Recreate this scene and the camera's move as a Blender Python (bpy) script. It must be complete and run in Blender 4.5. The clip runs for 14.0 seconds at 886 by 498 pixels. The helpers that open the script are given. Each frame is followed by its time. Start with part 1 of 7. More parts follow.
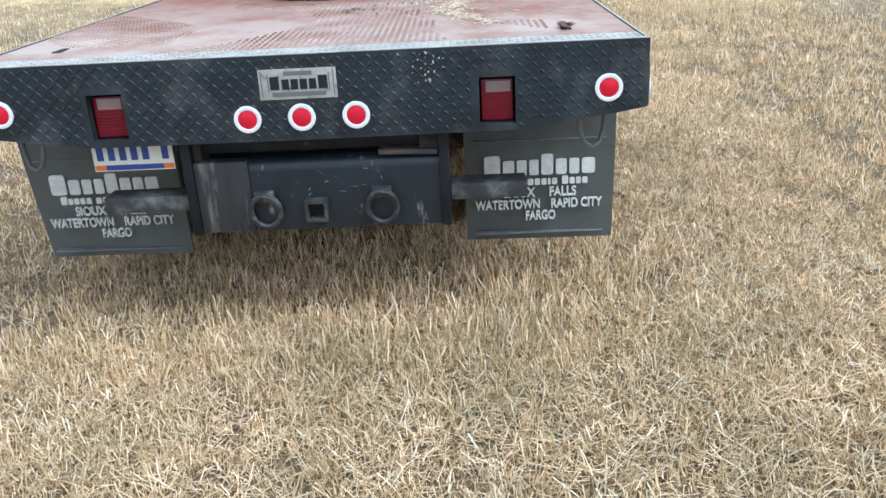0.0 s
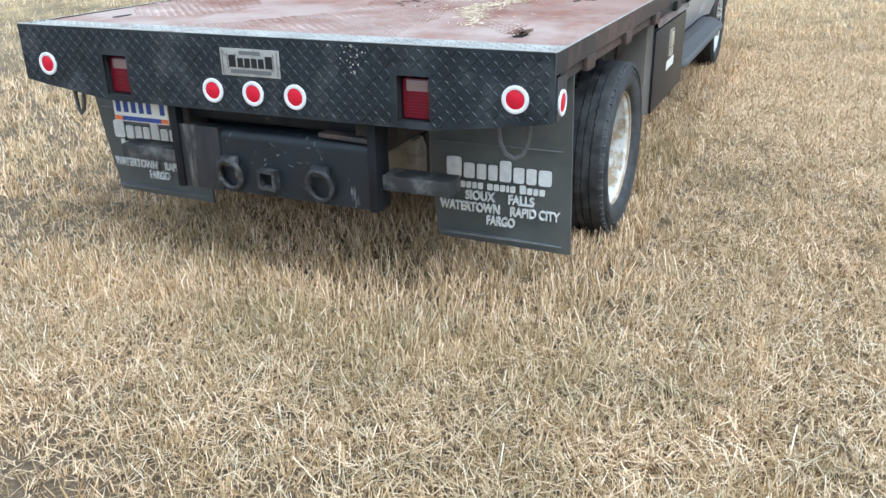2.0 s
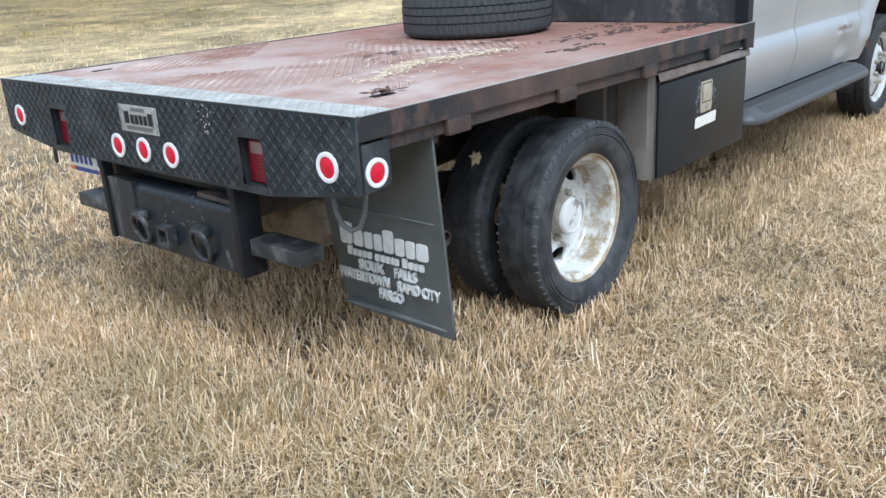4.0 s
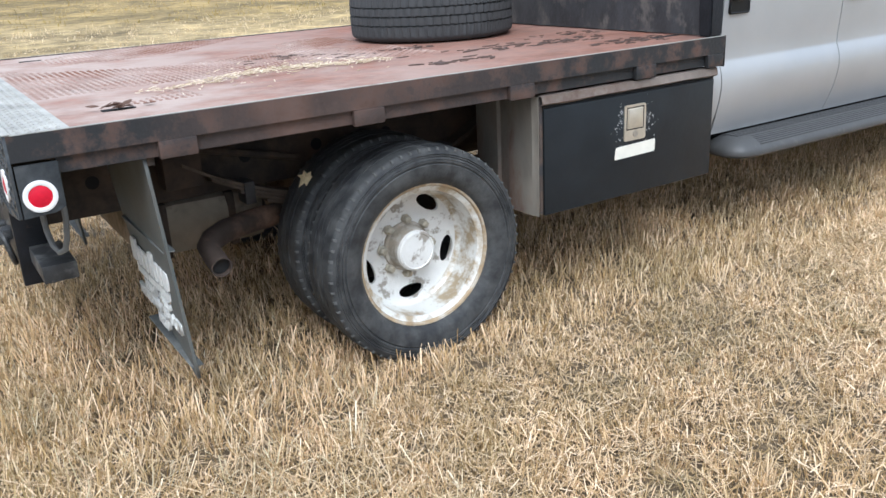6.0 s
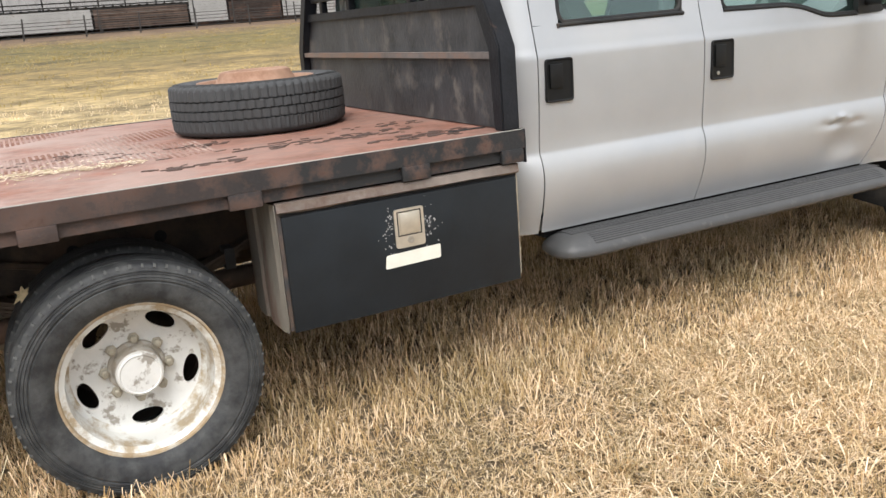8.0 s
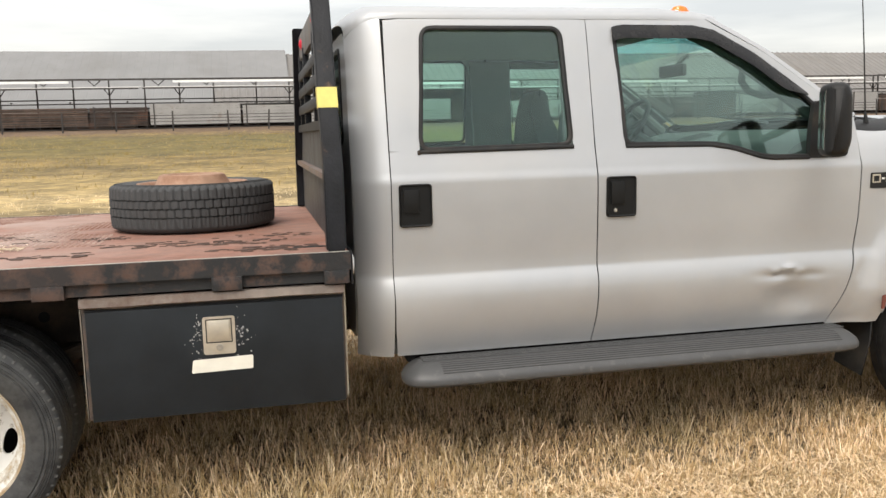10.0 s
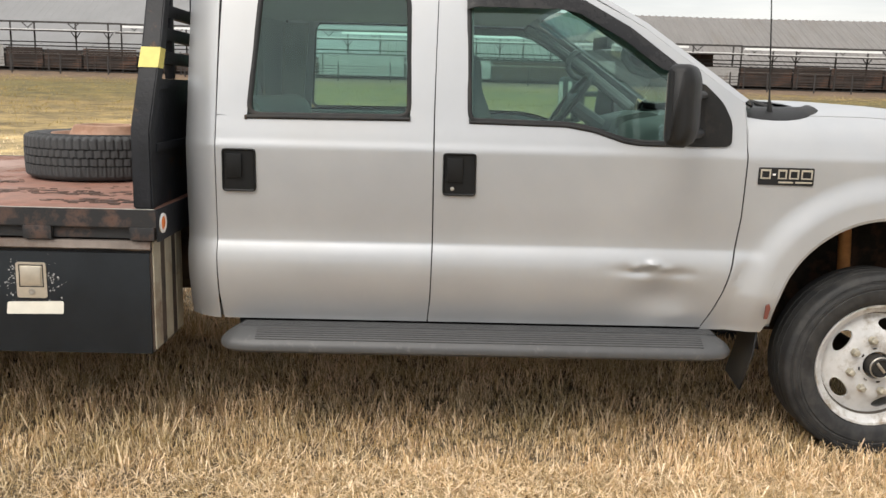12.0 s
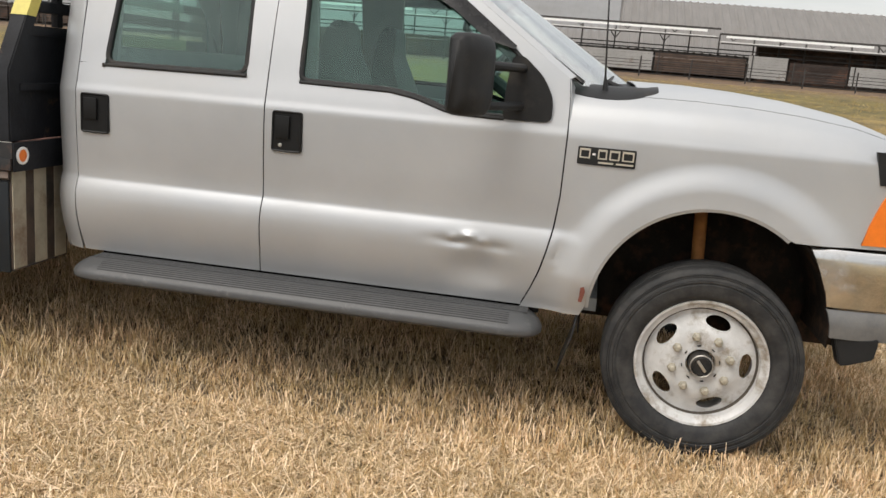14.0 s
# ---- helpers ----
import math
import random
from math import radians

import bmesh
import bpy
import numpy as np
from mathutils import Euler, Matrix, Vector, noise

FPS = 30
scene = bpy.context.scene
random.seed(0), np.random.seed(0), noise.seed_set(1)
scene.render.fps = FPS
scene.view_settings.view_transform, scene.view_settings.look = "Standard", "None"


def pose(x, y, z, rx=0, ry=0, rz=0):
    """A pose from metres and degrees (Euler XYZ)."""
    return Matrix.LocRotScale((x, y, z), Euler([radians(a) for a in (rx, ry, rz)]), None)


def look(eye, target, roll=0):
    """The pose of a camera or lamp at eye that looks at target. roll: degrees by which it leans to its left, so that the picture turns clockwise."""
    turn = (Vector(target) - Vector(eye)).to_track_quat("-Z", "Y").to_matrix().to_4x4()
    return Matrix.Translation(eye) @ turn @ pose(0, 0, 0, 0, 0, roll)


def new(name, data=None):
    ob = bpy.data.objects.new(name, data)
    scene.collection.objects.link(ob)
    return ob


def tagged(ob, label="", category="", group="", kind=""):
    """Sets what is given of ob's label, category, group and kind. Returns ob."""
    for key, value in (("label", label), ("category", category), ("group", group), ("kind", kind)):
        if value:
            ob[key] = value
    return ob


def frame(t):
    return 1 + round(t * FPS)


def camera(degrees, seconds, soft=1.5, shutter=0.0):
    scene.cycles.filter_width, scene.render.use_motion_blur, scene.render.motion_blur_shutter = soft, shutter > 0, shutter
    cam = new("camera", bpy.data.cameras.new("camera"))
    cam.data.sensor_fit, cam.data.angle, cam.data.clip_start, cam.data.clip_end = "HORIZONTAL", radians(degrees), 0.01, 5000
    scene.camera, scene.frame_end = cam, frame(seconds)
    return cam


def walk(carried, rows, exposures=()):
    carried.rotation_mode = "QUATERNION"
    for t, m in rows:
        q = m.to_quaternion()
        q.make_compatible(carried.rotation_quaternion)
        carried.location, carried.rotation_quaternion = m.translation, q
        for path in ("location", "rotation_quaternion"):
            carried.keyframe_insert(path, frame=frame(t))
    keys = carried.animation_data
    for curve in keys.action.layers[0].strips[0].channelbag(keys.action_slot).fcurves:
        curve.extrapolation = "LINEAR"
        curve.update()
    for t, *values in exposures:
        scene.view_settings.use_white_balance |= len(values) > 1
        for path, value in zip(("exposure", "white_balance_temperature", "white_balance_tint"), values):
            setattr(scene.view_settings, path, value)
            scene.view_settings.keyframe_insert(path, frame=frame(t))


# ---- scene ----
cam = camera(55.5, 14.0)
PATH = [
    (0, (0.53, -2.766, 1.467), (0.474, -0.917, 0.706), -3.0),
    (0.5, (0.926, -2.728, 1.44), (0.767, -0.892, 0.661), -0.8),
    (1, (1.313, -2.598, 1.47), (0.989, -0.779, 0.704), -0.8),
    (1.5, (1.666, -2.591, 1.442), (1.057, -0.843, 0.687), -1.7),
    (2, (1.893, -2.543, 1.472), (1.135, -0.857, 0.708), -1.0),
    (2.5, (2.124, -2.321, 1.458), (1.237, -0.683, 0.73), 1.4),
    (3, (2.353, -2.08, 1.463), (1.342, -0.493, 0.787), 0.0),
    (3.2, (2.463, -1.979, 1.444), (1.396, -0.42, 0.788), -0.1),
    (5.3, (3.287, -0.707, 1.432), (1.744, 0.319, 0.679), -4.1),
    (5.5, (3.35, -0.554, 1.422), (1.788, 0.435, 0.657), -2.1),
    (6, (3.531, -0.208, 1.421), (1.936, 0.798, 0.756), -3.0),
    (6.5, (3.689, 0.082, 1.433), (2.039, 1.043, 0.836), -2.2),
    (7, (3.835, 0.372, 1.375), (2.138, 1.292, 0.854), -3.2),
    (7.5, (3.846, 0.743, 1.416), (2.145, 1.639, 0.867), -4.1),
    (7.7, (3.82, 0.85, 1.458), (2.116, 1.742, 0.91), -4.3),
    (9.8, (4.258, 2.28, 1.446), (2.325, 2.72, 1.179), -2.0),
    (10, (4.324, 2.412, 1.468), (2.388, 2.835, 1.196), -1.4),
    (10.5, (4.372, 2.672, 1.456), (2.431, 3.059, 1.169), -0.6),
    (11, (4.319, 3.032, 1.485), (2.371, 3.374, 1.183), 0.1),
    (11.5, (4.351, 3.415, 1.472), (2.385, 3.62, 1.17), 0.5),
    (12, (4.404, 3.803, 1.511), (2.438, 3.841, 1.145), 1.5),
    (12.5, (4.374, 4.178, 1.506), (2.413, 4.182, 1.112), 2.2),
    (13, (4.395, 4.509, 1.491), (2.425, 4.385, 1.17), 2.2),
    (13.5, (4.447, 4.872, 1.5), (2.506, 4.635, 1.081), 1.5),
    (14, (4.401, 5.218, 1.501), (2.473, 4.892, 1.082), 4.8),
]
walk(cam, [(t, look(eye, target, roll)) for t, eye, target, roll in PATH],
     [(0, 0.12, 5270, 3), (3.2, 0.05, 5190, 3), (5.3, 0.0, 5500, 8), (6.0, 0.09, 5600, 7), (6.5, 0.14, 6150, 8), (7.7, 0.17, 6350, 9), (9.8, 0.03, 6800, 9), (11.3, 0.02, 6800, 9), (12.5, -0.14, 6650, 9), (14, -0.24, 6700, 9)])

# ---- world, sun, exposure ----
world = bpy.data.worlds.new("overcast_sky")
scene.world = world
world.use_nodes = True
wt = world.node_tree
wt.nodes.clear()


def wnode(kind, **kw):
    n = wt.nodes.new(kind)
    for k, v in kw.items():
        n.inputs[k].default_value = v
    return n


sky = wt.nodes.new("ShaderNodeTexSky")
sky.sky_type = "NISHITA"
sky.sun_disc = False
sky.sun_elevation, sky.sun_rotation = radians(57), radians(130)
sky.air_density, sky.dust_density = 1.0, 4.0
wco = wt.nodes.new("ShaderNodeTexCoord")
wmap = wt.nodes.new("ShaderNodeMapping")
wmap.inputs["Scale"].default_value = (1.0, 1.0, 7.0)
wnoise = wnode("ShaderNodeTexNoise", Scale=2.2, Detail=6.0, Roughness=0.55)
wramp = wt.nodes.new("ShaderNodeValToRGB")
wramp.color_ramp.elements[0].position, wramp.color_ramp.elements[0].color = 0.36, (0.80, 0.81, 0.825, 1)
wramp.color_ramp.elements[1].position, wramp.color_ramp.elements[1].color = 0.64, (1.18, 1.165, 1.14, 1)
wbg_sky = wnode("ShaderNodeBackground", Strength=0.06)
wbg_cloud = wnode("ShaderNodeBackground", Strength=0.92)
wadd = wt.nodes.new("ShaderNodeAddShader")
wout = wt.nodes.new("ShaderNodeOutputWorld")
wt.links.new(wco.outputs["Generated"], wmap.inputs["Vector"])
wt.links.new(wmap.outputs["Vector"], wnoise.inputs["Vector"])
wt.links.new(wnoise.outputs["Fac"], wramp.inputs["Fac"])
wsep = wt.nodes.new("ShaderNodeSeparateXYZ")
wt.links.new(wco.outputs["Generated"], wsep.inputs[0])
wrise = wnode("ShaderNodeMapRange")
wrise.inputs["From Min"].default_value, wrise.inputs["From Max"].default_value = 0.12, 0.9
wrise.inputs["To Min"].default_value, wrise.inputs["To Max"].default_value = 0.76, 1.32
wt.links.new(wsep.outputs["Z"], wrise.inputs["Value"])
wt.links.new(wrise.outputs["Result"], wbg_cloud.inputs["Strength"])
wt.links.new(wramp.outputs["Color"], wbg_cloud.inputs["Color"])
wt.links.new(sky.outputs["Color"], wbg_sky.inputs["Color"])
wt.links.new(wbg_sky.outputs[0], wadd.inputs[0])
wt.links.new(wbg_cloud.outputs[0], wadd.inputs[1])
wt.links.new(wadd.outputs[0], wout.inputs["Surface"])

sun = new("sun", bpy.data.lights.new("sun", "SUN"))
sun.data.energy, sun.data.angle, sun.data.color = 2.35, radians(28), (1.0, 0.965, 0.92)
sun.matrix_world = look((8.0, -2.0, 11.5), (0.0, 2.5, 0.0))

# ---- materials ----


def material(name, base, rough=0.6, metal=0.0, var=0.25, scale=8.0, bump=0.0, bump_scale=60.0, second=None, second_at=0.6,
             second_scale=3.0, second_soft=0.08, second_rough=None, island=0.0, coat=0.0, spec=0.5, stretch=(1, 1, 1), rnd=0.0):
    """A surface of base colour with grain, patches of a second colour, and relief."""
    m = bpy.data.materials.new(name)
    m.use_nodes = True
    nt = m.node_tree
    b = nt.nodes["Principled BSDF"]
    L = nt.links.new
    tc = nt.nodes.new("ShaderNodeTexCoord")
    mp = nt.nodes.new("ShaderNodeMapping")
    mp.inputs["Scale"].default_value = stretch
    L(tc.outputs["Object"], mp.inputs["Vector"])
    n1 = nt.nodes.new("ShaderNodeTexNoise")
    n1.inputs["Scale"].default_value, n1.inputs["Detail"].default_value, n1.inputs["Roughness"].default_value = scale, 7.0, 0.62
    L(mp.outputs["Vector"], n1.inputs["Vector"])
    r1 = nt.nodes.new("ShaderNodeMapRange")
    r1.inputs["From Min"].default_value, r1.inputs["From Max"].default_value = 0.25, 0.75
    r1.inputs["To Min"].default_value, r1.inputs["To Max"].default_value = 1 - var, 1 + var
    L(n1.outputs["Fac"], r1.inputs["Value"])
    mul = nt.nodes.new("ShaderNodeMix")
    mul.data_type, mul.blend_type = "RGBA", "MULTIPLY"
    mul.inputs["Factor"].default_value = 1.0
    mul.inputs["A"].default_value = (*base, 1)
    grey = nt.nodes.new("ShaderNodeCombineColor")
    for k in ("Red", "Green", "Blue"):
        L(r1.outputs["Result"], grey.inputs[k])
    L(grey.outputs["Color"], mul.inputs["B"])
    col = mul.outputs["Result"]
    b.inputs["Roughness"].default_value, b.inputs["Metallic"].default_value = rough, metal
    b.inputs["Coat Weight"].default_value = coat
    b.inputs["Coat Roughness"].default_value = 0.12
    b.inputs["Specular IOR Level"].default_value = spec
    if second:
        n2 = nt.nodes.new("ShaderNodeTexNoise")
        n2.inputs["Scale"].default_value, n2.inputs["Detail"].default_value, n2.inputs["Roughness"].default_value = second_scale, 9.0, 0.68
        L(mp.outputs["Vector"], n2.inputs["Vector"])
        r2 = nt.nodes.new("ShaderNodeMapRange")
        r2.inputs["From Min"].default_value, r2.inputs["From Max"].default_value = second_at - second_soft, second_at + second_soft
        L(n2.outputs["Fac"], r2.inputs["Value"])
        mx = nt.nodes.new("ShaderNodeMix")
        mx.data_type = "RGBA"
        L(r2.outputs["Result"], mx.inputs["Factor"])
        L(col, mx.inputs["A"])
        mx.inputs["B"].default_value = (*second, 1)
        col = mx.outputs["Result"]
        rr = nt.nodes.new("ShaderNodeMapRange")
        rr.inputs["To Min"].default_value, rr.inputs["To Max"].default_value = rough, rough if second_rough is None else second_rough
        L(r2.outputs["Result"], rr.inputs["Value"])
        L(rr.outputs["Result"], b.inputs["Roughness"])
        if metal:
            rm = nt.nodes.new("ShaderNodeMapRange")
            rm.inputs["To Min"].default_value, rm.inputs["To Max"].default_value = metal, 0.0
            L(r2.outputs["Result"], rm.inputs["Value"])
            L(rm.outputs["Result"], b.inputs["Metallic"])
    if island or rnd:
        src = nt.nodes.new("ShaderNodeNewGeometry").outputs["Random Per Island"] if island else nt.nodes.new("ShaderNodeObjectInfo").outputs["Random"]
        amount = island or rnd
        hs = nt.nodes.new("ShaderNodeHueSaturation")
        ri = nt.nodes.new("ShaderNodeMapRange")
        ri.inputs["To Min"].default_value, ri.inputs["To Max"].default_value = 1 - amount, 1 + amount
        L(src, ri.inputs["Value"])
        L(ri.outputs["Result"], hs.inputs["Value"])
        rs = nt.nodes.new("ShaderNodeMapRange")
        rs.inputs["To Min"].default_value, rs.inputs["To Max"].default_value = 1.25, 0.75
        L(src, rs.inputs["Value"])
        L(rs.outputs["Result"], hs.inputs["Saturation"])
        L(col, hs.inputs["Color"])
        col = hs.outputs["Color"]
    L(col, b.inputs["Base Color"])
    if bump:
        n3 = nt.nodes.new("ShaderNodeTexNoise")
        n3.inputs["Scale"].default_value, n3.inputs["Detail"].default_value = bump_scale, 5.0
        L(mp.outputs["Vector"], n3.inputs["Vector"])
        bp = nt.nodes.new("ShaderNodeBump")
        bp.inputs["Strength"].default_value, bp.inputs["Distance"].default_value = bump, 0.004
        L(n3.outputs["Fac"], bp.inputs["Height"])
        L(bp.outputs["Normal"], b.inputs["Normal"])
    return m


def glass_material(name, tint, gloss=0.03, steep=4.5, base=0.12, sheen=(1, 1, 1)):
    m = bpy.data.materials.new(name)
    m.use_nodes = True
    nt = m.node_tree
    nt.nodes.clear()
    tr, gl = nt.nodes.new("ShaderNodeBsdfTransparent"), nt.nodes.new("ShaderNodeBsdfGlossy")
    tr.inputs["Color"].default_value = (*tint, 1)
    gl.inputs["Roughness"].default_value = gloss
    gl.inputs["Color"].default_value = (*sheen, 1)
    fr, mx, out = nt.nodes.new("ShaderNodeLayerWeight"), nt.nodes.new("ShaderNodeMixShader"), nt.nodes.new("ShaderNodeOutputMaterial")
    pw, sc = nt.nodes.new("ShaderNodeMath"), nt.nodes.new("ShaderNodeMath")
    pw.operation, sc.operation = "POWER", "MULTIPLY_ADD"
    pw.inputs[1].default_value, sc.inputs[1].default_value, sc.inputs[2].default_value = steep, 0.75, base
    nt.links.new(fr.outputs["Facing"], pw.inputs[0])
    nt.links.new(pw.outputs[0], sc.inputs[0])
    nt.links.new(sc.outputs[0], mx.inputs[0])
    nt.links.new(tr.outputs[0], mx.inputs[1])
    nt.links.new(gl.outputs[0], mx.inputs[2])
    nt.links.new(mx.outputs[0], out.inputs["Surface"])
    return m


SILVER = material("silver_paint", (0.415, 0.428, 0.445), 0.42, 0.42, 0.05, 3.0, second=(0.44, 0.44, 0.435), second_at=0.70, second_scale=1.4, second_soft=0.25, second_rough=0.48, coat=0.16)
BLACK_PLATE = material("black_tread_plate", (0.015, 0.021, 0.027), 0.43, 0.0, 0.5, 6.0, 0.3, 90.0, (0.085, 0.09, 0.095), 0.62, 4.0, 0.12, 0.6, spec=0.42)
BLACK_STEEL = material("black_painted_steel", (0.011, 0.012, 0.015), 0.48, 0.0, 0.5, 9.0, 0.4, 70.0, (0.11, 0.072, 0.052), 0.665, 8.0, 0.05, 0.8, spec=0.24)
RUSTY_BLACK = material("worn_black_steel_with_rust", (0.042, 0.041, 0.043), 0.6, 0.0, 0.5, 7.0, 0.5, 60.0, (0.14, 0.085, 0.06), 0.60, 3.5, 0.09, 0.85)
RAIL_RUST = material("rusty_rail_steel", (0.132, 0.083, 0.067), 0.7, 0.0, 0.45, 22.0, 0.5, 70.0, (0.030, 0.031, 0.033), 0.44, 11.0, 0.10, 0.5, spec=0.22)
DECK_RED = material("red_oxide_deck", (0.205, 0.080, 0.050), 0.72, 0.0, 0.45, 14.0, 0.6, 50.0, (0.410, 0.325, 0.285), 0.42, 1.9, 0.13, 0.7, stretch=(1.15, 0.85, 1), spec=0.25)


def wear_along(m, y0, y1, first, last, tail=None):
    """Lets the second colour of a material thin out or thicken from y0 to y1 along the truck, and again towards the tail."""
    nt = m.node_tree
    mix = [n for n in nt.nodes if n.bl_idname == "ShaderNodeMix" and n.blend_type == "MIX" and n.data_type == "RGBA"][0]
    src = mix.inputs["Factor"].links[0].from_socket
    sep, rng_, mul = nt.nodes.new("ShaderNodeSeparateXYZ"), nt.nodes.new("ShaderNodeMapRange"), nt.nodes.new("ShaderNodeMath")
    nt.links.new([n for n in nt.nodes if n.bl_idname == "ShaderNodeTexCoord"][0].outputs["Object"], sep.inputs[0])
    rng_.inputs["From Min"].default_value, rng_.inputs["From Max"].default_value = y0, y1
    rng_.inputs["To Min"].default_value, rng_.inputs["To Max"].default_value = first, last
    nt.links.new(sep.outputs["Y"], rng_.inputs["Value"])
    mul.operation = "MULTIPLY"
    nt.links.new(src, mul.inputs[0])
    share = rng_.outputs["Result"]
    if tail:
        back, most = nt.nodes.new("ShaderNodeMapRange"), nt.nodes.new("ShaderNodeMath")
        for key, value in zip(("From Min", "From Max", "To Min", "To Max"), tail):
            back.inputs[key].default_value = value
        nt.links.new(sep.outputs["Y"], back.inputs["Value"])
        most.operation = "MAXIMUM"
        nt.links.new(share, most.inputs[0])
        nt.links.new(back.outputs["Result"], most.inputs[1])
        share = most.outputs[0]
    nt.links.new(share, mul.inputs[1])
    nt.links.new(mul.outputs[0], mix.inputs["Factor"])


wear_along(DECK_RED, 0.4, 2.0, 1.0, 0.30)
wear_along(RAIL_RUST, 0.5, 2.5, 0.45, 1.25, (0.1, 0.95, 1.25, 0.3))
DECK_WORN = material("worn_grey_tread_strip", (0.35, 0.345, 0.32), 0.6, 0.05, 0.35, 9.0, 0.3, 60.0, (0.2, 0.13, 0.10), 0.64, 4.0, 0.1, 0.7)
DECK_TREAD = material("worn_tread_marks", (0.40, 0.315, 0.275), 0.5, 0.15, 0.4, 5.0, 0.2, 60.0, (0.2, 0.09, 0.06), 0.5, 2.0, 0.1, 0.7)
WORN_RING = material("worn_grey_black_steel", (0.026, 0.027, 0.029), 0.5, 0.0, 0.5, 20.0, 0.3, 60.0, (0.12, 0.12, 0.118), 0.60, 18.0, 0.1, 0.5)
TAN_STEEL = material("weathered_tan_steel", (0.215, 0.195, 0.165), 0.7, 0.1, 0.3, 8.0, 0.4, 60.0, (0.13, 0.068, 0.045), 0.55, 4.0, 0.09, 0.85, stretch=(1, 1, 0.4))
BOX_RUST = material("rusty_dark_box_steel", (0.085, 0.062, 0.050), 0.7, 0.0, 0.4, 14.0, 0.4, 60.0, (0.035, 0.036, 0.040), 0.55, 9.0, 0.08, 0.6)
DRIP_GREY = material("greyed_bent_sheet", (0.19, 0.16, 0.14), 0.6, 0.1, 0.35, 9.0, 0.3, 60.0, (0.10, 0.058, 0.042), 0.53, 5.0, 0.10, 0.85)
RIB_TAN = material("dusty_tan_ribs", (0.34, 0.305, 0.235), 0.7, 0.0, 0.25, 9.0, 0.3, 60.0, (0.19, 0.135, 0.095), 0.63, 5.0, 0.08, 0.85)
BOX_BLACK = material("black_box_paint", (0.012, 0.0155, 0.0195), 0.42, 0.0, 0.35, 5.0, 0.12, 40.0, (0.14, 0.14, 0.14), 0.74, 30.0, 0.02, 0.7, spec=0.32)
RUBBER = material("tyre_rubber", (0.018, 0.0195, 0.022), 0.6, 0.0, 0.35, 12.0, 0.3, 90.0, (0.080, 0.082, 0.081), 0.55, 15.0, 0.16, 0.85)
RUBBER_FRONT = material("dark_tyre_rubber", (0.020, 0.0205, 0.0215), 0.62, 0.0, 0.3, 14.0, 0.3, 90.0, (0.060, 0.058, 0.055), 0.58, 16.0, 0.16, 0.85, spec=0.35)
RUBBER_OLD = material("weathered_tyre_rubber", (0.052, 0.055, 0.058), 0.85, 0.0, 0.3, 12.0, 0.3, 90.0, (0.045, 0.045, 0.045), 0.55, 6.0, 0.15, 0.9)
LUG_GREY = material("scuffed_pale_rubber", (0.088, 0.090, 0.088), 0.9, 0.0, 0.4, 14.0)
FLAP = material("mud_flap_rubber", (0.098, 0.107, 0.103), 0.7, 0.0, 0.3, 4.0, 0.2, 30.0, (0.125, 0.12, 0.108), 0.60, 3.0, 0.15, 0.85)
RIM_WHITE = material("dull_white_wheel_paint", (0.52, 0.52, 0.515), 0.45, 0.05, 0.25, 9.0, 0.25, 40.0, (0.27, 0.235, 0.19), 0.565, 7.0, 0.06, 0.8)
RIM_RUST = material("rust_brown_wheel", (0.33, 0.20, 0.135), 0.75, 0.0, 0.3, 9.0, 0.4, 60.0, (0.20, 0.10, 0.06), 0.58, 5.0, 0.1, 0.9)
RIM_BARREL = material("tan_rust_over_white_paint", (0.36, 0.285, 0.185), 0.34, 0.1, 0.25, 9.0, 0.2, 40.0, (0.66, 0.66, 0.63), 0.465, 6.0, 0.05, 0.3, coat=0.3)
HUB_FLAKE = material("flaking_white_paint", (0.66, 0.66, 0.64), 0.38, 0.0, 0.12, 9.0, 0.3, 60.0, (0.30, 0.275, 0.24), 0.575, 15.0, 0.03, 0.7)
HUB_DUST = material("dusty_hub_steel", (0.30, 0.265, 0.215), 0.75, 0.0, 0.3, 20.0, 0.3, 60.0, (0.46, 0.44, 0.40), 0.56, 12.0, 0.08, 0.7)
RIM_TAN = material("tan_dust_on_steel", (0.34, 0.255, 0.155), 0.8, 0.0, 0.3, 20.0, 0.3, 60.0, (0.48, 0.44, 0.37), 0.55, 12.0, 0.08, 0.7)
CHROME = material("dusty_chrome", (0.62, 0.61, 0.59), 0.14, 1.0, 0.05, 4.0, second=(0.27, 0.25, 0.21), second_at=0.7, second_scale=4.0, second_soft=0.2, second_rough=0.5)
STEEL = material("bare_steel", (0.50, 0.49, 0.46), 0.4, 0.9, 0.15, 12.0, 0.2, 60.0, (0.22, 0.12, 0.07), 0.66, 14.0, 0.06, 0.85)
LATCH = material("nickel_latch", (0.62, 0.58, 0.50), 0.38, 0.7, 0.12, 20.0, 0.1, 60.0)
BRASS = material("rusty_lug_nut", (0.40, 0.37, 0.30), 0.55, 0.5, 0.3, 40.0)
RED_LENS = material("red_reflector_lens", (0.58, 0.008, 0.032), 0.4, 0.0, 0.12, 60.0, coat=0.1, spec=0.25)
TAIL_LENS = material("dark_red_lamp_lens", (0.150, 0.004, 0.016), 0.3, 0.0, 0.25, 30.0, coat=0.2, spec=0.3)
CLEAR_LENS = material("milky_clear_lens", (0.25, 0.17, 0.16), 0.3, 0.0, 0.1, 30.0, coat=0.4)
AMBER = material("amber_lens", (0.78, 0.18, 0.012), 0.28, 0.0, 0.1, 40.0, coat=0.5)
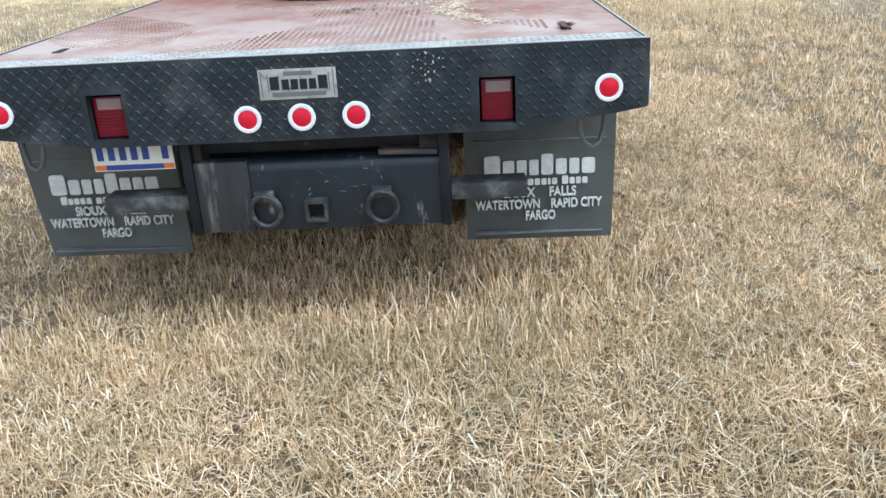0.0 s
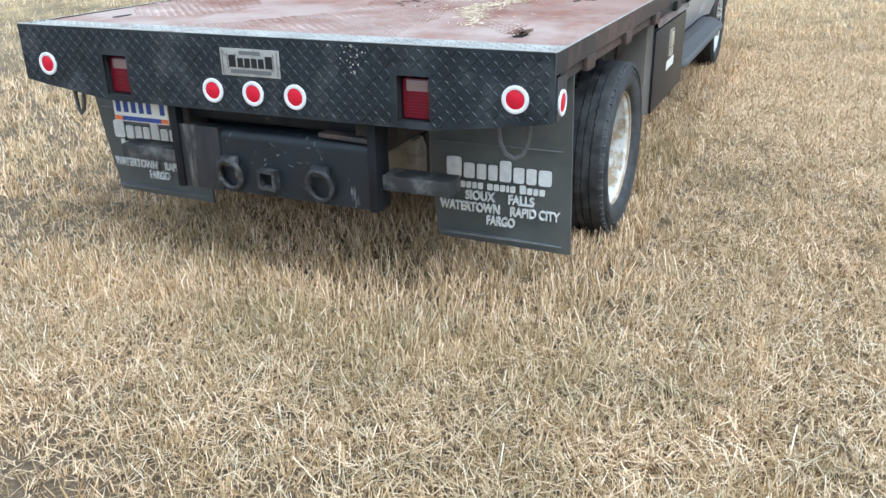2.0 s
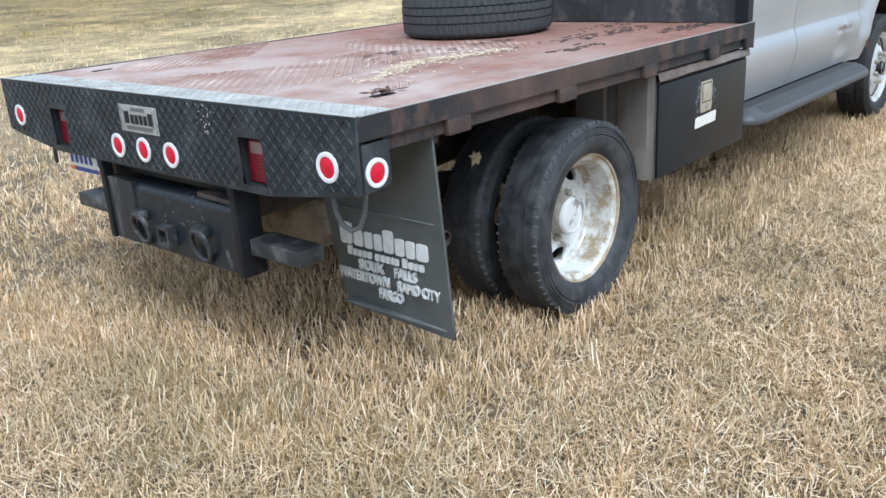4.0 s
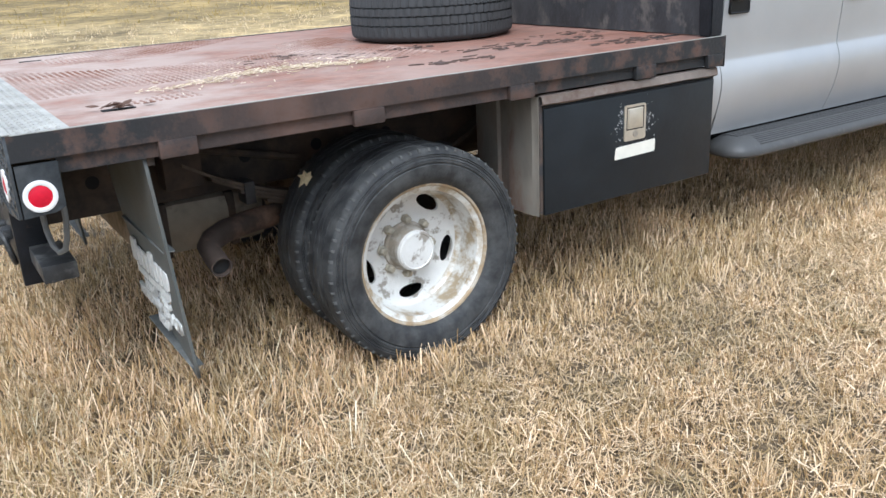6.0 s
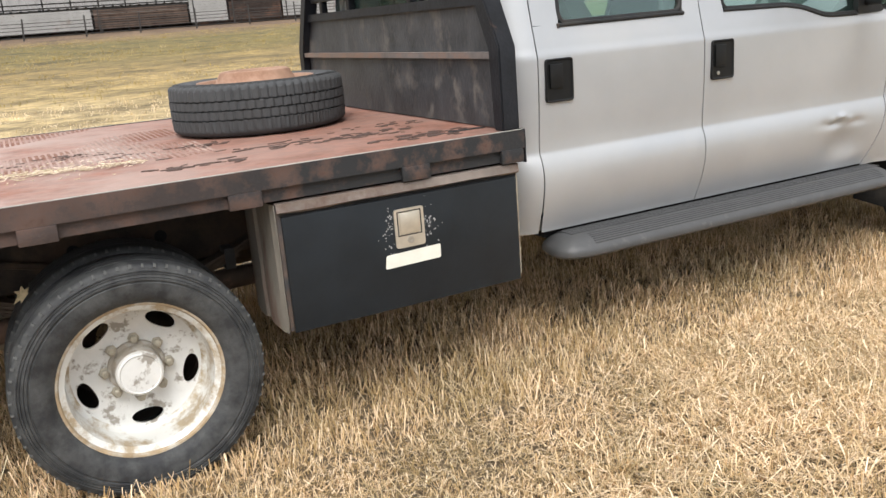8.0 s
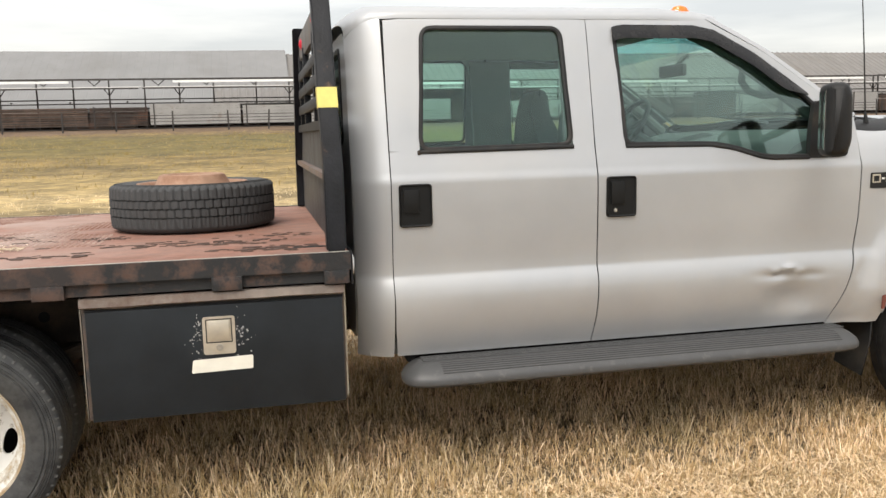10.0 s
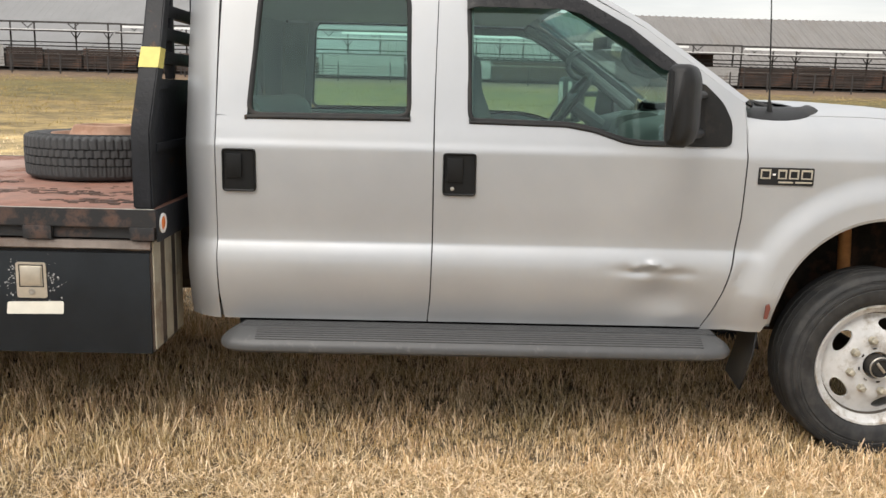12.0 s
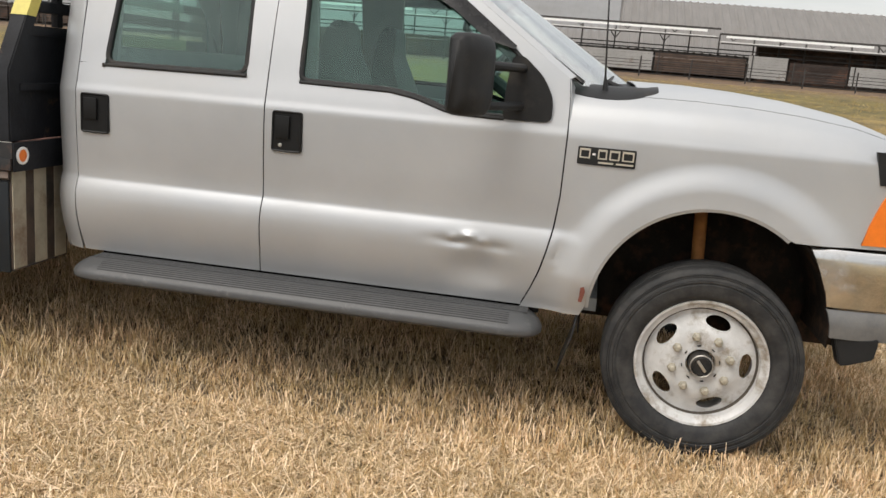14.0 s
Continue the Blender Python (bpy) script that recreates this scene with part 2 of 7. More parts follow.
WHITE_RING = material("white_reflective_ring", (0.78, 0.77, 0.77), 0.45, 0.0, 0.06, 40.0)
WHITE_PAINT = material("white_lettering", (0.66, 0.67, 0.65), 0.7, 0.0, 0.18, 40.0)
PAPER = material("white_sticker", (0.74, 0.72, 0.64), 0.6, 0.0, 0.08, 20.0)
YELLOW = material("yellow_tape", (0.58, 0.50, 0.13), 0.55, 0.0, 0.12, 30.0)
HANDLE_BLACK = material("door_handle_black", (0.008, 0.0085, 0.009), 0.45, 0.0, 0.2, 20.0, 0.1, 120.0, spec=0.25)
SMOKED = material("smoked_visor_plastic", (0.010, 0.010, 0.011), 0.25, 0.0, 0.2, 8.0, 0.0, 60.0, (0.030, 0.028, 0.026), 0.6, 6.0, 0.15, 0.5, spec=0.28)
PLASTIC = material("black_trim_plastic", (0.013, 0.0135, 0.0142), 0.55, 0.0, 0.25, 12.0, 0.15, 120.0, (0.055, 0.048, 0.041), 0.66, 5.0, 0.14, 0.8, spec=0.3)
GREY_PLASTIC = material("faded_grey_plastic", (0.125, 0.127, 0.128), 0.6, 0.0, 0.2, 9.0, 0.2, 90.0, (0.19, 0.185, 0.175), 0.6, 6.0, 0.15, 0.8)
HOSE = material("dark_grey_cable", (0.12, 0.122, 0.12), 0.65, 0.0, 0.2, 20.0)
BOARD_GREY = material("ribbed_running_board", (0.066, 0.067, 0.069), 0.50, 0.1, 0.10, 9.0, 0.15, 90.0, (0.125, 0.122, 0.118), 0.66, 22.0, 0.10, 0.8)
GROOVE = material("dark_tread_line", (0.042, 0.042, 0.043), 0.8, 0.0, 0.2, 20.0)
SEAT_CLOTH = material("dark_grey_seat_cloth", (0.12, 0.128, 0.126), 0.9, 0.0, 0.2, 20.0, 0.3, 200.0)
TRIM_CLOTH = material("grey_cab_upholstery", (0.25, 0.26, 0.258), 0.9, 0.0, 0.2, 20.0, 0.3, 200.0)
TRIM_LIGHT = material("pale_grey_headliner", (0.5, 0.51, 0.5), 0.9, 0.0, 0.1, 10.0)
DASH = material("dark_grey_dashboard", (0.075, 0.08, 0.078), 0.75, 0.0, 0.2, 20.0, 0.2, 200.0)
UNDER = material("dirty_chassis_steel", (0.036, 0.029, 0.024), 0.85, 0.0, 0.5, 8.0, 0.4, 50.0, (0.095, 0.062, 0.044), 0.55, 4.0, 0.12, 0.9)
HOUSING = material("muddy_wheel_housing", (0.020, 0.016, 0.013), 0.9, 0.0, 0.5, 8.0, 0.4, 50.0, (0.075, 0.042, 0.027), 0.58, 9.0, 0.10, 0.9, spec=0.15)
AXLE_TAN = material("dust_covered_axle", (0.30, 0.245, 0.175), 0.9, 0.0, 0.4, 9.0, 0.3, 50.0, (0.06, 0.05, 0.042), 0.55, 6.0, 0.1, 0.9)
TANK_TAN = material("tan_dusty_tank", (0.27, 0.23, 0.175), 0.85, 0.0, 0.35, 7.0, 0.3, 50.0, (0.08, 0.05, 0.033), 0.60, 5.0, 0.08, 0.9)
SPRING_BROWN = material("dusty_brown_spring", (0.115, 0.088, 0.066), 0.85, 0.0, 0.4, 9.0, 0.3, 50.0, (0.06, 0.045, 0.035), 0.56, 6.0, 0.1, 0.9)
SHOCK_RUST = material("rusty_orange_shock", (0.33, 0.14, 0.04), 0.8, 0.0, 0.4, 14.0, 0.3, 60.0)
STRAW = material("dry_straw_bits", (0.60, 0.50, 0.36), 0.85, 0.0, 0.2, 30.0, island=0.35)
PLATE_BLUE = material("plate_blue", (0.03, 0.06, 0.26), 0.5, 0.0, 0.1, 40.0)
PLATE_ORANGE = material("plate_orange", (0.65, 0.16, 0.03), 0.5, 0.0, 0.1, 40.0)
DARK_HOLE = material("dark_recess", (0.012, 0.012, 0.013), 0.9, 0.0, 0.2, 10.0)
GLASS = glass_material("green_tinted_glass", (0.64, 0.89, 0.825), steep=1.4, base=0.055, sheen=(0.78, 0.97, 0.91))
WINDSHIELD = glass_material("windshield_glass", (0.80, 0.94, 0.89), steep=1.9)
BLUE_BAND = glass_material("blue_sun_band_glass", (0.42, 0.70, 0.80))

# ---- mesh helpers ----


def part(name, bm, mat, parent=None, label="", smooth=35, thick=0.0, recalc=True):
    """Links a bmesh as one mesh object under a thing or a part."""
    if recalc:
        bmesh.ops.recalc_face_normals(bm, faces=bm.faces)
    me = bpy.data.meshes.new(name)
    bm.edges.index_update()
    rims = [e.index for e in bm.edges if e.is_boundary] if thick else []
    bm.to_mesh(me)
    bm.free()
    for mt in mat if isinstance(mat, (list, tuple)) else [mat]:
        me.materials.append(mt)
    if smooth:
        me.polygons.foreach_set("use_smooth", [True] * len(me.polygons))
        me.set_sharp_from_angle(angle=radians(smooth))
        for i in rims:
            me.edges[i].use_edge_sharp = True
    ob = new(name, me)
    while parent and parent.parent and parent.parent.parent:
        parent = parent.parent
    if parent:
        ob.parent = parent
    if label:
        ob["label"] = label
    if thick:
        md = ob.modifiers.new("thickness", "SOLIDIFY")
        md.thickness, md.offset = thick, 0.0
    return ob


def thing(name, label, category, group="", kind="", at=(0, 0, 0)):
    ob = new(name)
    ob.location = at
    ob.empty_display_size = 0.2
    return tagged(ob, label, category, group, kind)


def box(bm, x0, x1, y0, y1, z0, z1, bevel=0.0, mat=0, turn=None):
    vs = [bm.verts.new((x, y, z)) for x in (x0, x1) for y in (y0, y1) for z in (z0, z1)]
    if turn:
        c = Vector(((x0 + x1) / 2, (y0 + y1) / 2, (z0 + z1) / 2))
        for v in vs:
            v.co = c + turn.to_3x3() @ (v.co - c)
    fs = [bm.faces.new([vs[i] for i in q]) for q in ((0, 1, 3, 2), (4, 6, 7, 5), (0, 4, 5, 1), (2, 3, 7, 6), (0, 2, 6, 4), (1, 5, 7, 3))]
    for f in fs:
        f.material_index = mat
    if bevel:
        es = list({e for f in fs for e in f.edges})
        res = bmesh.ops.bevel(bm, geom=es, offset=bevel, segments=2, profile=0.6, affect="EDGES", clamp_overlap=True)
        for f in res["faces"]:
            f.material_index = mat
    return vs


def boxed(*a, **k):
    bm = bmesh.new()
    box(bm, *a, **k)
    return bm


def tube(bm, pts, r, seg=10, cap=True, mat=0):
    pts = [Vector(p) for p in pts]
    rings, side = [], None
    for i, p in enumerate(pts):
        d = (pts[min(i + 1, len(pts) - 1)] - pts[max(i - 1, 0)]).normalized()
        if side is None:
            side = d.orthogonal().normalized()
        side = (side - d * side.dot(d)).normalized()
        up = d.cross(side)
        rr = r[i] if isinstance(r, (list, tuple)) else r
        rings.append([bm.verts.new(p + rr * (math.cos(a) * side + math.sin(a) * up)) for a in (2 * math.pi * k / seg for k in range(seg))])
    for a, b in zip(rings, rings[1:]):
        for k in range(seg):
            f = bm.faces.new((a[k], a[(k + 1) % seg], b[(k + 1) % seg], b[k]))
            f.material_index = mat
    if cap:
        for ring in (rings[0], rings[-1]):
            f = bm.faces.new(ring)
            f.material_index = mat
    return bm


def prism(bm, poly, a, b, axis="x", mat=0):
    """Extrudes a polygon along an axis; poly holds the two other coordinates in xyz order."""
    def at(p, v):
        return {"x": (v, p[0], p[1]), "y": (p[0], v, p[1]), "z": (p[0], p[1], v)}[axis]
    lo, hi = [bm.verts.new(at(p, a)) for p in poly], [bm.verts.new(at(p, b)) for p in poly]
    n = len(poly)
    fs = [bm.faces.new(lo), bm.faces.new(hi)] + [bm.faces.new((lo[i], lo[(i + 1) % n], hi[(i + 1) % n], hi[i])) for i in range(n)]
    for f in fs:
        f.material_index = mat
    return bm


def sheet(bm, rows, mat=0, closed=False):
    """A skin over rows of points."""
    vr = [[bm.verts.new(p) for p in row] for row in rows]
    for a, b in zip(vr, vr[1:]):
        n = len(a)
        for k in range(n if closed else n - 1):
            f = bm.faces.new((a[k], a[(k + 1) % n], b[(k + 1) % n], b[k]))
            f.material_index = mat
    return vr


def lathe(bm, prof, seg, centre, mat=0, closed=False):
    """Turns a profile of (radius, x) about an axle along x."""
    cx, cy, cz = centre
    rings = [[bm.verts.new((cx + h, cy + r * math.cos(a), cz + r * math.sin(a))) for a in (2 * math.pi * k / seg for k in range(seg))] for r, h in prof]
    pairs = list(zip(rings, rings[1:])) + ([(rings[-1], rings[0])] if closed else [])
    for a, b in pairs:
        for k in range(seg):
            f = bm.faces.new((a[k], a[(k + 1) % seg], b[(k + 1) % seg], b[k]))
            f.material_index = mat
    return rings


def disc(bm, centre, r, n=(1, 0, 0), seg=24, dome=0.0, mat=0):
    c, n = Vector(centre), Vector(n).normalized()
    s = n.orthogonal().normalized()
    u = n.cross(s)
    rings = []
    for q in (1.0, 0.7, 0.35):
        rings.append([bm.verts.new(c + n * dome * (1 - q * q) + r * q * (math.cos(a) * s + math.sin(a) * u)) for a in (2 * math.pi * k / seg for k in range(seg))])
    top = bm.verts.new(c + n * dome)
    for a, b in zip(rings, rings[1:]):
        for k in range(seg):
            bm.faces.new((a[k], a[(k + 1) % seg], b[(k + 1) % seg], b[k])).material_index = mat
    for k in range(seg):
        bm.faces.new((rings[-1][k], rings[-1][(k + 1) % seg], top)).material_index = mat
    return bm


def ring_band(bm, centre, r0, r1, n=(1, 0, 0), depth=0.006, seg=32, mat=0):
    c, n = Vector(centre), Vector(n).normalized()
    s = n.orthogonal().normalized()
    u = n.cross(s)
    prof = ((r1, 0), (r1, depth * 0.8), (r1 - 0.3 * (r1 - r0), depth), (r0 + 0.3 * (r1 - r0), depth), (r0, depth * 0.8), (r0, 0))
    rows = [[c + n * h + r * (math.cos(a) * s + math.sin(a) * u) for a in (2 * math.pi * k / seg for k in range(seg))] for r, h in prof]
    sheet(bm, rows, mat, closed=True)
    return bm


def lerp_path(pts, n):
    """n points evenly along a polyline."""
    p = np.array(pts, float)
    d = np.r_[0, np.cumsum(np.linalg.norm(np.diff(p, axis=0), axis=1))]
    return [tuple(np.interp(s, d, p[:, k]) for k in range(p.shape[1])) for s in np.linspace(0, d[-1], n)]


def round_path(pts, r, n=5):
    """A closed polygon with its corners rounded."""
    out, m = [], len(pts)
    for i in range(m):
        p, a, b = (Vector(pts[j % m]) for j in (i, i - 1, i + 1))
        ra = min(r, (a - p).length * 0.45, (b - p).length * 0.45)
        s, e = p + (a - p).normalized() * ra, p + (b - p).normalized() * ra
        for k in range(n + 1):
            t = k / n
            out.append(tuple((1 - t) ** 2 * s + 2 * t * (1 - t) * p + t * t * e))
    return out


def lettering(text, size, m, mat, parent, name="lettering", wide=1.0, extrude=0.0008):
    """Text in the built-in font as a mesh."""
    cu = bpy.data.curves.new(name, "FONT")
    cu.body, cu.size, cu.align_x, cu.extrude, cu.offset = text, size, "CENTER", extrude, 0.0011
    tmp = bpy.data.objects.new(name, cu)
    scene.collection.objects.link(tmp)
    me = bpy.data.meshes.new_from_object(tmp.evaluated_get(bpy.context.evaluated_depsgraph_get()))
    bpy.data.objects.remove(tmp)
    me.materials.clear()
    me.materials.append(mat)
    me.transform(m @ Matrix.Diagonal((wide, 1, 1, 1)))
    ob = new(name, me)
    ob.parent = parent
    return ob

# ---- ground ----


def rise(x, y):
    """Height of the land: level round the truck, climbing gently to the yard behind it."""
    d = max(0.0, -x - 3.0)
    return 2.55 * min(d / 75.0, 1.0) + max(0.0, d - 75.0) * 0.004


def field_material():
    """Dark soil and litter between the straws; farther off, mottled straw, olive grass and bare earth."""
    m = material("dry_stubble_field", (0.165, 0.120, 0.070), 0.95, 0.0, 0.6, 70.0, 1.0, 120.0, (0.085, 0.062, 0.038), 0.50, 26.0, 0.12)
    nt = m.node_tree
    b = nt.nodes["Principled BSDF"]
    old = b.inputs["Base Color"].links[0].from_socket
    L = nt.links.new
    geo = nt.nodes.new("ShaderNodeNewGeometry")
    sep = nt.nodes.new("ShaderNodeSeparateXYZ")
    L(geo.outputs["Position"], sep.inputs[0])
    mp = nt.nodes.new("ShaderNodeMapping")
    mp.inputs["Scale"].default_value = (0.8, 0.55, 1)
    L(geo.outputs["Position"], mp.inputs["Vector"])

    def cloud(scale, detail, rough=0.6):
        n = nt.nodes.new("ShaderNodeTexNoise")
        n.inputs["Scale"].default_value, n.inputs["Detail"].default_value, n.inputs["Roughness"].default_value = scale, detail, rough
        L(mp.outputs["Vector"], n.inputs["Vector"])
        return n.outputs["Fac"]

    def ramp_of(fac, stops):
        r = nt.nodes.new("ShaderNodeValToRGB")
        el = r.color_ramp.elements
        el[0].position, el[0].color = stops[0][0], (*stops[0][1], 1)
        el[1].position, el[1].color = stops[-1][0], (*stops[-1][1], 1)
        for p, c in stops[1:-1]:
            el.new(p).color = (*c, 1)
        L(fac, r.inputs["Fac"])
        return r.outputs["Color"]

    def times(a_, b_, f=1.0):
        x = nt.nodes.new("ShaderNodeMix")
        x.data_type, x.blend_type = "RGBA", "MULTIPLY"
        x.inputs["Factor"].default_value = f
        L(a_, x.inputs["A"])
        L(b_, x.inputs["B"])
        return x.outputs["Result"]

    wob = nt.nodes.new("ShaderNodeMath")
    wob.operation = "MULTIPLY_ADD"
    wob.inputs[1].default_value = 26.0
    L(cloud(0.22, 7.0, 0.65), wob.inputs[0])
    L(sep.outputs["X"], wob.inputs[2])
    rg = nt.nodes.new("ShaderNodeMapRange")
    rg.inputs["From Min"].default_value, rg.inputs["From Max"].default_value = -66.0, 6.0
    L(wob.outputs[0], rg.inputs["Value"])
    land = ramp_of(rg.outputs["Result"], ((0.0, (0.150, 0.100, 0.064)), (0.20, (0.145, 0.092, 0.052)), (0.30, (0.160, 0.108, 0.046)), (0.42, (0.125, 0.098, 0.026)),
                                          (0.62, (0.142, 0.108, 0.029)), (0.76, (0.205, 0.145, 0.052)), (0.88, (0.28, 0.205, 0.086)), (1.0, (0.42, 0.325, 0.175))))
    land = times(land, ramp_of(cloud(0.9, 9.0, 0.7), ((0.34, (0.42, 0.40, 0.36)), (0.50, (0.95, 0.95, 0.95)), (0.66, (1.45, 1.4, 1.3)))))
    land = times(land, ramp_of(cloud(5.0, 6.0, 0.7), ((0.36, (0.45, 0.45, 0.45)), (0.62, (1.35, 1.35, 1.35)))), 0.8)
    far = nt.nodes.new("ShaderNodeMapRange")
    far.inputs["From Min"].default_value, far.inputs["From Max"].default_value = -4.0, -10.0
    L(sep.outputs["X"], far.inputs["Value"])
    ahead = nt.nodes.new("ShaderNodeMapRange")
    ahead.inputs["From Min"].default_value, ahead.inputs["From Max"].default_value = 7.0, 15.0
    L(sep.outputs["Y"], ahead.inputs["Value"])
    most = nt.nodes.new("ShaderNodeMath")
    most.operation = "MAXIMUM"
    L(far.outputs["Result"], most.inputs[0])
    L(ahead.outputs["Result"], most.inputs[1])
    mx = nt.nodes.new("ShaderNodeMix")
    mx.data_type = "RGBA"
    L(most.outputs[0], mx.inputs["Factor"])
    L(old, mx.inputs["A"])
    L(land, mx.inputs["B"])
    L(mx.outputs["Result"], b.inputs["Base Color"])
    return m


FIELD = field_material()
bm = bmesh.new()
gx = [-1200, -600, -300, -150, -110, -95, -86, -78, -66, -50, -36, -24, -14, -8, -5, -3, -2, -1, 0, 1, 2, 3, 4, 5, 6, 9, 15, 40, 150, 500, 1200]
gy = [-1200, -500, -200, -90, -50, -30, -18, -10, -6, -3, 0, 3, 6, 9, 14, 24, 40, 60, 90, 130, 250, 500, 1200]
sheet(bm, [[(x, y, rise(x, y) + (0.012 * noise.noise(Vector((x * 0.7, y * 0.7, 0))) if abs(x) < 12 else 0)) for y in gy] for x in gx])
tagged(part("ground", bm, FIELD), "dry mown stubble field with a greener strip towards the yard", "ground", kind="structure")

# ---- the truck ----
truck = thing("flatbed_truck", "silver crew-cab work truck with a rusty black steel flatbed", "truck", at=(0, 0, 0))
BW, BL, BZ = 1.146, 2.74, 1.03


# -- wheels --
def tyre(bm, centre, out, r=0.402, w=0.225, rim=0.262, notches=60, groove=0.007, blocks=False, ribbed=False):
    """A road tyre; out is +1 or -1 for the side that faces away from the truck, its outer face at the centre."""
    seg = notches * 4
    if blocks:
        cuts = (0.235, 0.24, 0.275, 0.28, 0.475, 0.48, 0.515, 0.52, 0.715, 0.72, 0.755, 0.76)
    else:
        cuts = (0.24, 0.25, 0.275, 0.285, 0.49, 0.50, 0.52, 0.53, 0.715, 0.725, 0.75, 0.76)
    r += 0.004
    side = [(rim - 0.004, 0.044), (rim + 0.004, 0.030), (rim + 0.012, 0.018), (rim + 0.022, 0.010), (rim + 0.035, 0.005), (rim + 0.055, 0.001), (rim + 0.075, 0.0),
            (rim + 0.078, 0.004), (rim + 0.081, 0.004), (rim + 0.084, 0.0), (rim + 0.090, 0.0), (rim + 0.092, 0.003), (rim + 0.094, 0.0005), (r - 0.045, 0.002), (r - 0.041, 0.004), (r - 0.0365, 0.0055), (r - 0.0345, 0.002), (r - 0.0325, 0.0055), (r - 0.0285, 0.006), (r - 0.0265, 0.0025), (r - 0.0245, 0.0065), (r - 0.011, 0.011), (r - 0.004, 0.020)]
    half = [(rr, d) for rr, d in side]
    tread = [(0.0, 0)] + [(c, 1 if i % 4 in (1, 2) else 0) for i, c in enumerate(cuts)] + [(1.0, 0)]
    t0, t1 = 0.028, w - 0.028
    prof = half + [(None, (t0 + (t1 - t0) * c, g)) for c, g in tread] + [(rr, w - d) for rr, d in reversed(half)]
    cx, cy, cz = centre
    rings = []
    for i, (rr, d) in enumerate(prof):
        ring = []
        for k in range(seg):
            a = 2 * math.pi * k / seg
            if rr is None:
                dd, g = d
                q = (dd - w / 2) / (w / 2)
                rad = r - 0.006 * q * q - groove * g
                wav = (0.0008 if blocks else 0.0022) * (1 if (k // 2) % 2 else -1)
                dd += wav if 0.05 < (dd - t0) / (t1 - t0) < 0.95 else 0
                if blocks:
                    row = int(4.0 * (dd - t0) / (t1 - t0))
                    if (k + row * 2) % 4 == 0:
                        rad -= groove * 0.65
                elif not ribbed and k % 4 < 2 and (dd - t0 < 0.02 or t1 - dd < 0.02):
                    rad -= 0.009
            else:
                rad, dd = rr, d
                if k % 4 < 2 and rr > r - 0.03 and not ribbed:
                    rad -= 0.007
                    dd += 0.003
            ring.append(bm.verts.new((cx - out * dd, cy + rad * math.cos(a), cz + rad * math.sin(a))))
        rings.append(ring)
    rings.append([bm.verts.new((cx - out * (w - 0.03), cy + (rim - 0.02) * math.cos(2 * math.pi * k / seg), cz + (rim - 0.02) * math.sin(2 * math.pi * k / seg))) for k in range(seg)])
    for a, b in zip(rings, rings[1:]):
        for k in range(seg):
            bm.faces.new((a[k], a[(k + 1) % seg], b[(k + 1) % seg], b[k]))
    return bm


def wheel_disc(bm, centre, out, prof, hole_rows, holes=5, seg_per=24, phase=0.0):
    """A pressed steel wheel turned from (radius, depth) with oval openings between two rows of the profile."""
    cx, cy, cz = centre
    seg = holes * seg_per

    def at(r, d, a):
        return (cx - out * d, cy + r * math.cos(a), cz + r * math.sin(a))
    rings = [[bm.verts.new(at(r, d, phase + 2 * math.pi * k / seg)) for k in range(seg)] for r, d in prof]
    for i, (a, b) in enumerate(zip(rings, rings[1:])):
        if i == hole_rows:
            (r0, d0), (r1, d1) = prof[i], prof[i + 1]
            for h in range(holes):
                ks = [(h * seg_per + j) % seg for j in range(seg_per + 1)]
                mid = phase + 2 * math.pi * (h + 0.5) / holes
                loop = [a[k] for k in ks] + [b[k] for k in reversed(ks)]
                n = len(loop)
                oval, deep = [], []
                for j in range(n):
                    sgn = 1 if r0 > r1 else -1
                    th = sgn * (math.pi - math.pi * j / seg_per) if j <= seg_per else -sgn * math.pi * (j - seg_per - 1) / seg_per
                    rr = (r0 + r1) / 2 + 0.41 * abs(r1 - r0) * math.sin(th)
                    aa = mid - 0.053 / ((r0 + r1) / 2) * math.cos(math.pi - th)
                    f = (rr - r0) / (r1 - r0)
                    oval.append(bm.verts.new(at(rr, d0 + (d1 - d0) * f, aa)))
                    deep.append(bm.verts.new(at(rr, d0 + (d1 - d0) * f + 0.012, aa)))
                for j in range(n):
                    k = (j + 1) % n
                    bm.faces.new((loop[j], loop[k], oval[k], oval[j]))
                    bm.faces.new((oval[j], oval[k], deep[k], deep[j]))
            continue
        for k in range(seg):
            bm.faces.new((a[k], a[(k + 1) % seg], b[(k + 1) % seg], b[k]))
    return bm


def lug_nut(bm, centre, out, r=0.0155, h=0.03):
    lathe(bm, [(r * 1.25, 0), (r * 1.25, out * 0.006), (r, out * 0.008), (r, out * (h - 0.005)), (r * 0.6, out * h), (0.0005, out * h)], 6, centre)
    return bm


FRONT_PROF = [(0.226, 0.17), (0.232, 0.03), (0.236, 0.016), (0.252, 0.010), (0.259, 0.0), (0.268, -0.002), (0.270, 0.006), (0.262, 0.014), (0.240, 0.020),
              (0.234, 0.036), (0.226, 0.050), (0.214, 0.048), (0.148, 0.016), (0.132, 0.010), (0.108, 0.010), (0.078, 0.012), (0.062, 0.010), (0.0575, 0.014), (0.056, 0.05)]
REAR_PROF = [(0.228, 0.19), (0.236, 0.02), (0.258, 0.006), (0.262, 0.001), (0.267, 0.0), (0.268, 0.006), (0.262, 0.010), (0.252, 0.014),
             (0.247, 0.050), (0.240, 0.100), (0.230, 0.125), (0.214, 0.138), (0.150, 0.146), (0.132, 0.150), (0.100, 0.152), (0.088, 0.150)]


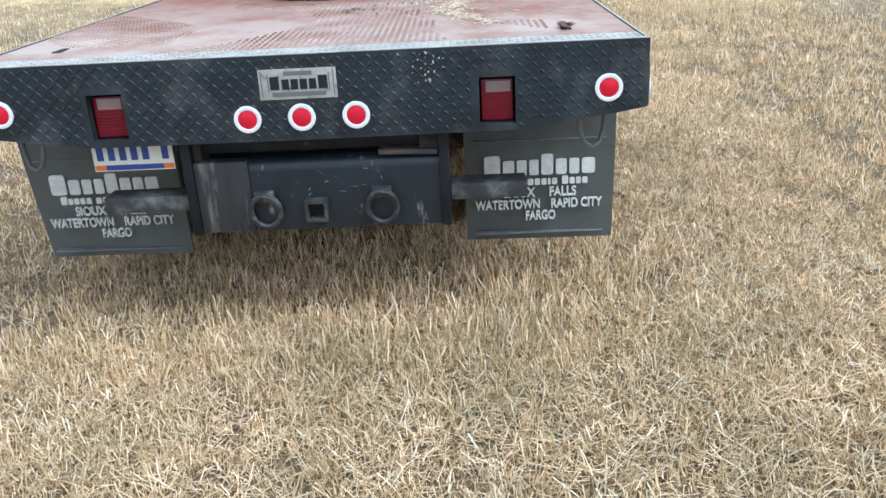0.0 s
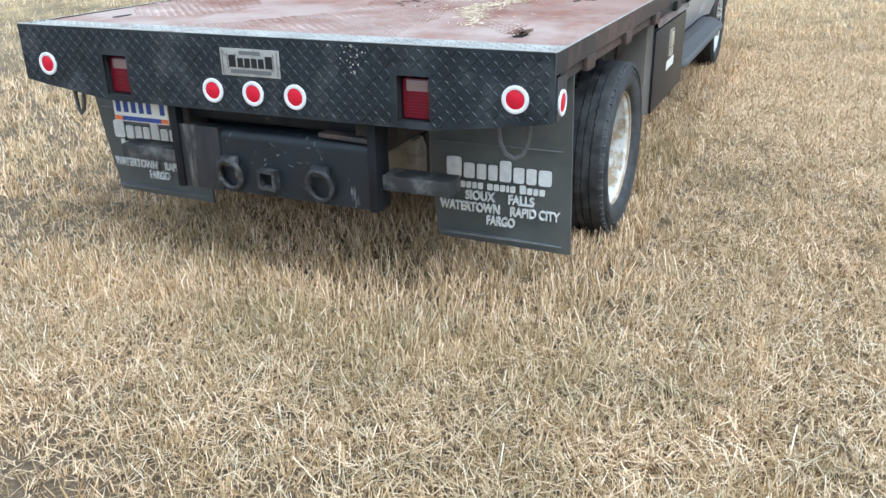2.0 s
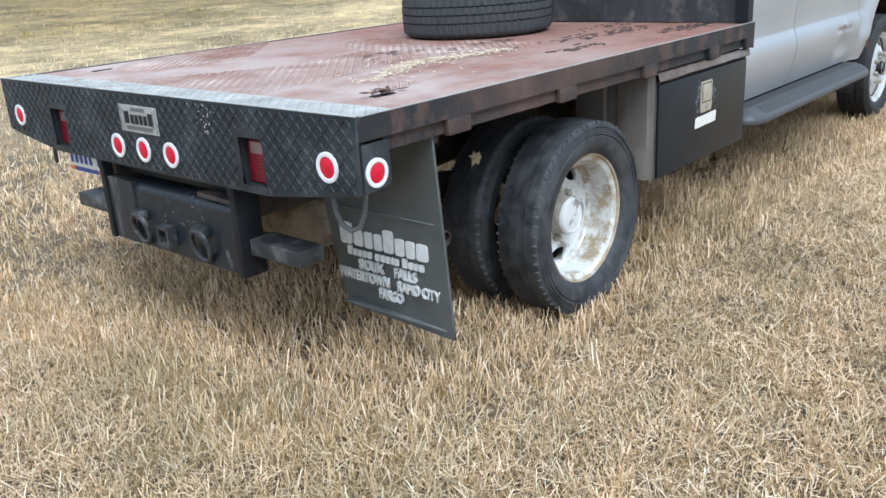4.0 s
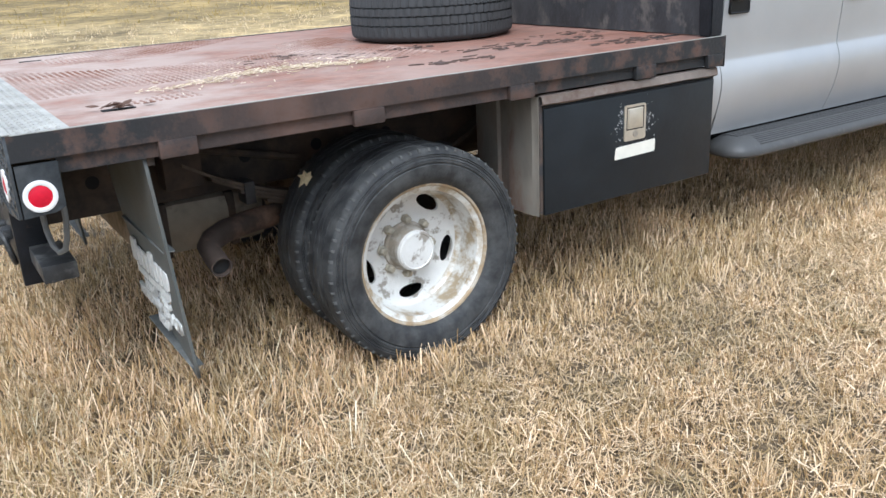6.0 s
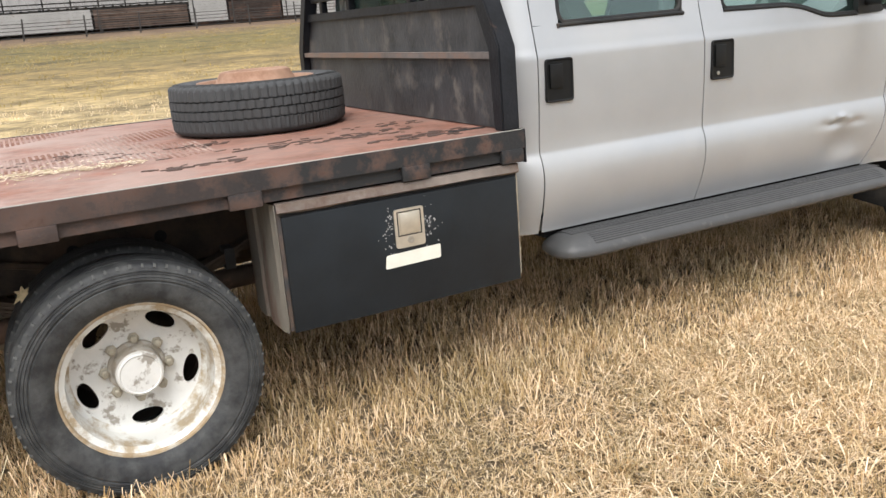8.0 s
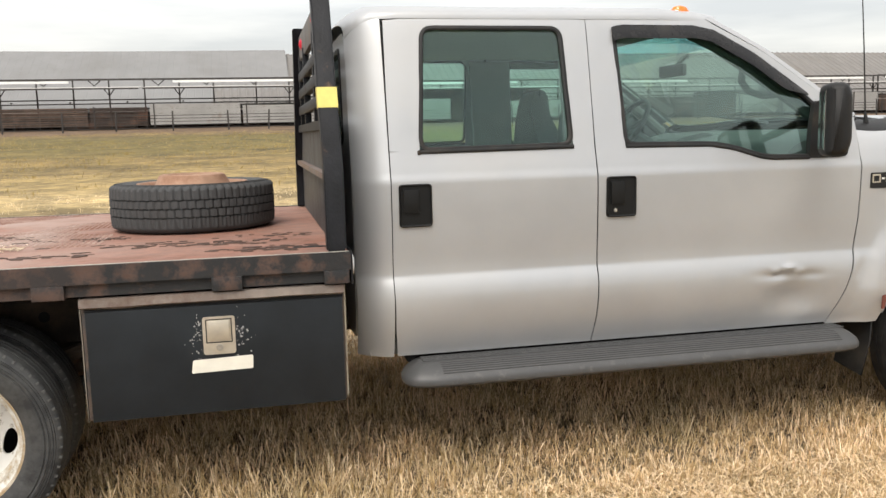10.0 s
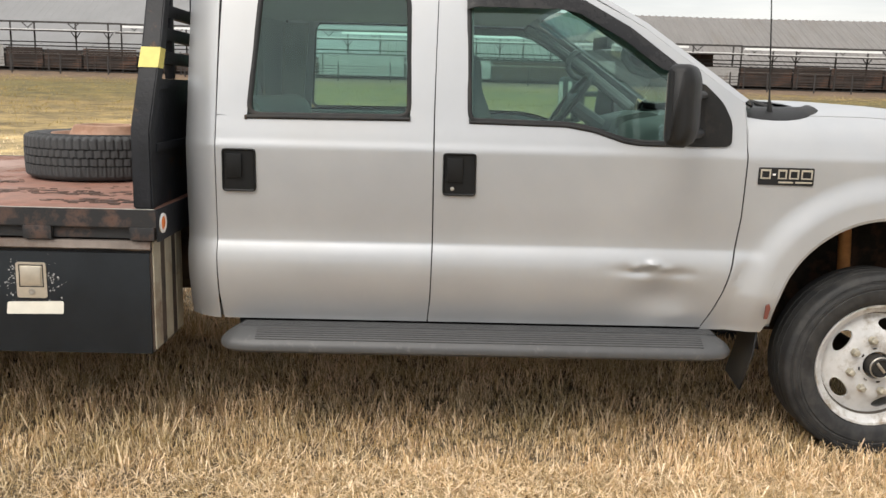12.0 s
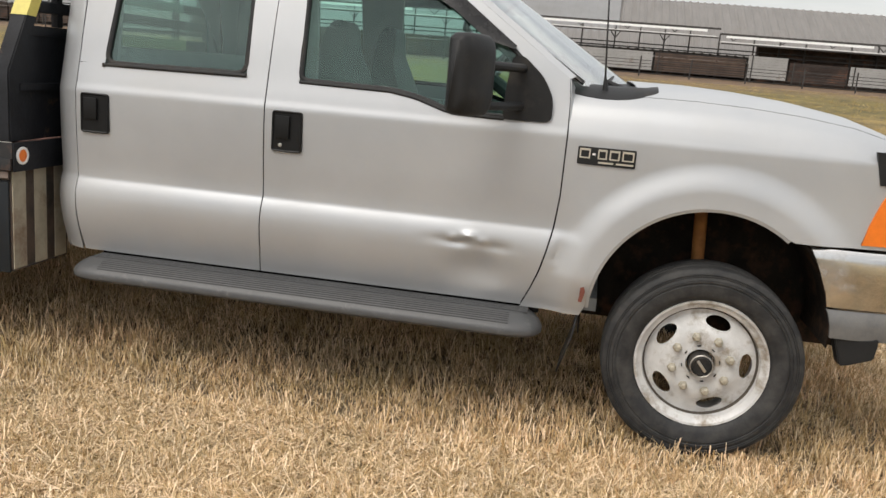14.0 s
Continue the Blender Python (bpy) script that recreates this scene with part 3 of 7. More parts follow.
def shoulder_lugs(centre, out, parent, r=0.397, w=0.225, count=66):
    """Worn nubs left along the two edges of a bald tread."""
    bm = bmesh.new()
    for d, lift in ((0.017, 0.0), (w - 0.017, 0.4)):
        for k in range(count):
            a = 2 * math.pi * (k + lift) / count
            q = Vector((0, math.cos(a), math.sin(a)))
            t = Vector((0, -math.sin(a), math.cos(a)))
            c = Vector(centre) + Vector((-out * d, 0, 0)) + q * (r - 0.010)
            n = 0.0048 + 0.003 * noise.noise(Vector((k * 0.7, d, 0)))
            base = [c + t * n + X * 0.011, c - t * n + X * 0.011, c - t * n - X * 0.011, c + t * n - X * 0.011]
            top = [c + q * 0.0105 + (p - c) * 0.65 for p in base]
            b, u = [bm.verts.new(p) for p in base], [bm.verts.new(p) for p in top]
            bm.faces.new(u)
            for j in range(4):
                bm.faces.new((b[j], b[(j + 1) % 4], u[(j + 1) % 4], u[j]))
    tagged(part("shoulder_tread", bm, LUG_GREY, parent, "pale worn tread nubs", smooth=0), kind="stuff")


X, Y, Z = Vector((1, 0, 0)), Vector((0, 1, 0)), Vector((0, 0, 1))


def wheel(name, centre, out, prof, row, phase, label, rim_mat=RIM_WHITE, rubber=RUBBER, blocks=False, front=False):
    w = part(name, wheel_disc(bmesh.new(), centre, out, prof, row, phase=phase), rim_mat if front else (HUB_FLAKE, RIM_BARREL), truck, label)
    if not front:
        for p in w.data.polygons:
            c = p.center
            p.material_index = 1 if math.hypot(c.y - centre[1], c.z - centre[2]) > 0.2165 else 0
    part("tyre", tyre(bmesh.new(), (centre[0] + out * (0.020 if front else 0.032), centre[1], centre[2]), out, r=0.402 if front else 0.397, w=0.225 if front else 0.198, blocks=blocks, ribbed=True), rubber, w)
    if not front:
        shoulder_lugs((centre[0] + out * 0.032, centre[1], centre[2]), out, w, w=0.198)
    cx, cy, cz = centre
    depth = 0.010 if front else 0.150
    for k in range(8):
        a = math.pi / 8 + 2 * math.pi * k / 8 + phase
        part("lug_nut", lug_nut(bmesh.new(), (cx - out * depth, cy + (0.116 if front else 0.105) * math.cos(a), cz + (0.116 if front else 0.105) * math.sin(a)), out), BRASS, w)
    bm = bmesh.new()
    if front:
        lathe(bm, [(0.051, -out * 0.03), (0.050, out * 0.018), (0.049, out * 0.024), (0.046, out * 0.024), (0.043, out * 0.020)], 32, centre)
        part("hub_ring", bm, PLASTIC, w, "black locking-hub ring")
        bm = bmesh.new()
        lathe(bm, [(0.2335, -out * 0.034), (0.2285, -out * 0.0445), (0.2235, -out * 0.0475)], 60, (cx + out * 0.0012, cy, cz))
        part("disc_groove", bm, material("dark_groove_ring", (0.06, 0.05, 0.04), 0.9) if "dark_groove_ring" not in bpy.data.materials else bpy.data.materials["dark_groove_ring"], w)
        bm = bmesh.new()
        lathe(bm, [(0.043, out * 0.020), (0.041, out * 0.030), (0.036, out * 0.033), (0.034, out * 0.026), (0.0005, out * 0.026)], 32, centre)
        part("hub_dial", bm, PLASTIC, w, "black hub dial")
        bm = bmesh.new()
        ring_band(bm, (cx + out * 0.024, cy, cz), 0.0425, 0.0475, (out, 0, 0), 0.006, 32)
        part("dial_ring", bm, STEEL, w, "steel ring round the hub dial")
        for k in range(8):
            a = 2 * math.pi * k / 8 + 0.2
            part("ring_slot", boxed(cx - 0.004, cx + 0.004, cy - 0.007, cy + 0.007, cz + 0.0735, cz + 0.0775, turn=None), DARK_HOLE, w).data.transform(Matrix.Translation((cx - out * 0.010, cy, cz)) @ Matrix.Rotation(a, 4, "X") @ Matrix.Translation((-cx, -cy, -cz)))
        bm = boxed(cx + out * 0.026 - 0.004, cx + out * 0.026 + 0.006, cy - 0.006, cy + 0.006, cz - 0.028, cz + 0.028, 0.002, turn=pose(0, 0, 0, 40, 0, 0))
        part("dial_grip", bm, STEEL, w)
    else:
        lathe(bm, [(0.0775, -out * 0.078), (0.074, -out * 0.067), (0.067, -out * 0.063), (0.064, -out * 0.066), (0.030, -out * 0.064), (0.0005, -out * 0.062)], 40, centre)
        part("hub_cap", bm, HUB_FLAKE, w, "flaking white hub cap")
        bm = bmesh.new()
        lathe(bm, [(0.096, -out * 0.152), (0.094, -out * 0.141), (0.083, -out * 0.139), (0.080, -out * 0.128), (0.079, -out * 0.080), (0.076, -out * 0.078)], 40, centre)
        part("hub_barrel", bm, HUB_DUST, w, "dusty tan-grey hub barrel")
        bm = bmesh.new()
        lathe(bm, [(0.268, out * 0.0006), (0.2665, out * 0.0016), (0.259, out * 0.0002), (0.252, -out * 0.0125), (0.2505, -out * 0.020), (0.247, -out * 0.046)], 72, centre)
        part("rim_lip", bm, RIM_TAN, w, "tan dust and rust on the rim lip")
    return w


REAR_Y, FRONT_Y, HUB_Z = 1.265, 5.745, 0.40
for s in (1, -1):
    wheel("wheel", (s * 1.085, REAR_Y, HUB_Z - 0.008), s, REAR_PROF, 11, 0.35, "dished white rear wheel with flaking paint and rust")
    wheel("wheel", (s * 0.975, FRONT_Y, HUB_Z + 0.005), s, FRONT_PROF, 11, 0.66, "flat-faced white front wheel with rusty lug nuts", rubber=RUBBER_FRONT, front=True)
    inner = part("inner_tyre", tyre(bmesh.new(), (s * 0.842, REAR_Y, HUB_Z - 0.008), s, r=0.397, w=0.198, ribbed=True), RUBBER, truck)
    shoulder_lugs((s * 0.842, REAR_Y, HUB_Z - 0.008), s, inner, w=0.198)
    bm = bmesh.new()
    lathe(bm, [(0.262, -s * 0.02), (0.24, -s * 0.03), (0.23, -s * 0.19), (0.10, -s * 0.19)], 40, (s * 0.800, REAR_Y, HUB_Z - 0.008))
    part("inner_rim", bm, UNDER, truck)

# -- bed --
bm = bmesh.new()
box(bm, -BW + 0.0085, BW - 0.0085, 0.162, BL, BZ - 0.012, BZ - 0.001)
part("deck", bm, DECK_RED, truck, "red oxide steel deck, scraped and stained")
part("rear_deck_strip", boxed(-BW + 0.0085, BW - 0.0085, 0.001, 0.162, BZ - 0.012, BZ), DECK_WORN, truck, "silvery worn tread-plate strip")


def tread_mark(bm, centre, u, v, n, flip, length=0.0255, wide=0.0086, high=0.0032):
    """One raised lozenge of tread plate."""
    d = (u + v if flip else u - v).normalized()
    e = n.cross(d)
    c = Vector(centre)
    base = [c + d * length / 2, c + e * wide / 2, c - d * length / 2, c - e * wide / 2]
    top = [c + n * high + d * length * 0.32, c + n * high + e * wide * 0.2, c + n * high - d * length * 0.32, c + n * high - e * wide * 0.2]
    b, t = [bm.verts.new(p) for p in base], [bm.verts.new(p) for p in top]
    bm.faces.new(t)
    for k in range(4):
        bm.faces.new((b[k], b[(k + 1) % 4], t[(k + 1) % 4], t[k]))


pitch = 0.0245
bm_a, bm_b = bmesh.new(), bmesh.new()
for i in range(int(2 * BW / pitch)):
    for j in range(int(1.75 / pitch)):
        x, y = -BW + (i + 0.5) * pitch, (j + 0.5) * pitch
        if y > 0.16 and (noise.noise(Vector((x * 1.7, y * 1.3, 3))) + 0.25 * (0.6 - abs(x + 0.10)) - 0.30 * max(0, y - 1.0)) < -0.07:
            continue
        if y > 0.16 and x > (0.86 if y < 0.62 else 0.55) + 0.08 * noise.noise(Vector((x * 3, y * 3, 7))):
            continue
        if abs(y - 0.162) < 0.012:
            continue
        tread_mark(bm_a if y < 0.162 else bm_b, (x, y, BZ - (0.0002 if y < 0.162 else 0.0012)), X, Y, Z, (i + j) % 2)
tagged(part("strip_tread", bm_a, DECK_WORN, truck, smooth=0, recalc=False), kind="stuff")
tagged(part("deck_tread", bm_b, DECK_TREAD, truck, smooth=0, recalc=False), kind="stuff")

for s in (1, -1):
    bm = bmesh.new()
    prism(bm, [(s * BW, BZ + 0.003), (s * BW, 0.962), (s * (BW - 0.05), 0.962), (s * (BW - 0.05), 0.970), (s * (BW - 0.008), 0.970), (s * (BW - 0.008), BZ + 0.003)], 0.0, BL + 0.005, "y")
    rail = part("side_rail", bm, RAIL_RUST, truck, "rusty channel-steel side rail")
    # thin pale strip: the highlight on the rail's top edge, put in as colour
    part("worn_edge", boxed(*sorted((s * (BW - 0.0075), s * (BW + 0.0006))), 0.01, BL, BZ + 0.0018, BZ + 0.0042), DECK_WORN, rail, "pale strip painting the lit highlight on the top edge")
    bm = bmesh.new()
    prism(bm, [(s * (BW - 0.018), 0.9615), (s * (BW - 0.018), 0.916), (s * (BW - 0.028), 0.916), (s * (BW - 0.028), 0.9615)], 0.11, BL, "y")
    part("rub_rail", bm, RAIL_RUST, truck)
    for y in (0.43, 1.045, 1.665, 2.284, 2.69):
        bm = bmesh.new()
        a, b = sorted((s * (BW - 0.017), s * (BW + 0.004)))
        w = 0.055 if y < 2.6 else 0.048
        box(bm, a, b, y - w, y + w, 0.910, 0.9615, 0.004)
        part("stake_pocket", bm, RAIL_RUST, truck)
    bm = boxed(*sorted((s * 0.36, s * 0.44)), 0.10, 2.70, 0.80, 0.915, 0.004)
    part("long_sill", bm, UNDER, truck)
    bm = boxed(*sorted((s * 0.38, s * 0.45)), 0.06, 6.3, 0.60, 0.795, 0.006)
    part("frame_rail", bm, UNDER, truck)
for k in range(7):
    y = 0.18 + k * 0.405
    bm = bmesh.new()
    box(bm, -BW + 0.03, BW - 0.03, y - 0.03, y + 0.03, 0.917, BZ - 0.0125)
    part("crossmember", bm, UNDER, truck)


part("front_sill", boxed(-BW + 0.002, BW - 0.002, BL + 0.0052, BL + 0.013, 0.905, BZ + 0.003, 0.002), BLACK_STEEL, truck)

# -- tailboard --
def tail_low(x):
    return float(np.interp(abs(x), [0, 0.72, 1.06, BW], [0.750, 0.752, 0.797, 0.812]))


HOLE = (0.592, 0.712, 0.776, 0.932)
xs = sorted({round(v, 4) for v in list(np.linspace(-BW, BW, 47)) + [s * h for s in (1, -1) for h in HOLE[:2]]})
bm = bmesh.new()
for x0, x1 in zip(xs, xs[1:]):
    mid = (x0 + x1) / 2
    spans = [(None, 0.815), (0.815, HOLE[3]), (HOLE[3], BZ + 0.004)]
    if HOLE[0] < abs(mid) < HOLE[1]:
        spans = [(None, HOLE[2]), (HOLE[3], BZ + 0.004)]
    for lo, hi in spans:
        l0, l1 = (tail_low(x0), tail_low(x1)) if lo is None else (lo, lo)
        bm.faces.new([bm.verts.new(p) for p in ((x0, -0.004, l0), (x1, -0.004, l1), (x1, -0.004, hi), (x0, -0.004, hi))])
bmesh.ops.remove_doubles(bm, verts=bm.verts, dist=0.0005)
tailboard = part("tailboard", bm, BLACK_PLATE, truck, "black tread-plate tailboard with scraped paint", thick=0.008)
bm = bmesh.new()
for i in range(int(2 * BW / pitch)):
    for j in range(13):
        x, z = -BW + (i + 0.5) * pitch, BZ - 0.014 - j * pitch
        if z < tail_low(x) + 0.012 or (HOLE[0] - 0.014 < abs(x) < HOLE[1] + 0.014 and HOLE[2] - 0.014 < z < HOLE[3] + 0.014):
            continue
        tread_mark(bm, (x, -0.0078, z), X, Z, -Y, (i + j) % 2, 0.029, 0.0104, 0.0032)
tagged(part("tail_tread", bm, BLACK_PLATE, tailboard, smooth=0, recalc=False), kind="stuff")
part("top_lip", boxed(-BW - 0.001, BW + 0.001, -0.0085, 0.012, BZ + 0.0042, BZ + 0.0075, 0.001), DECK_WORN, tailboard, "bare worn top edge")
for s in (1, -1):
    bm = bmesh.new()
    poly = [(0.004, 0.813), (0.085, 0.818), (0.11, 0.83), (0.11, 0.954), (0.004, 0.954)]
    a, b = sorted((s * BW, s * (BW + 0.006)))
    prism(bm, poly, a, b, "x")
    part("side_return", bm, BLACK_PLATE, truck)


def round_lamp(centre, n, lens, ring, r=0.046, label="red lamp with a white reflective ring"):
    bm = bmesh.new()
    ring_band(bm, centre, r * 0.70, r, n, 0.007)
    lamp = part("lamp", bm, ring, truck, label)
    c = Vector(centre) + Vector(n) * 0.003
    part("lens", disc(bmesh.new(), c, r * 0.73, n, 28, 0.006), lens, lamp)
    return lamp


for x, z in ((-1.010, 0.881), (-0.182, 0.828), (0.0, 0.828), (0.182, 0.828), (1.017, 0.881)):
    round_lamp((x, -0.0085, z), (0, -1, 0), RED_LENS, WHITE_RING)
for s in (1, -1):
    round_lamp((s * (BW + 0.0062), 0.052, 0.868), (s, 0, 0), RED_LENS, WHITE_RING, 0.043)
    round_lamp((s * 1.092, 2.7535, 0.974), (0, 1, 0), AMBER, WHITE_RING, 0.039, "amber marker lamp with a white ring")
    x0, x1 = sorted((s * HOLE[0], s * HOLE[1]))
    bm = bmesh.new()
    for a in ((x0 - 0.012, x0, HOLE[2] - 0.01, HOLE[3] + 0.01), (x1, x1 + 0.012, HOLE[2] - 0.01, HOLE[3] + 0.01)):
        box(bm, a[0], a[1], 0.002, 0.12, a[2], a[3])
    box(bm, x0, x1, 0.002, 0.12, HOLE[3], HOLE[3] + 0.01)
    box(bm, x0, x1, 0.002, 0.12, HOLE[2] - 0.01, HOLE[2])
    box(bm, x0, x1, 0.110, 0.12, HOLE[2], HOLE[3])
    part("lamp_recess", bm, DARK_HOLE, truck)
    lamp = part("tail_lamp", boxed(x0 + 0.006, x1 - 0.006, 0.02, 0.10, HOLE[2] + 0.003, HOLE[3] - 0.012, 0.008), TAIL_LENS, truck, "dark red recessed tail lamp")
    # clear part of the lens; its pale tone also paints the highlight there
    part("reverse_lens", boxed(x0 + 0.022, x1 - 0.014, 0.017, 0.03, HOLE[3] - 0.056, HOLE[3] - 0.018, 0.004), CLEAR_LENS, lamp, "clear upper lens with a pale highlight put into its colour")
    bm = bmesh.new()
    for k in range(9):
        z = HOLE[2] + 0.010 + k * 0.0105
        box(bm, x0 + 0.010, x1 - 0.010, 0.0175, 0.022, z, z + 0.006)
    part("lens_ribs", bm, TAIL_LENS, lamp)

BOARD_CHIP = material("scraped_primer", (0.42, 0.40, 0.36), 0.7, 0.0, 0.2, 40.0)
random.seed(21)
bm = bmesh.new()
for k in range(30):
    x, z, r = random.gauss(0.42, 0.035), random.uniform(0.925, 1.022), random.uniform(0.001, 0.003)
    box(bm, x - r, x + r, -0.0112, -0.0104, z - r, z + r * random.uniform(0.6, 1.8))
tagged(part("scraped_chips", bm, BOARD_CHIP, tailboard), kind="stuff")
# badge on the tailboard, its emblem as plain shapes
BADGE_TIN = material("scuffed_tin", (0.40, 0.39, 0.36), 0.5, 0.2, 0.2, 30.0, 0.2, 60.0, (0.15, 0.14, 0.13), 0.62, 25.0, 0.05, 0.7)
badge = part("maker_badge", boxed(-0.130, 0.127, -0.0115, -0.0085, 0.890, 0.990, 0.001), BADGE_TIN, truck, "scuffed grey tin maker's badge")
bm = bmesh.new()
for x, w, h in ((-0.078, 0.030, 0.044), (-0.042, 0.024, 0.034), (-0.012, 0.024, 0.034), (0.018, 0.024, 0.034), (0.048, 0.024, 0.034), (0.082, 0.030, 0.044)):
    part("emblem", boxed(x - w / 2, x + w / 2, -0.0128, -0.0113, 0.922, 0.922 + h), DARK_HOLE, badge)
bm = bmesh.new()
box(bm, -0.045, 0.048, -0.0128, -0.0113, 0.968, 0.982)
box(bm, -0.088, 0.090, -0.0128, -0.0113, 0.900, 0.914)
for a in ((-0.122, -0.119, 0.896, 0.984), (0.116, 0.119, 0.896, 0.984), (-0.100, -0.097, 0.915, 0.975), (0.101, 0.104, 0.915, 0.975)):
    box(bm, a[0], a[1], -0.0128, -0.0113, a[2], a[3])
part("emblem_bar", bm, GREY_PLASTIC, badge)

# number plate: writing as plain bars
plate = part("number_plate", boxed(-0.757, -0.474, 0.052, 0.055, 0.652, 0.752, 0.001), PAPER, truck, "white plate with a blue and orange band")
for k in range(6):
    x = -0.742 + k * 0.040 + (0.028 if k == 5 else 0)
    part("plate_bar", boxed(x, x + 0.024, 0.0505, 0.0522, 0.690, 0.740), PLATE_BLUE, plate)
part("plate_band", boxed(-0.715, -0.512, 0.0505, 0.0522, 0.656, 0.674), PLATE_BLUE, plate)
for a, b in ((-0.754, -0.715), (-0.512, -0.477)):
    part("plate_corner", boxed(a, b, 0.0505, 0.0522, 0.656, 0.674), PLATE_ORANGE, plate)
part("plate_bracket", boxed(-0.66, -0.57, 0.0552, 0.062, 0.70, 0.80), UNDER, truck)

# -- hitch --
bm = bmesh.new()
roll = [(0.035 + 0.045 * (1 - math.cos(a)), 0.628 + 0.045 * math.sin(a)) for a in np.linspace(0, math.pi / 2, 9)]
prism(bm, roll + [(0.115, 0.673), (0.115, 0.665), (0.075, 0.655), (0.043, 0.628), (0.043, 0.415), (0.035, 0.415)], -0.215, 0.448, "x")
hitch = part("hitch_plate", bm, material("hitch_blue_black", (0.009, 0.013, 0.018), 0.46, 0.0, 0.4, 6.0, 0.3, 40.0, (0.19, 0.19, 0.185), 0.645, 11.0, 0.04, 0.6, stretch=(1.6, 1, 0.7)), truck, "blue-black hitch plate scratched bare in places")
bm = boxed(-0.405, -0.216, 0.028, 0.09, 0.415, 0.672, 0.004)
part("rusted_bracket", bm, material("streaked_black_bracket", (0.020, 0.020, 0.022), 0.6, 0.0, 0.5, 9.0, 0.4, 40.0, (0.15, 0.138, 0.125), 0.62, 5.0, 0.07, 0.8, stretch=(3, 1, 0.5)), hitch, "black bracket streaked with grey wear")
random.seed(31)
SCRATCH = material("bare_scratch_steel", (0.17, 0.17, 0.165), 0.55, 0.3, 0.2, 40.0)
for k in range(12):
    x, z, ln, a = random.gauss(0.10, 0.17), random.uniform(0.52, 0.645), random.uniform(0.006, 0.032), random.uniform(-0.6, 1.9)
    if not -0.20 < x < 0.43:
        continue
    dx, dz, w = math.cos(a) * ln / 2, math.sin(a) * ln / 2, random.uniform(0.0008, 0.0028)
    bm = bmesh.new()
    prism(bm, [(x - dx, z - dz), (x + w, z - w), (x + dx, z + dz), (x - w, z + w)], 0.0338, 0.0352, "y")
    part("scratch", bm, SCRATCH, hitch)
for x0 in (0.449, -0.440):
    part("end_bracket", boxed(x0, x0 + 0.034, 0.020, 0.12, 0.412, 0.800, 0.003), BLACK_STEEL, hitch, "upright black end bracket with rusty edges")
# added black panel: hides the tan parts so the underside reads as shade
part("rear_crossmember", boxed(-0.375, 0.375, 0.170, 0.215, 0.640, 0.955, 0.004), BLACK_STEEL, truck, "black panel added behind the tailboard for the dark underside")
part("crossbar", boxed(-0.405, 0.44, 0.08, 0.15, 0.690, 0.735, 0.006), BLACK_STEEL, hitch)
part("bent_sheet", boxed(0.24, 0.445, 0.03, 0.10, 0.672, 0.690, 0.004, turn=pose(0, 0, 0, 0, 2, 0)), RUSTY_BLACK, hitch)
bm = bmesh.new()
for a in ((-0.027, 0.051, 0.518, 0.530), (-0.027, 0.051, 0.452, 0.464), (-0.027, -0.015, 0.464, 0.518), (0.039, 0.051, 0.464, 0.518)):
    box(bm, a[0], a[1], -0.005, 0.034, a[2], a[3])
part("receiver", bm, WORN_RING, hitch, "square hitch receiver")
part("receiver_depth", boxed(-0.015, 0.039, 0.031, 0.0345, 0.464, 0.518), DARK_HOLE, hitch)
for x in (-0.168, 0.243):
    lug = part("ring_lug", boxed(x - 0.034, x + 0.034, 0.002, 0.036, 0.528, 0.566, 0.006), WORN_RING, hitch)
    bm = bmesh.new()
    pts = [(x + 0.052 * math.sin(a) * (1 if abs(math.cos(a)) > 0.5 or math.cos(a) < 0 else 0.98), 0.012 - 0.012 * math.cos(a), 0.493 + 0.06 * math.cos(a)) for a in np.linspace(0, 2 * math.pi, 25)]
    tube(bm, pts, 0.0105, 8, cap=False)
    part("d_ring", bm, WORN_RING, lug, "forged towing ring")
for s in (1, -1):
    a, b = sorted((s * 0.485 if s > 0 else s * 0.41, s * 0.752))
    part("step_bar", boxed(a, b, 0.055, 0.16, 0.492, 0.550, 0.005), material("worn_step_steel" + ("_b" if s < 0 else ""), (0.045, 0.046, 0.048), 0.55, 0.2, 0.5, 9.0, 0.4, 50.0, (0.17, 0.17, 0.16), 0.58, 9.0, 0.1, 0.6), truck, "worn grey step bar")
    bm = bmesh.new()
    tube(bm, [(s * 0.928, 0.070, 0.90), (s * 0.930, 0.071, 0.77), (s * 0.937, 0.073, 0.712), (s * 0.955, 0.079, 0.672), (s * 0.980, 0.090, 0.655), (s * 1.008, 0.103, 0.668), (s * 1.022, 0.112, 0.71), (s * 1.026, 0.118, 0.76), (s * 1.026, 0.120, 0.90)], 0.0085, 8)
    part("cable_loop", bm, HOSE, truck, "dark grey cable loop hanging under the corner")


# -- mud flaps --
FLAP_LINE = material("rubbed_flap_border", (0.145, 0.152, 0.148), 0.7, 0.0, 0.3, 20.0)


def flap_y(z):
    return 0.338 + 0.055 * (0.92 - z) / 0.728


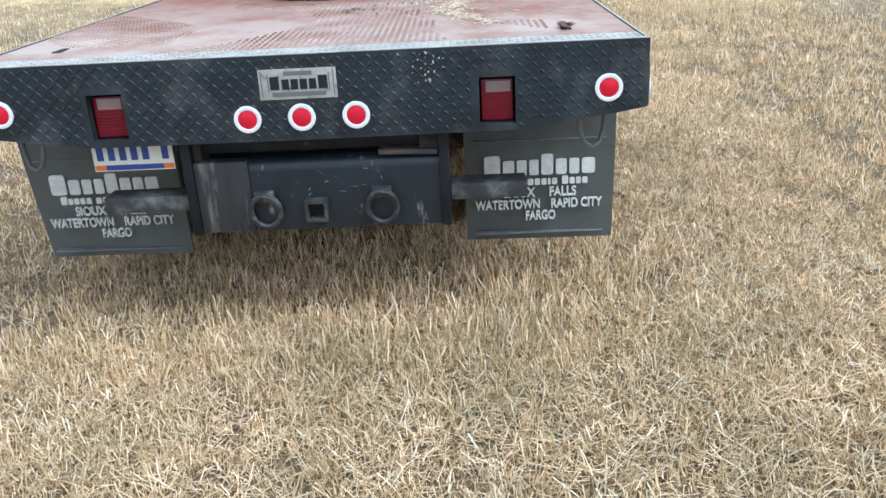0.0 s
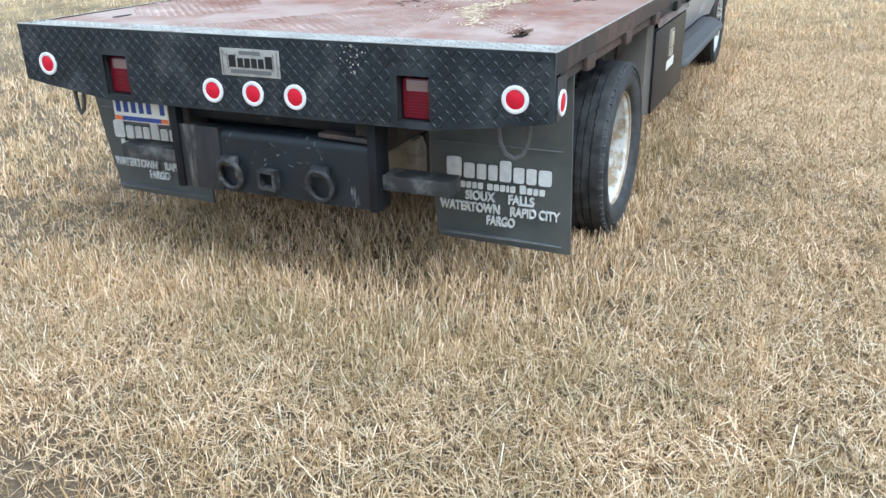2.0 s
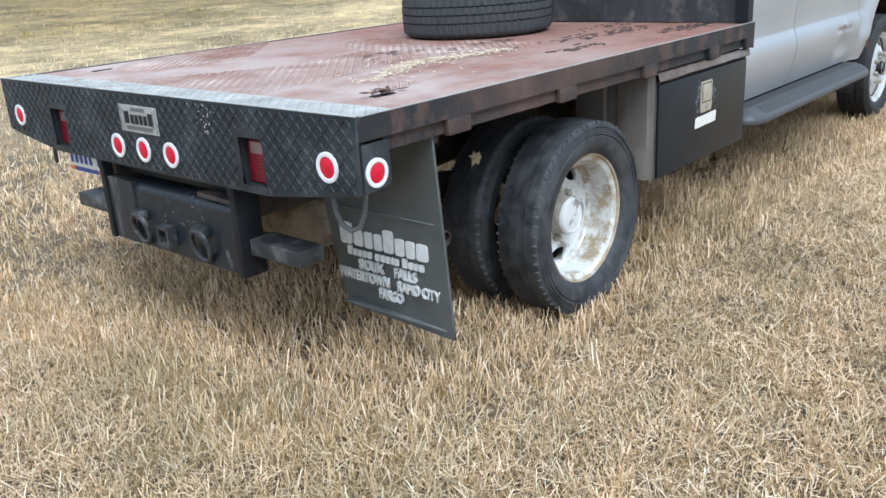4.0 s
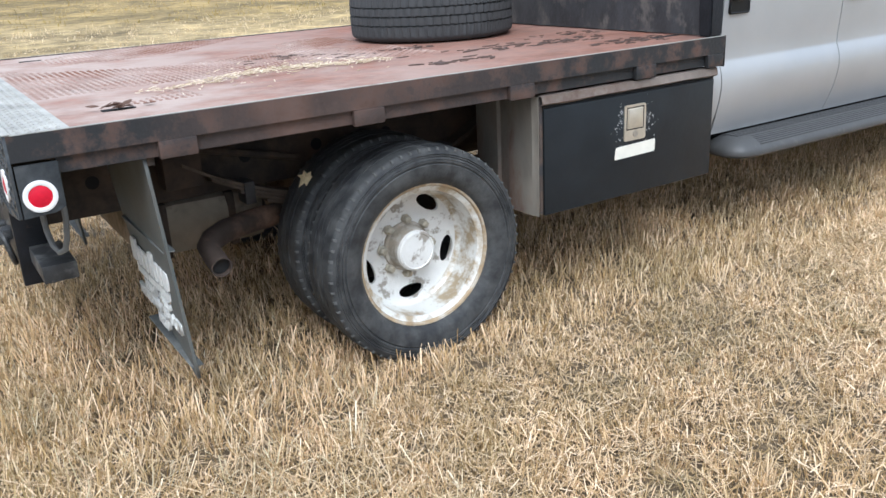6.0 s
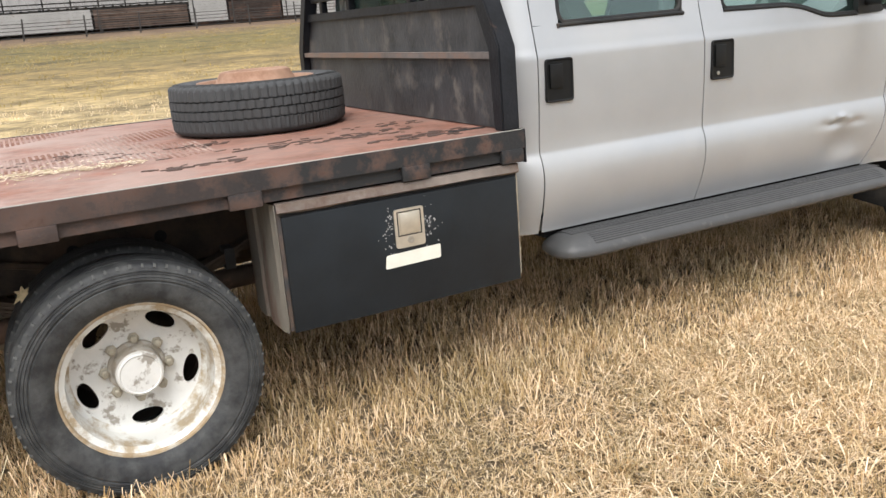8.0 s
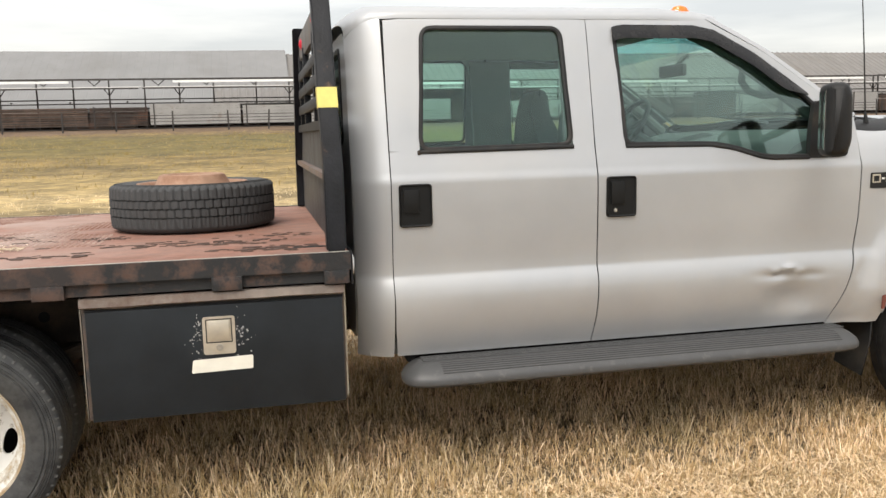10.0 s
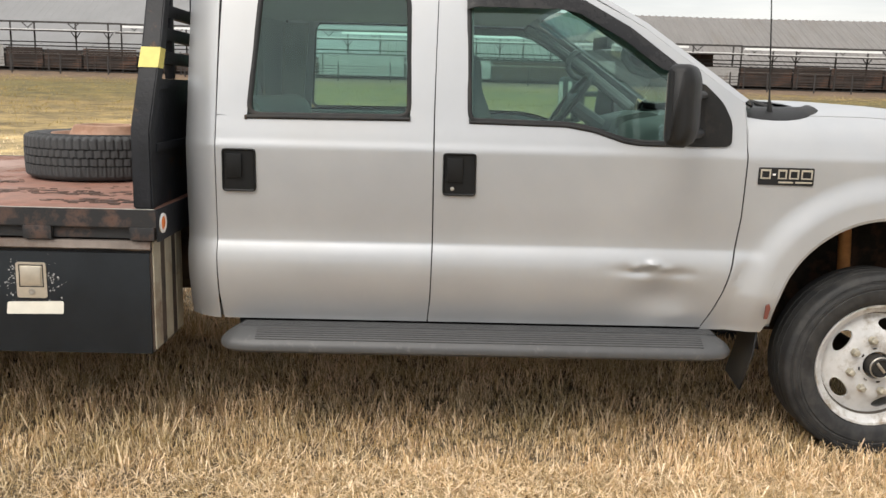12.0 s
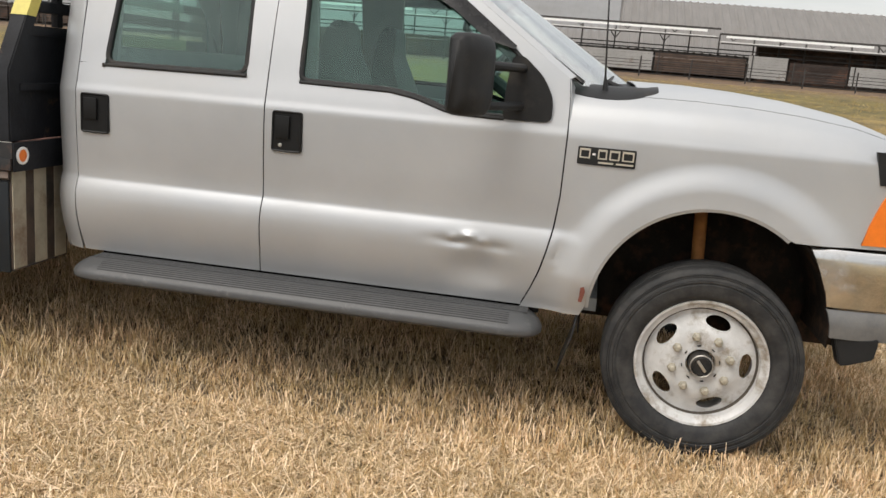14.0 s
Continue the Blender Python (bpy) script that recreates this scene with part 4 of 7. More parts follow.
def mud_flap(s):
    x0, x1 = (0.535, 1.112) if s > 0 else (-1.175, -0.578)
    rows = []
    for i in range(13):
        z = 0.192 + (0.92 - 0.192) * i / 12
        rows.append([(x0 + (x1 - x0) * k / 8, flap_y(z) + 0.05 * (1 - i / 12) ** 2 * (1 - k / 8), z + (0.014 * (k / 8 - 0.5) if i == 0 else 0)) for k in range(9)])
    bm = bmesh.new()
    sheet(bm, rows)
    flap = part("mud_flap", bm, FLAP, truck, "grey rubber mud flap with white lettering", thick=0.010)
    cx = (x0 + x1) / 2
    m = Matrix.Translation((cx + 0.005, 0, 0)) @ pose(0, 0, 0, 90, 0, 0)

    def bars(z, h, widths, gap, thick):
        total = sum(abs(w) for w in widths) + gap * (len(widths) - 1)
        x = cx - total / 2
        for w in widths:
            if w > 0:
                tall = h if w > 0.0225 and w in (max(widths), 0.024, 0.046) else h * 0.74
                bm = bmesh.new()
                prism(bm, round_path([(x, z), (x + w, z), (x + w, z + tall), (x, z + tall)], 0.2 * w, 2), thick - 0.001, thick + 0.006, "y")
                part("name_bar", bm, WHITE_PAINT, flap)
            x += abs(w) + gap
    bars(0.474, 0.082, (0.062, 0.044, 0.038, 0.036, 0.046, 0.042, 0.038, 0.050), 0.010, flap_y(0.51) - 0.0085)
    bars(0.432, 0.034, (0.024, 0.018, 0.020, 0.018, 0.020, -0.008, 0.022, 0.020, 0.020, 0.010, 0.020, -0.008, 0.024, 0.020, 0.018, 0.020), 0.0055, flap_y(0.45) - 0.0085)
    for text, z, wide, off in (("SIOUX", 0.383, 0.78, -0.084), ("FALLS", 0.383, 0.78, 0.086), ("WATERTOWN", 0.333, 0.72, -0.128), ("RAPID CITY", 0.333, 0.72, 0.140), ("FARGO", 0.284, 0.68, 0.0)):
        lettering(text, 0.053, Matrix.Translation((off, flap_y(z + 0.015) - 0.003, z)) @ m, WHITE_PAINT, flap, wide=wide, extrude=0.006)
    # raised border moulded into the rubber
    for z in (0.226, 0.615):
        part("moulded_border", boxed(x0 + 0.035, x1 - 0.035, flap_y(z) - 0.0078, flap_y(z) + 0.03, z - 0.0025, z + 0.0025, 0.001), FLAP_LINE, flap)
    part("hanger_strip", boxed(x0, x1, 0.345, 0.365, 0.89, 0.9165), UNDER, truck)


mud_flap(1)
mud_flap(-1)

# -- tool boxes --
for s in (1, -1):
    a, b = sorted((s * 0.72, s * 1.118))
    tool = part("tool_box", boxed(a, b, 1.765, 2.715, 0.448, 0.902, 0.004), BOX_RUST, truck, "under-deck tool box of rusty dark steel with tan ends")
    a, b = sorted((s * 1.1185, s * 1.130))
    door = part("box_door", boxed(a, b, 1.778, 2.708, 0.444, 0.856, 0.003), BOX_BLACK, tool, "black drop-down tool box door")
    part("door_gap", boxed(*sorted((s * 1.1185, s * 1.1225)), 1.776, 2.712, 0.857, 0.874), DARK_HOLE, tool)
    bm = bmesh.new()
    rows = []
    for i in range(40):
        y = 1.762 + 0.955 * i / 39
        w = 0.006 * noise.noise(Vector((y * 5, 1, 0)))
        rows.append([(s * 1.112, y, 0.905), (s * (1.135 + w), y, 0.902), (s * (1.140 + 1.3 * w), y, 0.876 + 0.8 * w), (s * 1.131, y, 0.871 + 1.5 * w)])
    sheet(bm, rows)
    part("drip_edge", bm, DRIP_GREY, tool, "bent rusty drip edge", thick=0.004)
    folds = [(0.722, 0.0), (0.775, 0.0), (0.783, -0.008), (0.872, -0.008), (0.882, 0.002), (0.935, 0.002), (0.945, -0.008), (1.088, -0.006), (1.096, 0.000), (1.117, 0.001)]
    bm = bmesh.new()
    sheet(bm, [[(s * x, 1.760 + d + 0.002 * noise.noise(Vector((x * 9, z * 6, 2))), z) for x, d in folds] for z in np.linspace(0.440, 0.900, 9)])
    part("end_panel", bm, TAN_STEEL, tool, "folded sheet end of the tool box, rusting along its foot", thick=0.003)
    for y0, y1 in ((2.716, 2.722),):
        bm = bmesh.new()
        for q in (0.74, 0.885, 1.03):
            box(bm, *sorted((s * q, s * (q + 0.085))), y0, y1, 0.46, 0.90)
        part("end_rib", bm, RIB_TAN, tool)
        # dark sheets between the ribs paint the shadow of the recesses
        bm = bmesh.new()
        for q in (0.826, 0.971):
            box(bm, *sorted((s * q, s * (q + 0.058))), (y0 + y1) / 2 - 0.0006, (y0 + y1) / 2 + 0.0006, 0.462, 0.898)
        part("end_shadow_gap", bm, UNDER, tool, "dark sheet painting the shadow between the ribs")
    bm = bmesh.new()
    prism(bm, round_path([(2.185, 0.668), (2.303, 0.668), (2.303, 0.812), (2.185, 0.812)], 0.012), *sorted((s * 1.1302, s * 1.1345)), "x")
    latch = part("latch_plate", bm, LATCH, door, "nickel paddle latch")
    part("paddle", boxed(*sorted((s * 1.1335, s * 1.1395)), 2.205, 2.283, 0.722, 0.796, 0.003), LATCH, latch)
    bm = bmesh.new()
    lathe(bm, [(0.013, 0), (0.013, s * 0.004), (0.007, s * 0.0045), (0.0005, s * 0.003)], 16, (s * 1.1335, 2.244, 0.694))
    part("key_lock", bm, STEEL, latch)
    bm = bmesh.new()
    random.seed(4)
    for q in range(70):
        y, z = 2.244 + random.choice((-1, 1)) * (0.064 + abs(random.gauss(0, 0.024))), random.gauss(0.755, 0.045)
        r = random.uniform(0.0010, 0.0038)
        prism(bm, [(y + r * random.uniform(0.5, 1.2) * math.cos(a_), z + 1.3 * r * random.uniform(0.5, 1.2) * math.sin(a_)) for a_ in np.linspace(0, 2 * math.pi, 7)[:-1]], *sorted((s * 1.1302, s * 1.1308)), "x")
    tagged(part("paint_chips", bm, material("chipped_primer" + ("_b" if s < 0 else ""), (0.34, 0.34, 0.34), 0.7), door), kind="stuff")
    # thin dark strips draw the plate's border and the shadow round the paddle
    for c in ((2.196, 2.292, 0.799, 0.803), (2.196, 2.292, 0.712, 0.716), (2.196, 2.200, 0.712, 0.803), (2.288, 2.292, 0.712, 0.803)):
        part("latch_gap", boxed(*sorted((s * 1.1346, s * 1.1351)), *c), DARK_HOLE, latch)
    if s > 0:
        bm = bmesh.new()
        prism(bm, round_path([(2.137, 0.600), (2.362, 0.604), (2.364, 0.656), (2.144, 0.650)], 0.006, 2), 1.1303, 1.1312, "x")
        part("sticker", bm, PAPER, door, "blank white sticker strip")

# -- axles, springs, exhaust --
bm = bmesh.new()
tube(bm, [(-0.60, REAR_Y, HUB_Z), (0.60, REAR_Y, HUB_Z)], 0.055, 14)
lathe(bm, [(0.02, -0.20), (0.09, -0.16), (0.165, -0.06), (0.175, 0.02), (0.12, 0.12), (0.03, 0.2)], 24, (0.0, REAR_Y, HUB_Z))
part("rear_axle", bm, AXLE_TAN, truck, "dust-caked rear axle")
bm = bmesh.new()
tube(bm, [(-0.86, FRONT_Y, HUB_Z), (0.86, FRONT_Y, HUB_Z)], 0.05, 14)
lathe(bm, [(0.02, -0.16), (0.09, -0.12), (0.15, 0.0), (0.09, 0.12), (0.03, 0.16)], 20, (-0.25, FRONT_Y, HUB_Z))
part("front_axle", bm, UNDER, truck)
for s in (1, -1):
    bm = bmesh.new()
    for k in range(5):
        half = 0.68 - 0.10 * k
        pts = [(0, REAR_Y + half * q, 0.535 - 0.014 * k + 0.21 * (q * half / 0.68) ** 2) for q in np.linspace(-1, 1, 13)]
        for (x, y, z), (x2, y2, z2) in zip(pts, pts[1:]):
            prism(bm, [(y, z), (y2, z2), (y2, z2 + 0.012), (y, z + 0.012)], s * 0.50, s * 0.57, "x")
    part("leaf_spring", bm, SPRING_BROWN, truck)
    part("spring_brace", tube(bmesh.new(), [(s * 0.49, 0.60, 0.80), (s * 0.49, 1.06, 0.69)], 0.014, 8), UNDER, truck)
    for y in (0.82, 1.71):
        part("spring_clip", boxed(*sorted((s * 0.492, s * 0.578)), y - 0.02, y + 0.02, 0.565, 0.65, 0.004), RUSTY_BLACK, truck)
    for y in (0.30, 0.62, 0.86, 1.16, 1.48):
        part("rail_hole", prism(bmesh.new(), [(y + 0.024 * math.cos(a), 0.72 + 0.024 * math.sin(a)) for a in np.linspace(0, 2 * math.pi, 17)[:-1]], *sorted((s * 0.4495, s * 0.4512)), "x"), DARK_HOLE, truck)
    part("spring_hanger", boxed(*sorted((s * 0.46, s * 0.56)), 0.52, 0.66, 0.665, 0.80, 0.01), UNDER, truck)
    bm = bmesh.new()
    tube(bm, [(s * 0.66, FRONT_Y - 0.02, 0.55), (s * 0.64, FRONT_Y - 0.05, 1.10)], 0.028, 14)
    part("shock_absorber", bm, SHOCK_RUST, truck, "rusty orange shock absorber")
bm = bmesh.new()
tube(bm, [(0.48, 2.6, 0.52), (0.50, 1.30, 0.500), (0.525, 0.98, 0.497), (0.575, 0.80, 0.500), (0.650, 0.68, 0.506), (0.72, 0.61, 0.508), (0.77, 0.578, 0.503), (0.84, 0.570, 0.491), (0.930, 0.568, 0.474)], [0.042, 0.042, 0.042, 0.042, 0.041, 0.039, 0.036, 0.034, 0.034], 16, cap=False)
part("exhaust_pipe", bm, material("rusty_exhaust", (0.075, 0.055, 0.045), 0.75, 0.2, 0.3, 12.0, 0.3, 60.0, (0.20, 0.12, 0.08), 0.58, 6.0), truck, "rust-brown exhaust tailpipe", thick=0.004)
bm = bmesh.new()
tube(bm, [(0.914, 0.5685, 0.477), (0.86, 0.570, 0.487)], 0.0300, 16)
part("pipe_bore", bm, DARK_HOLE, truck)
tank = part("rear_tank", boxed(-0.34, 0.455, 0.42, 0.92, 0.385, 0.594, 0.055), TANK_TAN, truck, "dusty tan tank slung behind the axle")
for y in (0.52, 0.78):
    part("tank_strap", boxed(-0.345, 0.460, y - 0.018, y + 0.018, 0.380, 0.598, 0.05), UNDER, tank)
bm = bmesh.new()
tube(bm, [(0.0, 1.2, 0.45), (0.0, 3.2, 0.52)], 0.045, 12)
part("drive_shaft", bm, UNDER, truck)
part("gearbox", boxed(-0.25, 0.25, 3.0, 4.6, 0.40, 0.62, 0.05), UNDER, truck)
part("engine_sump", boxed(-0.35, 0.35, 5.1, 6.2, 0.50, 1.2, 0.06), UNDER, truck)

# -- headache rack --
def rack_in(z):
    """Inner half width between the posts, which lean inward above a bend."""
    return float(np.interp(z, [1.335, 1.667, 2.08], [1.073, 0.898, 0.735]))


def rack_sheet(y0, y1, z0, z1, inset=0.0):
    zs = [z0] + ([1.335] if z0 < 1.335 < z1 else []) + [z1]
    side = [(rack_in(z) - inset, z) for z in zs]
    return prism(bmesh.new(), side + [(-x, z) for x, z in reversed(side)], y0, y1, "y")


for s in (1, -1):
    poly = [(1.140, BZ + 0.0035), (1.140, 1.34), (0.965, 1.672), (0.802, 2.09), (0.738, 2.09), (0.899, 1.667), (1.074, 1.335), (1.074, BZ + 0.0035)]
    bm = bmesh.new()
    prism(bm, [(s * x, z) for x, z in poly], 2.658, 2.733, "y")
    bmesh.ops.bevel(bm, geom=bm.edges[:], offset=0.006, segments=2, affect="EDGES")
    post = part("rack_post", bm, BLACK_STEEL, truck, "black steel headache-rack post, bent inward above the panel")
    if s > 0:
        bm = bmesh.new()
        prism(bm, [(1.140 - 0.527 * (z - 1.34) + d, z) for z, d in ((1.578, 0.0025), (1.658, 0.0025), (1.652, -0.064), (1.574, -0.064))], 2.6565, 2.7345, "y")
        part("tape_band", bm, YELLOW, post, "band of yellow reflective tape")
RACK_SCUFF = material("scuffed_rack_sheet", (0.036, 0.037, 0.040), 0.52, 0.0, 0.6, 8.0, 0.5, 60.0, (0.115, 0.105, 0.095), 0.585, 9.0, 0.06, 0.8, stretch=(1, 1, 0.7))
rack = part("rack_panel", rack_sheet(2.700, 2.712, BZ + 0.004, 1.51), RACK_SCUFF, truck, "scuffed black headache-rack panel, rusting low down")
part("front_sheet", rack_sheet(2.7125, 2.718, BZ + 0.004, 1.494), BLACK_STEEL, rack, "black front face of the rack")
part("panel_rib", rack_sheet(2.668, 2.699, 1.298, 1.322, 0.001), material("worn_rib_steel", (0.17, 0.15, 0.14), 0.5, 0.2, 0.4, 8.0, 0.3, 50.0, (0.20, 0.11, 0.07), 0.55, 4.0), rack, "rib worn to bare steel and rust")
part("panel_rib", rack_sheet(2.7185, 2.737, 1.255, 1.285, 0.002), BLACK_STEEL, rack)
part("panel_edge", rack_sheet(2.680, 2.728, 1.495, 1.535, 0.001), BLACK_STEEL, rack)
part("gusset", prism(bmesh.new(), [(0.985, 1.034), (1.073, 1.034), (1.073, 1.33), (0.99, 1.49), (0.93, 1.49)], 2.7188, 2.7235, "y"), BLACK_STEEL, rack)
# added plate, itself unseen, that keeps the gap between rack and cab dark
part("rack_flange", prism(bmesh.new(), [(2.7378, 0.906), (2.789, 0.906), (2.789, 1.36), (2.752, 1.62), (2.7378, 1.62)], 0.36, 0.366, "x"), BLACK_STEEL, rack)
for z in (1.620, 1.715, 1.810):
    w = rack_in(z + 0.02) - 0.001
    part("rack_bar", boxed(-w, w, 2.684, 2.722, z - 0.026, z + 0.026, 0.008), BLACK_STEEL, truck)
for x in (-0.76, -0.36, 0.36, 0.76):
    part("rack_upright", boxed(x - 0.02, x + 0.02, 2.686, 2.720, 1.536, 1.94, 0.004), BLACK_STEEL, truck)
part("rack_beam", boxed(-rack_in(2.0), rack_in(2.0), 2.692, 2.722, 1.905, 2.040, 0.006), material("dull_top_beam", (0.11, 0.105, 0.10), 0.6, 0.0, 0.4, 6.0, 0.3, 40.0, (0.2, 0.12, 0.08), 0.62, 5.0), truck, "faded top beam with marker lamps")
for x in (-0.5, 0.5):
    part("beam_lamp", disc(bmesh.new(), (x, 2.6915, 1.975), 0.032, (0, -1, 0), 24, 0.015), RED_LENS, truck, "red marker lamp")

# -- cab skin --
PZ = [0.545, 0.575, 0.62, 0.68, 0.74, 0.79, 0.820, 0.842, 0.860, 0.874, 0.884, 0.890, 0.905, 0.94, 1.05, 1.18, 1.272, 1.282, 1.294, 1.306, 1.345, 1.40, 1.55, 1.70, 1.85, 1.94, 1.97]
PX = [0.922, 0.934, 0.951, 0.970, 0.9835, 0.9880, 0.9856, 0.9808, 0.9743, 0.9683, 0.9633, 0.9608, 0.9605, 0.9610, 0.970, 0.976, 0.9772, 0.9758, 0.9720, 0.9680, 0.959, 0.945, 0.912, 0.876, 0.838, 0.812, 0.795]
ARCH_Y, ARCH_Z, ARCH_R = 5.722, 0.580, 0.470


def side_x(y, z):
    """Half width of the cab and front wing at a place along and up the truck."""
    h = 0.003 + 0.022 * min(1.0, max(0.0, (min(abs(z - 0.888), abs(z - 1.288)) - 0.016) / 0.05))
    x = float(np.mean(np.interp([z - h, z - h * 0.67, z - h * 0.33, z, z + h * 0.33, z + h * 0.67, z + h], PZ, PX)))
    if y > 5.1:
        r = math.hypot(y - ARCH_Y, z - ARCH_Z)
        if 0.66 < z < 1.22:
            k2 = min(1.0, (y - 5.1) / 0.13) * min(1.0, (z - 0.66) / 0.12, (1.22 - z) / 0.22)
            x = x * (1 - k2) + 0.9745 * k2
        if z > 0.45:
            q = min(1.0, max(0.0, (0.65 - r) / 0.12))
            flat = 0.966 + 0.012 * min(1, max(0, (z - 0.9) / 0.2))
            k = min(1.0, max(0.0, (0.80 - r) / 0.12)) if z < 1.25 else 0.0
            x = x * (1 - k) + min(x, flat + 0.01) * k
            x += 0.030 * q * q * (3 - 2 * q)
        if y > 6.0:
            x -= 0.20 * ((y - 6.0) / 0.75) ** 2.6
    if y < 2.98:
        x -= 0.100 * ((2.98 - y) / 0.185) ** 2.2
    return x


def roof_drop(y):
    return 0.075 * max(0.0, (2.93 - y) / 0.135) ** 2.2


def dent(y, z):
    """A shallow hollow under the crease with a sharp buckle at its top."""
    def bump(h, y0, z0, wy, wz):
        return h * math.exp(-(((y - y0) / wy) ** 2 + ((z - z0) / wz) ** 2))
    d = bump(-0.032, 4.78, 0.690, 0.13, 0.09) + bump(0.013, 4.745, 0.828, 0.030, 0.015) + bump(-0.013, 4.70, 0.792, 0.05, 0.018)
    d += bump(0.009, 4.675, 0.812, 0.020, 0.016) + bump(-0.007, 4.65, 0.800, 0.08, 0.020) + bump(0.007, 4.80, 0.812, 0.022, 0.014)
    d += bump(0.007, 4.87, 0.60, 0.06, 0.045) + bump(-0.010, 4.86, 0.79, 0.06, 0.02)
    return d


def columns(outer, inner, step):
    """Columns of a door from 0 to 1 that meet the ends of its window frame."""
    a, b = outer[0][0][0], outer[-1][-1][0]
    l, r = inner[0][0][0], inner[-1][-1][0]
    n = max(2, round((r - l) / step))
    ys = [a + (l - a) * f for f in (0, 0.33, 0.67)] + list(np.linspace(l, r, n + 1)) + [r + (b - r) * f for f in (0.33, 0.67, 1)]
    return [(y - a) / (b - a) for y in ys]


def skin(s, yl, yr, zb, zt, nu, nv, extra=None):
    """A body panel between two side edges y(z) and lower and upper edges z(y)."""
    rows = []
    us = nu if isinstance(nu, list) else [i / nu for i in range(nu + 1)]
    for j in range(nv + 1):
        row = []
        for u in us:
            v = j / nv
            y = yl(1.0) + (yr(1.0) - yl(1.0)) * u
            for _ in range(3):
                z = zb(y) + (zt(y) - zb(y)) * v
                y = yl(z) + (yr(z) - yl(z)) * u
            row.append((s * (side_x(y, z) + (extra(y, z) if extra else 0)), y, z))
        rows.append(row)
    bm = bmesh.new()
    sheet(bm, rows)
    return bm


def upper_ring(bm, s, outer, inner, n=14):
    """The frame of a door round its window, from matching runs of (y, z), joined to the panel below."""
    rows = []
    for o, i in zip(outer, inner):
        for p, q in zip(lerp_path(o, n), lerp_path(i, n)):
            rows.append([(s * side_x(p[0] + (q[0] - p[0]) * f, p[1] + (q[1] - p[1]) * f), p[0] + (q[0] - p[0]) * f, p[1] + (q[1] - p[1]) * f) for f in (0, 0.33, 0.67, 1)])
    sheet(bm, rows)
    bmesh.ops.remove_doubles(bm, verts=bm.verts, dist=0.0022)
    return bm


def offset_loop(loop, d):
    """A closed loop moved outward by d."""
    p = np.array(loop, float)
    c = p.mean(0)
    t = np.roll(p, -1, 0) - np.roll(p, 1, 0)
    n = np.c_[t[:, 1], -t[:, 0]]
    n /= np.linalg.norm(n, axis=1, keepdims=True) + 1e-9
    area = np.sum(p[:, 0] * np.roll(p[:, 1], -1) - np.roll(p[:, 0], -1) * p[:, 1])
    return [tuple(q) for q in p + n * d * (1 if area > 0 else -1)]


REAR_WIN = round_path([(3.062, 1.398), (3.724, 1.404), (3.714, 1.908), (3.100, 1.908)], 0.055, 6)
REAR_IN = [[(3.062, 1.398), (3.085, 1.66), (3.100, 1.862)], [(3.100, 1.862), (3.130, 1.905), (3.680, 1.906), (3.713, 1.87)], [(3.713, 1.87), (3.719, 1.65), (3.724, 1.404)]]
REAR_OUT = [[(2.940, 1.400), (2.942, 1.66), (2.948, 1.932)], [(2.948, 1.932), (2.97, 1.938), (3.80, 1.940), (3.8285, 1.938)], [(3.8285, 1.938), (3.8225, 1.65), (3.8185, 1.402)]]
FRONT_WIN = round_path([(3.960, 1.397), (4.36, 1.392), (4.47, 1.374), (4.60, 1.333), (4.66, 1.326), (4.972, 1.322), (4.945, 1.50), (4.875, 1.585), (4.61, 1.778), (4.42, 1.886), (4.33, 1.903), (3.948, 1.907)], 0.04, 4)
FRONT_IN = [[(3.960, 1.397), (3.953, 1.65), (3.949, 1.87)], [(3.949, 1.87), (3.985, 1.906), (4.33, 1.903), (4.42, 1.886)], [(4.42, 1.886), (4.61, 1.778), (4.875, 1.585), (4.945, 1.50)], [(4.945, 1.50), (4.96, 1.40), (4.972, 1.322)]]
FRONT_OUT = [[(3.824, 1.397), (3.826, 1.65), (3.832, 1.938)], [(3.832, 1.938), (3.86, 1.940), (4.34, 1.942), (4.40, 1.938)], [(4.40, 1.938), (4.665, 1.800), (4.91, 1.625), (5.088, 1.50)], [(5.088, 1.50), (5.098, 1.40), (5.100, 1.322)]]


def belt_front(y):
    return float(np.interp(y, [3.82, 3.96, 4.36, 4.47, 4.60, 4.66, 4.97, 5.11], [1.397, 1.397, 1.392, 1.374, 1.333, 1.326, 1.322, 1.322]))


def window(s, loop, parent):
    out, inn = offset_loop(loop, 0.004), offset_loop(loop, -0.015)
    bm = bmesh.new()
    rows = []
    for q, d in ((out, -0.004), (out, 0.004), (offset_loop(loop, -0.008), 0.006), (inn, 0.002), (inn, -0.016)):
        rows.append([(s * (side_x(y, z) + d), y, z) for y, z in q])
    sheet(bm, rows, closed=True)
    part("window_seal", bm, PLASTIC, parent, "black rubber window seal")
    bm = bmesh.new()
    ins = offset_loop(loop, -0.0145)
    ymin, ymax = min(p[0] for p in ins), max(p[0] for p in ins)
    vs = [bm.verts.new((s * (side_x(y, z) - 0.009), y, z)) for y, z in ins]
    f = bm.faces.new(vs)
    bmesh.ops.triangulate(bm, faces=[f])
    pane = part("window_pane", bm, GLASS, parent, "green-tinted side glass", smooth=0)
    pane.visible_shadow = False


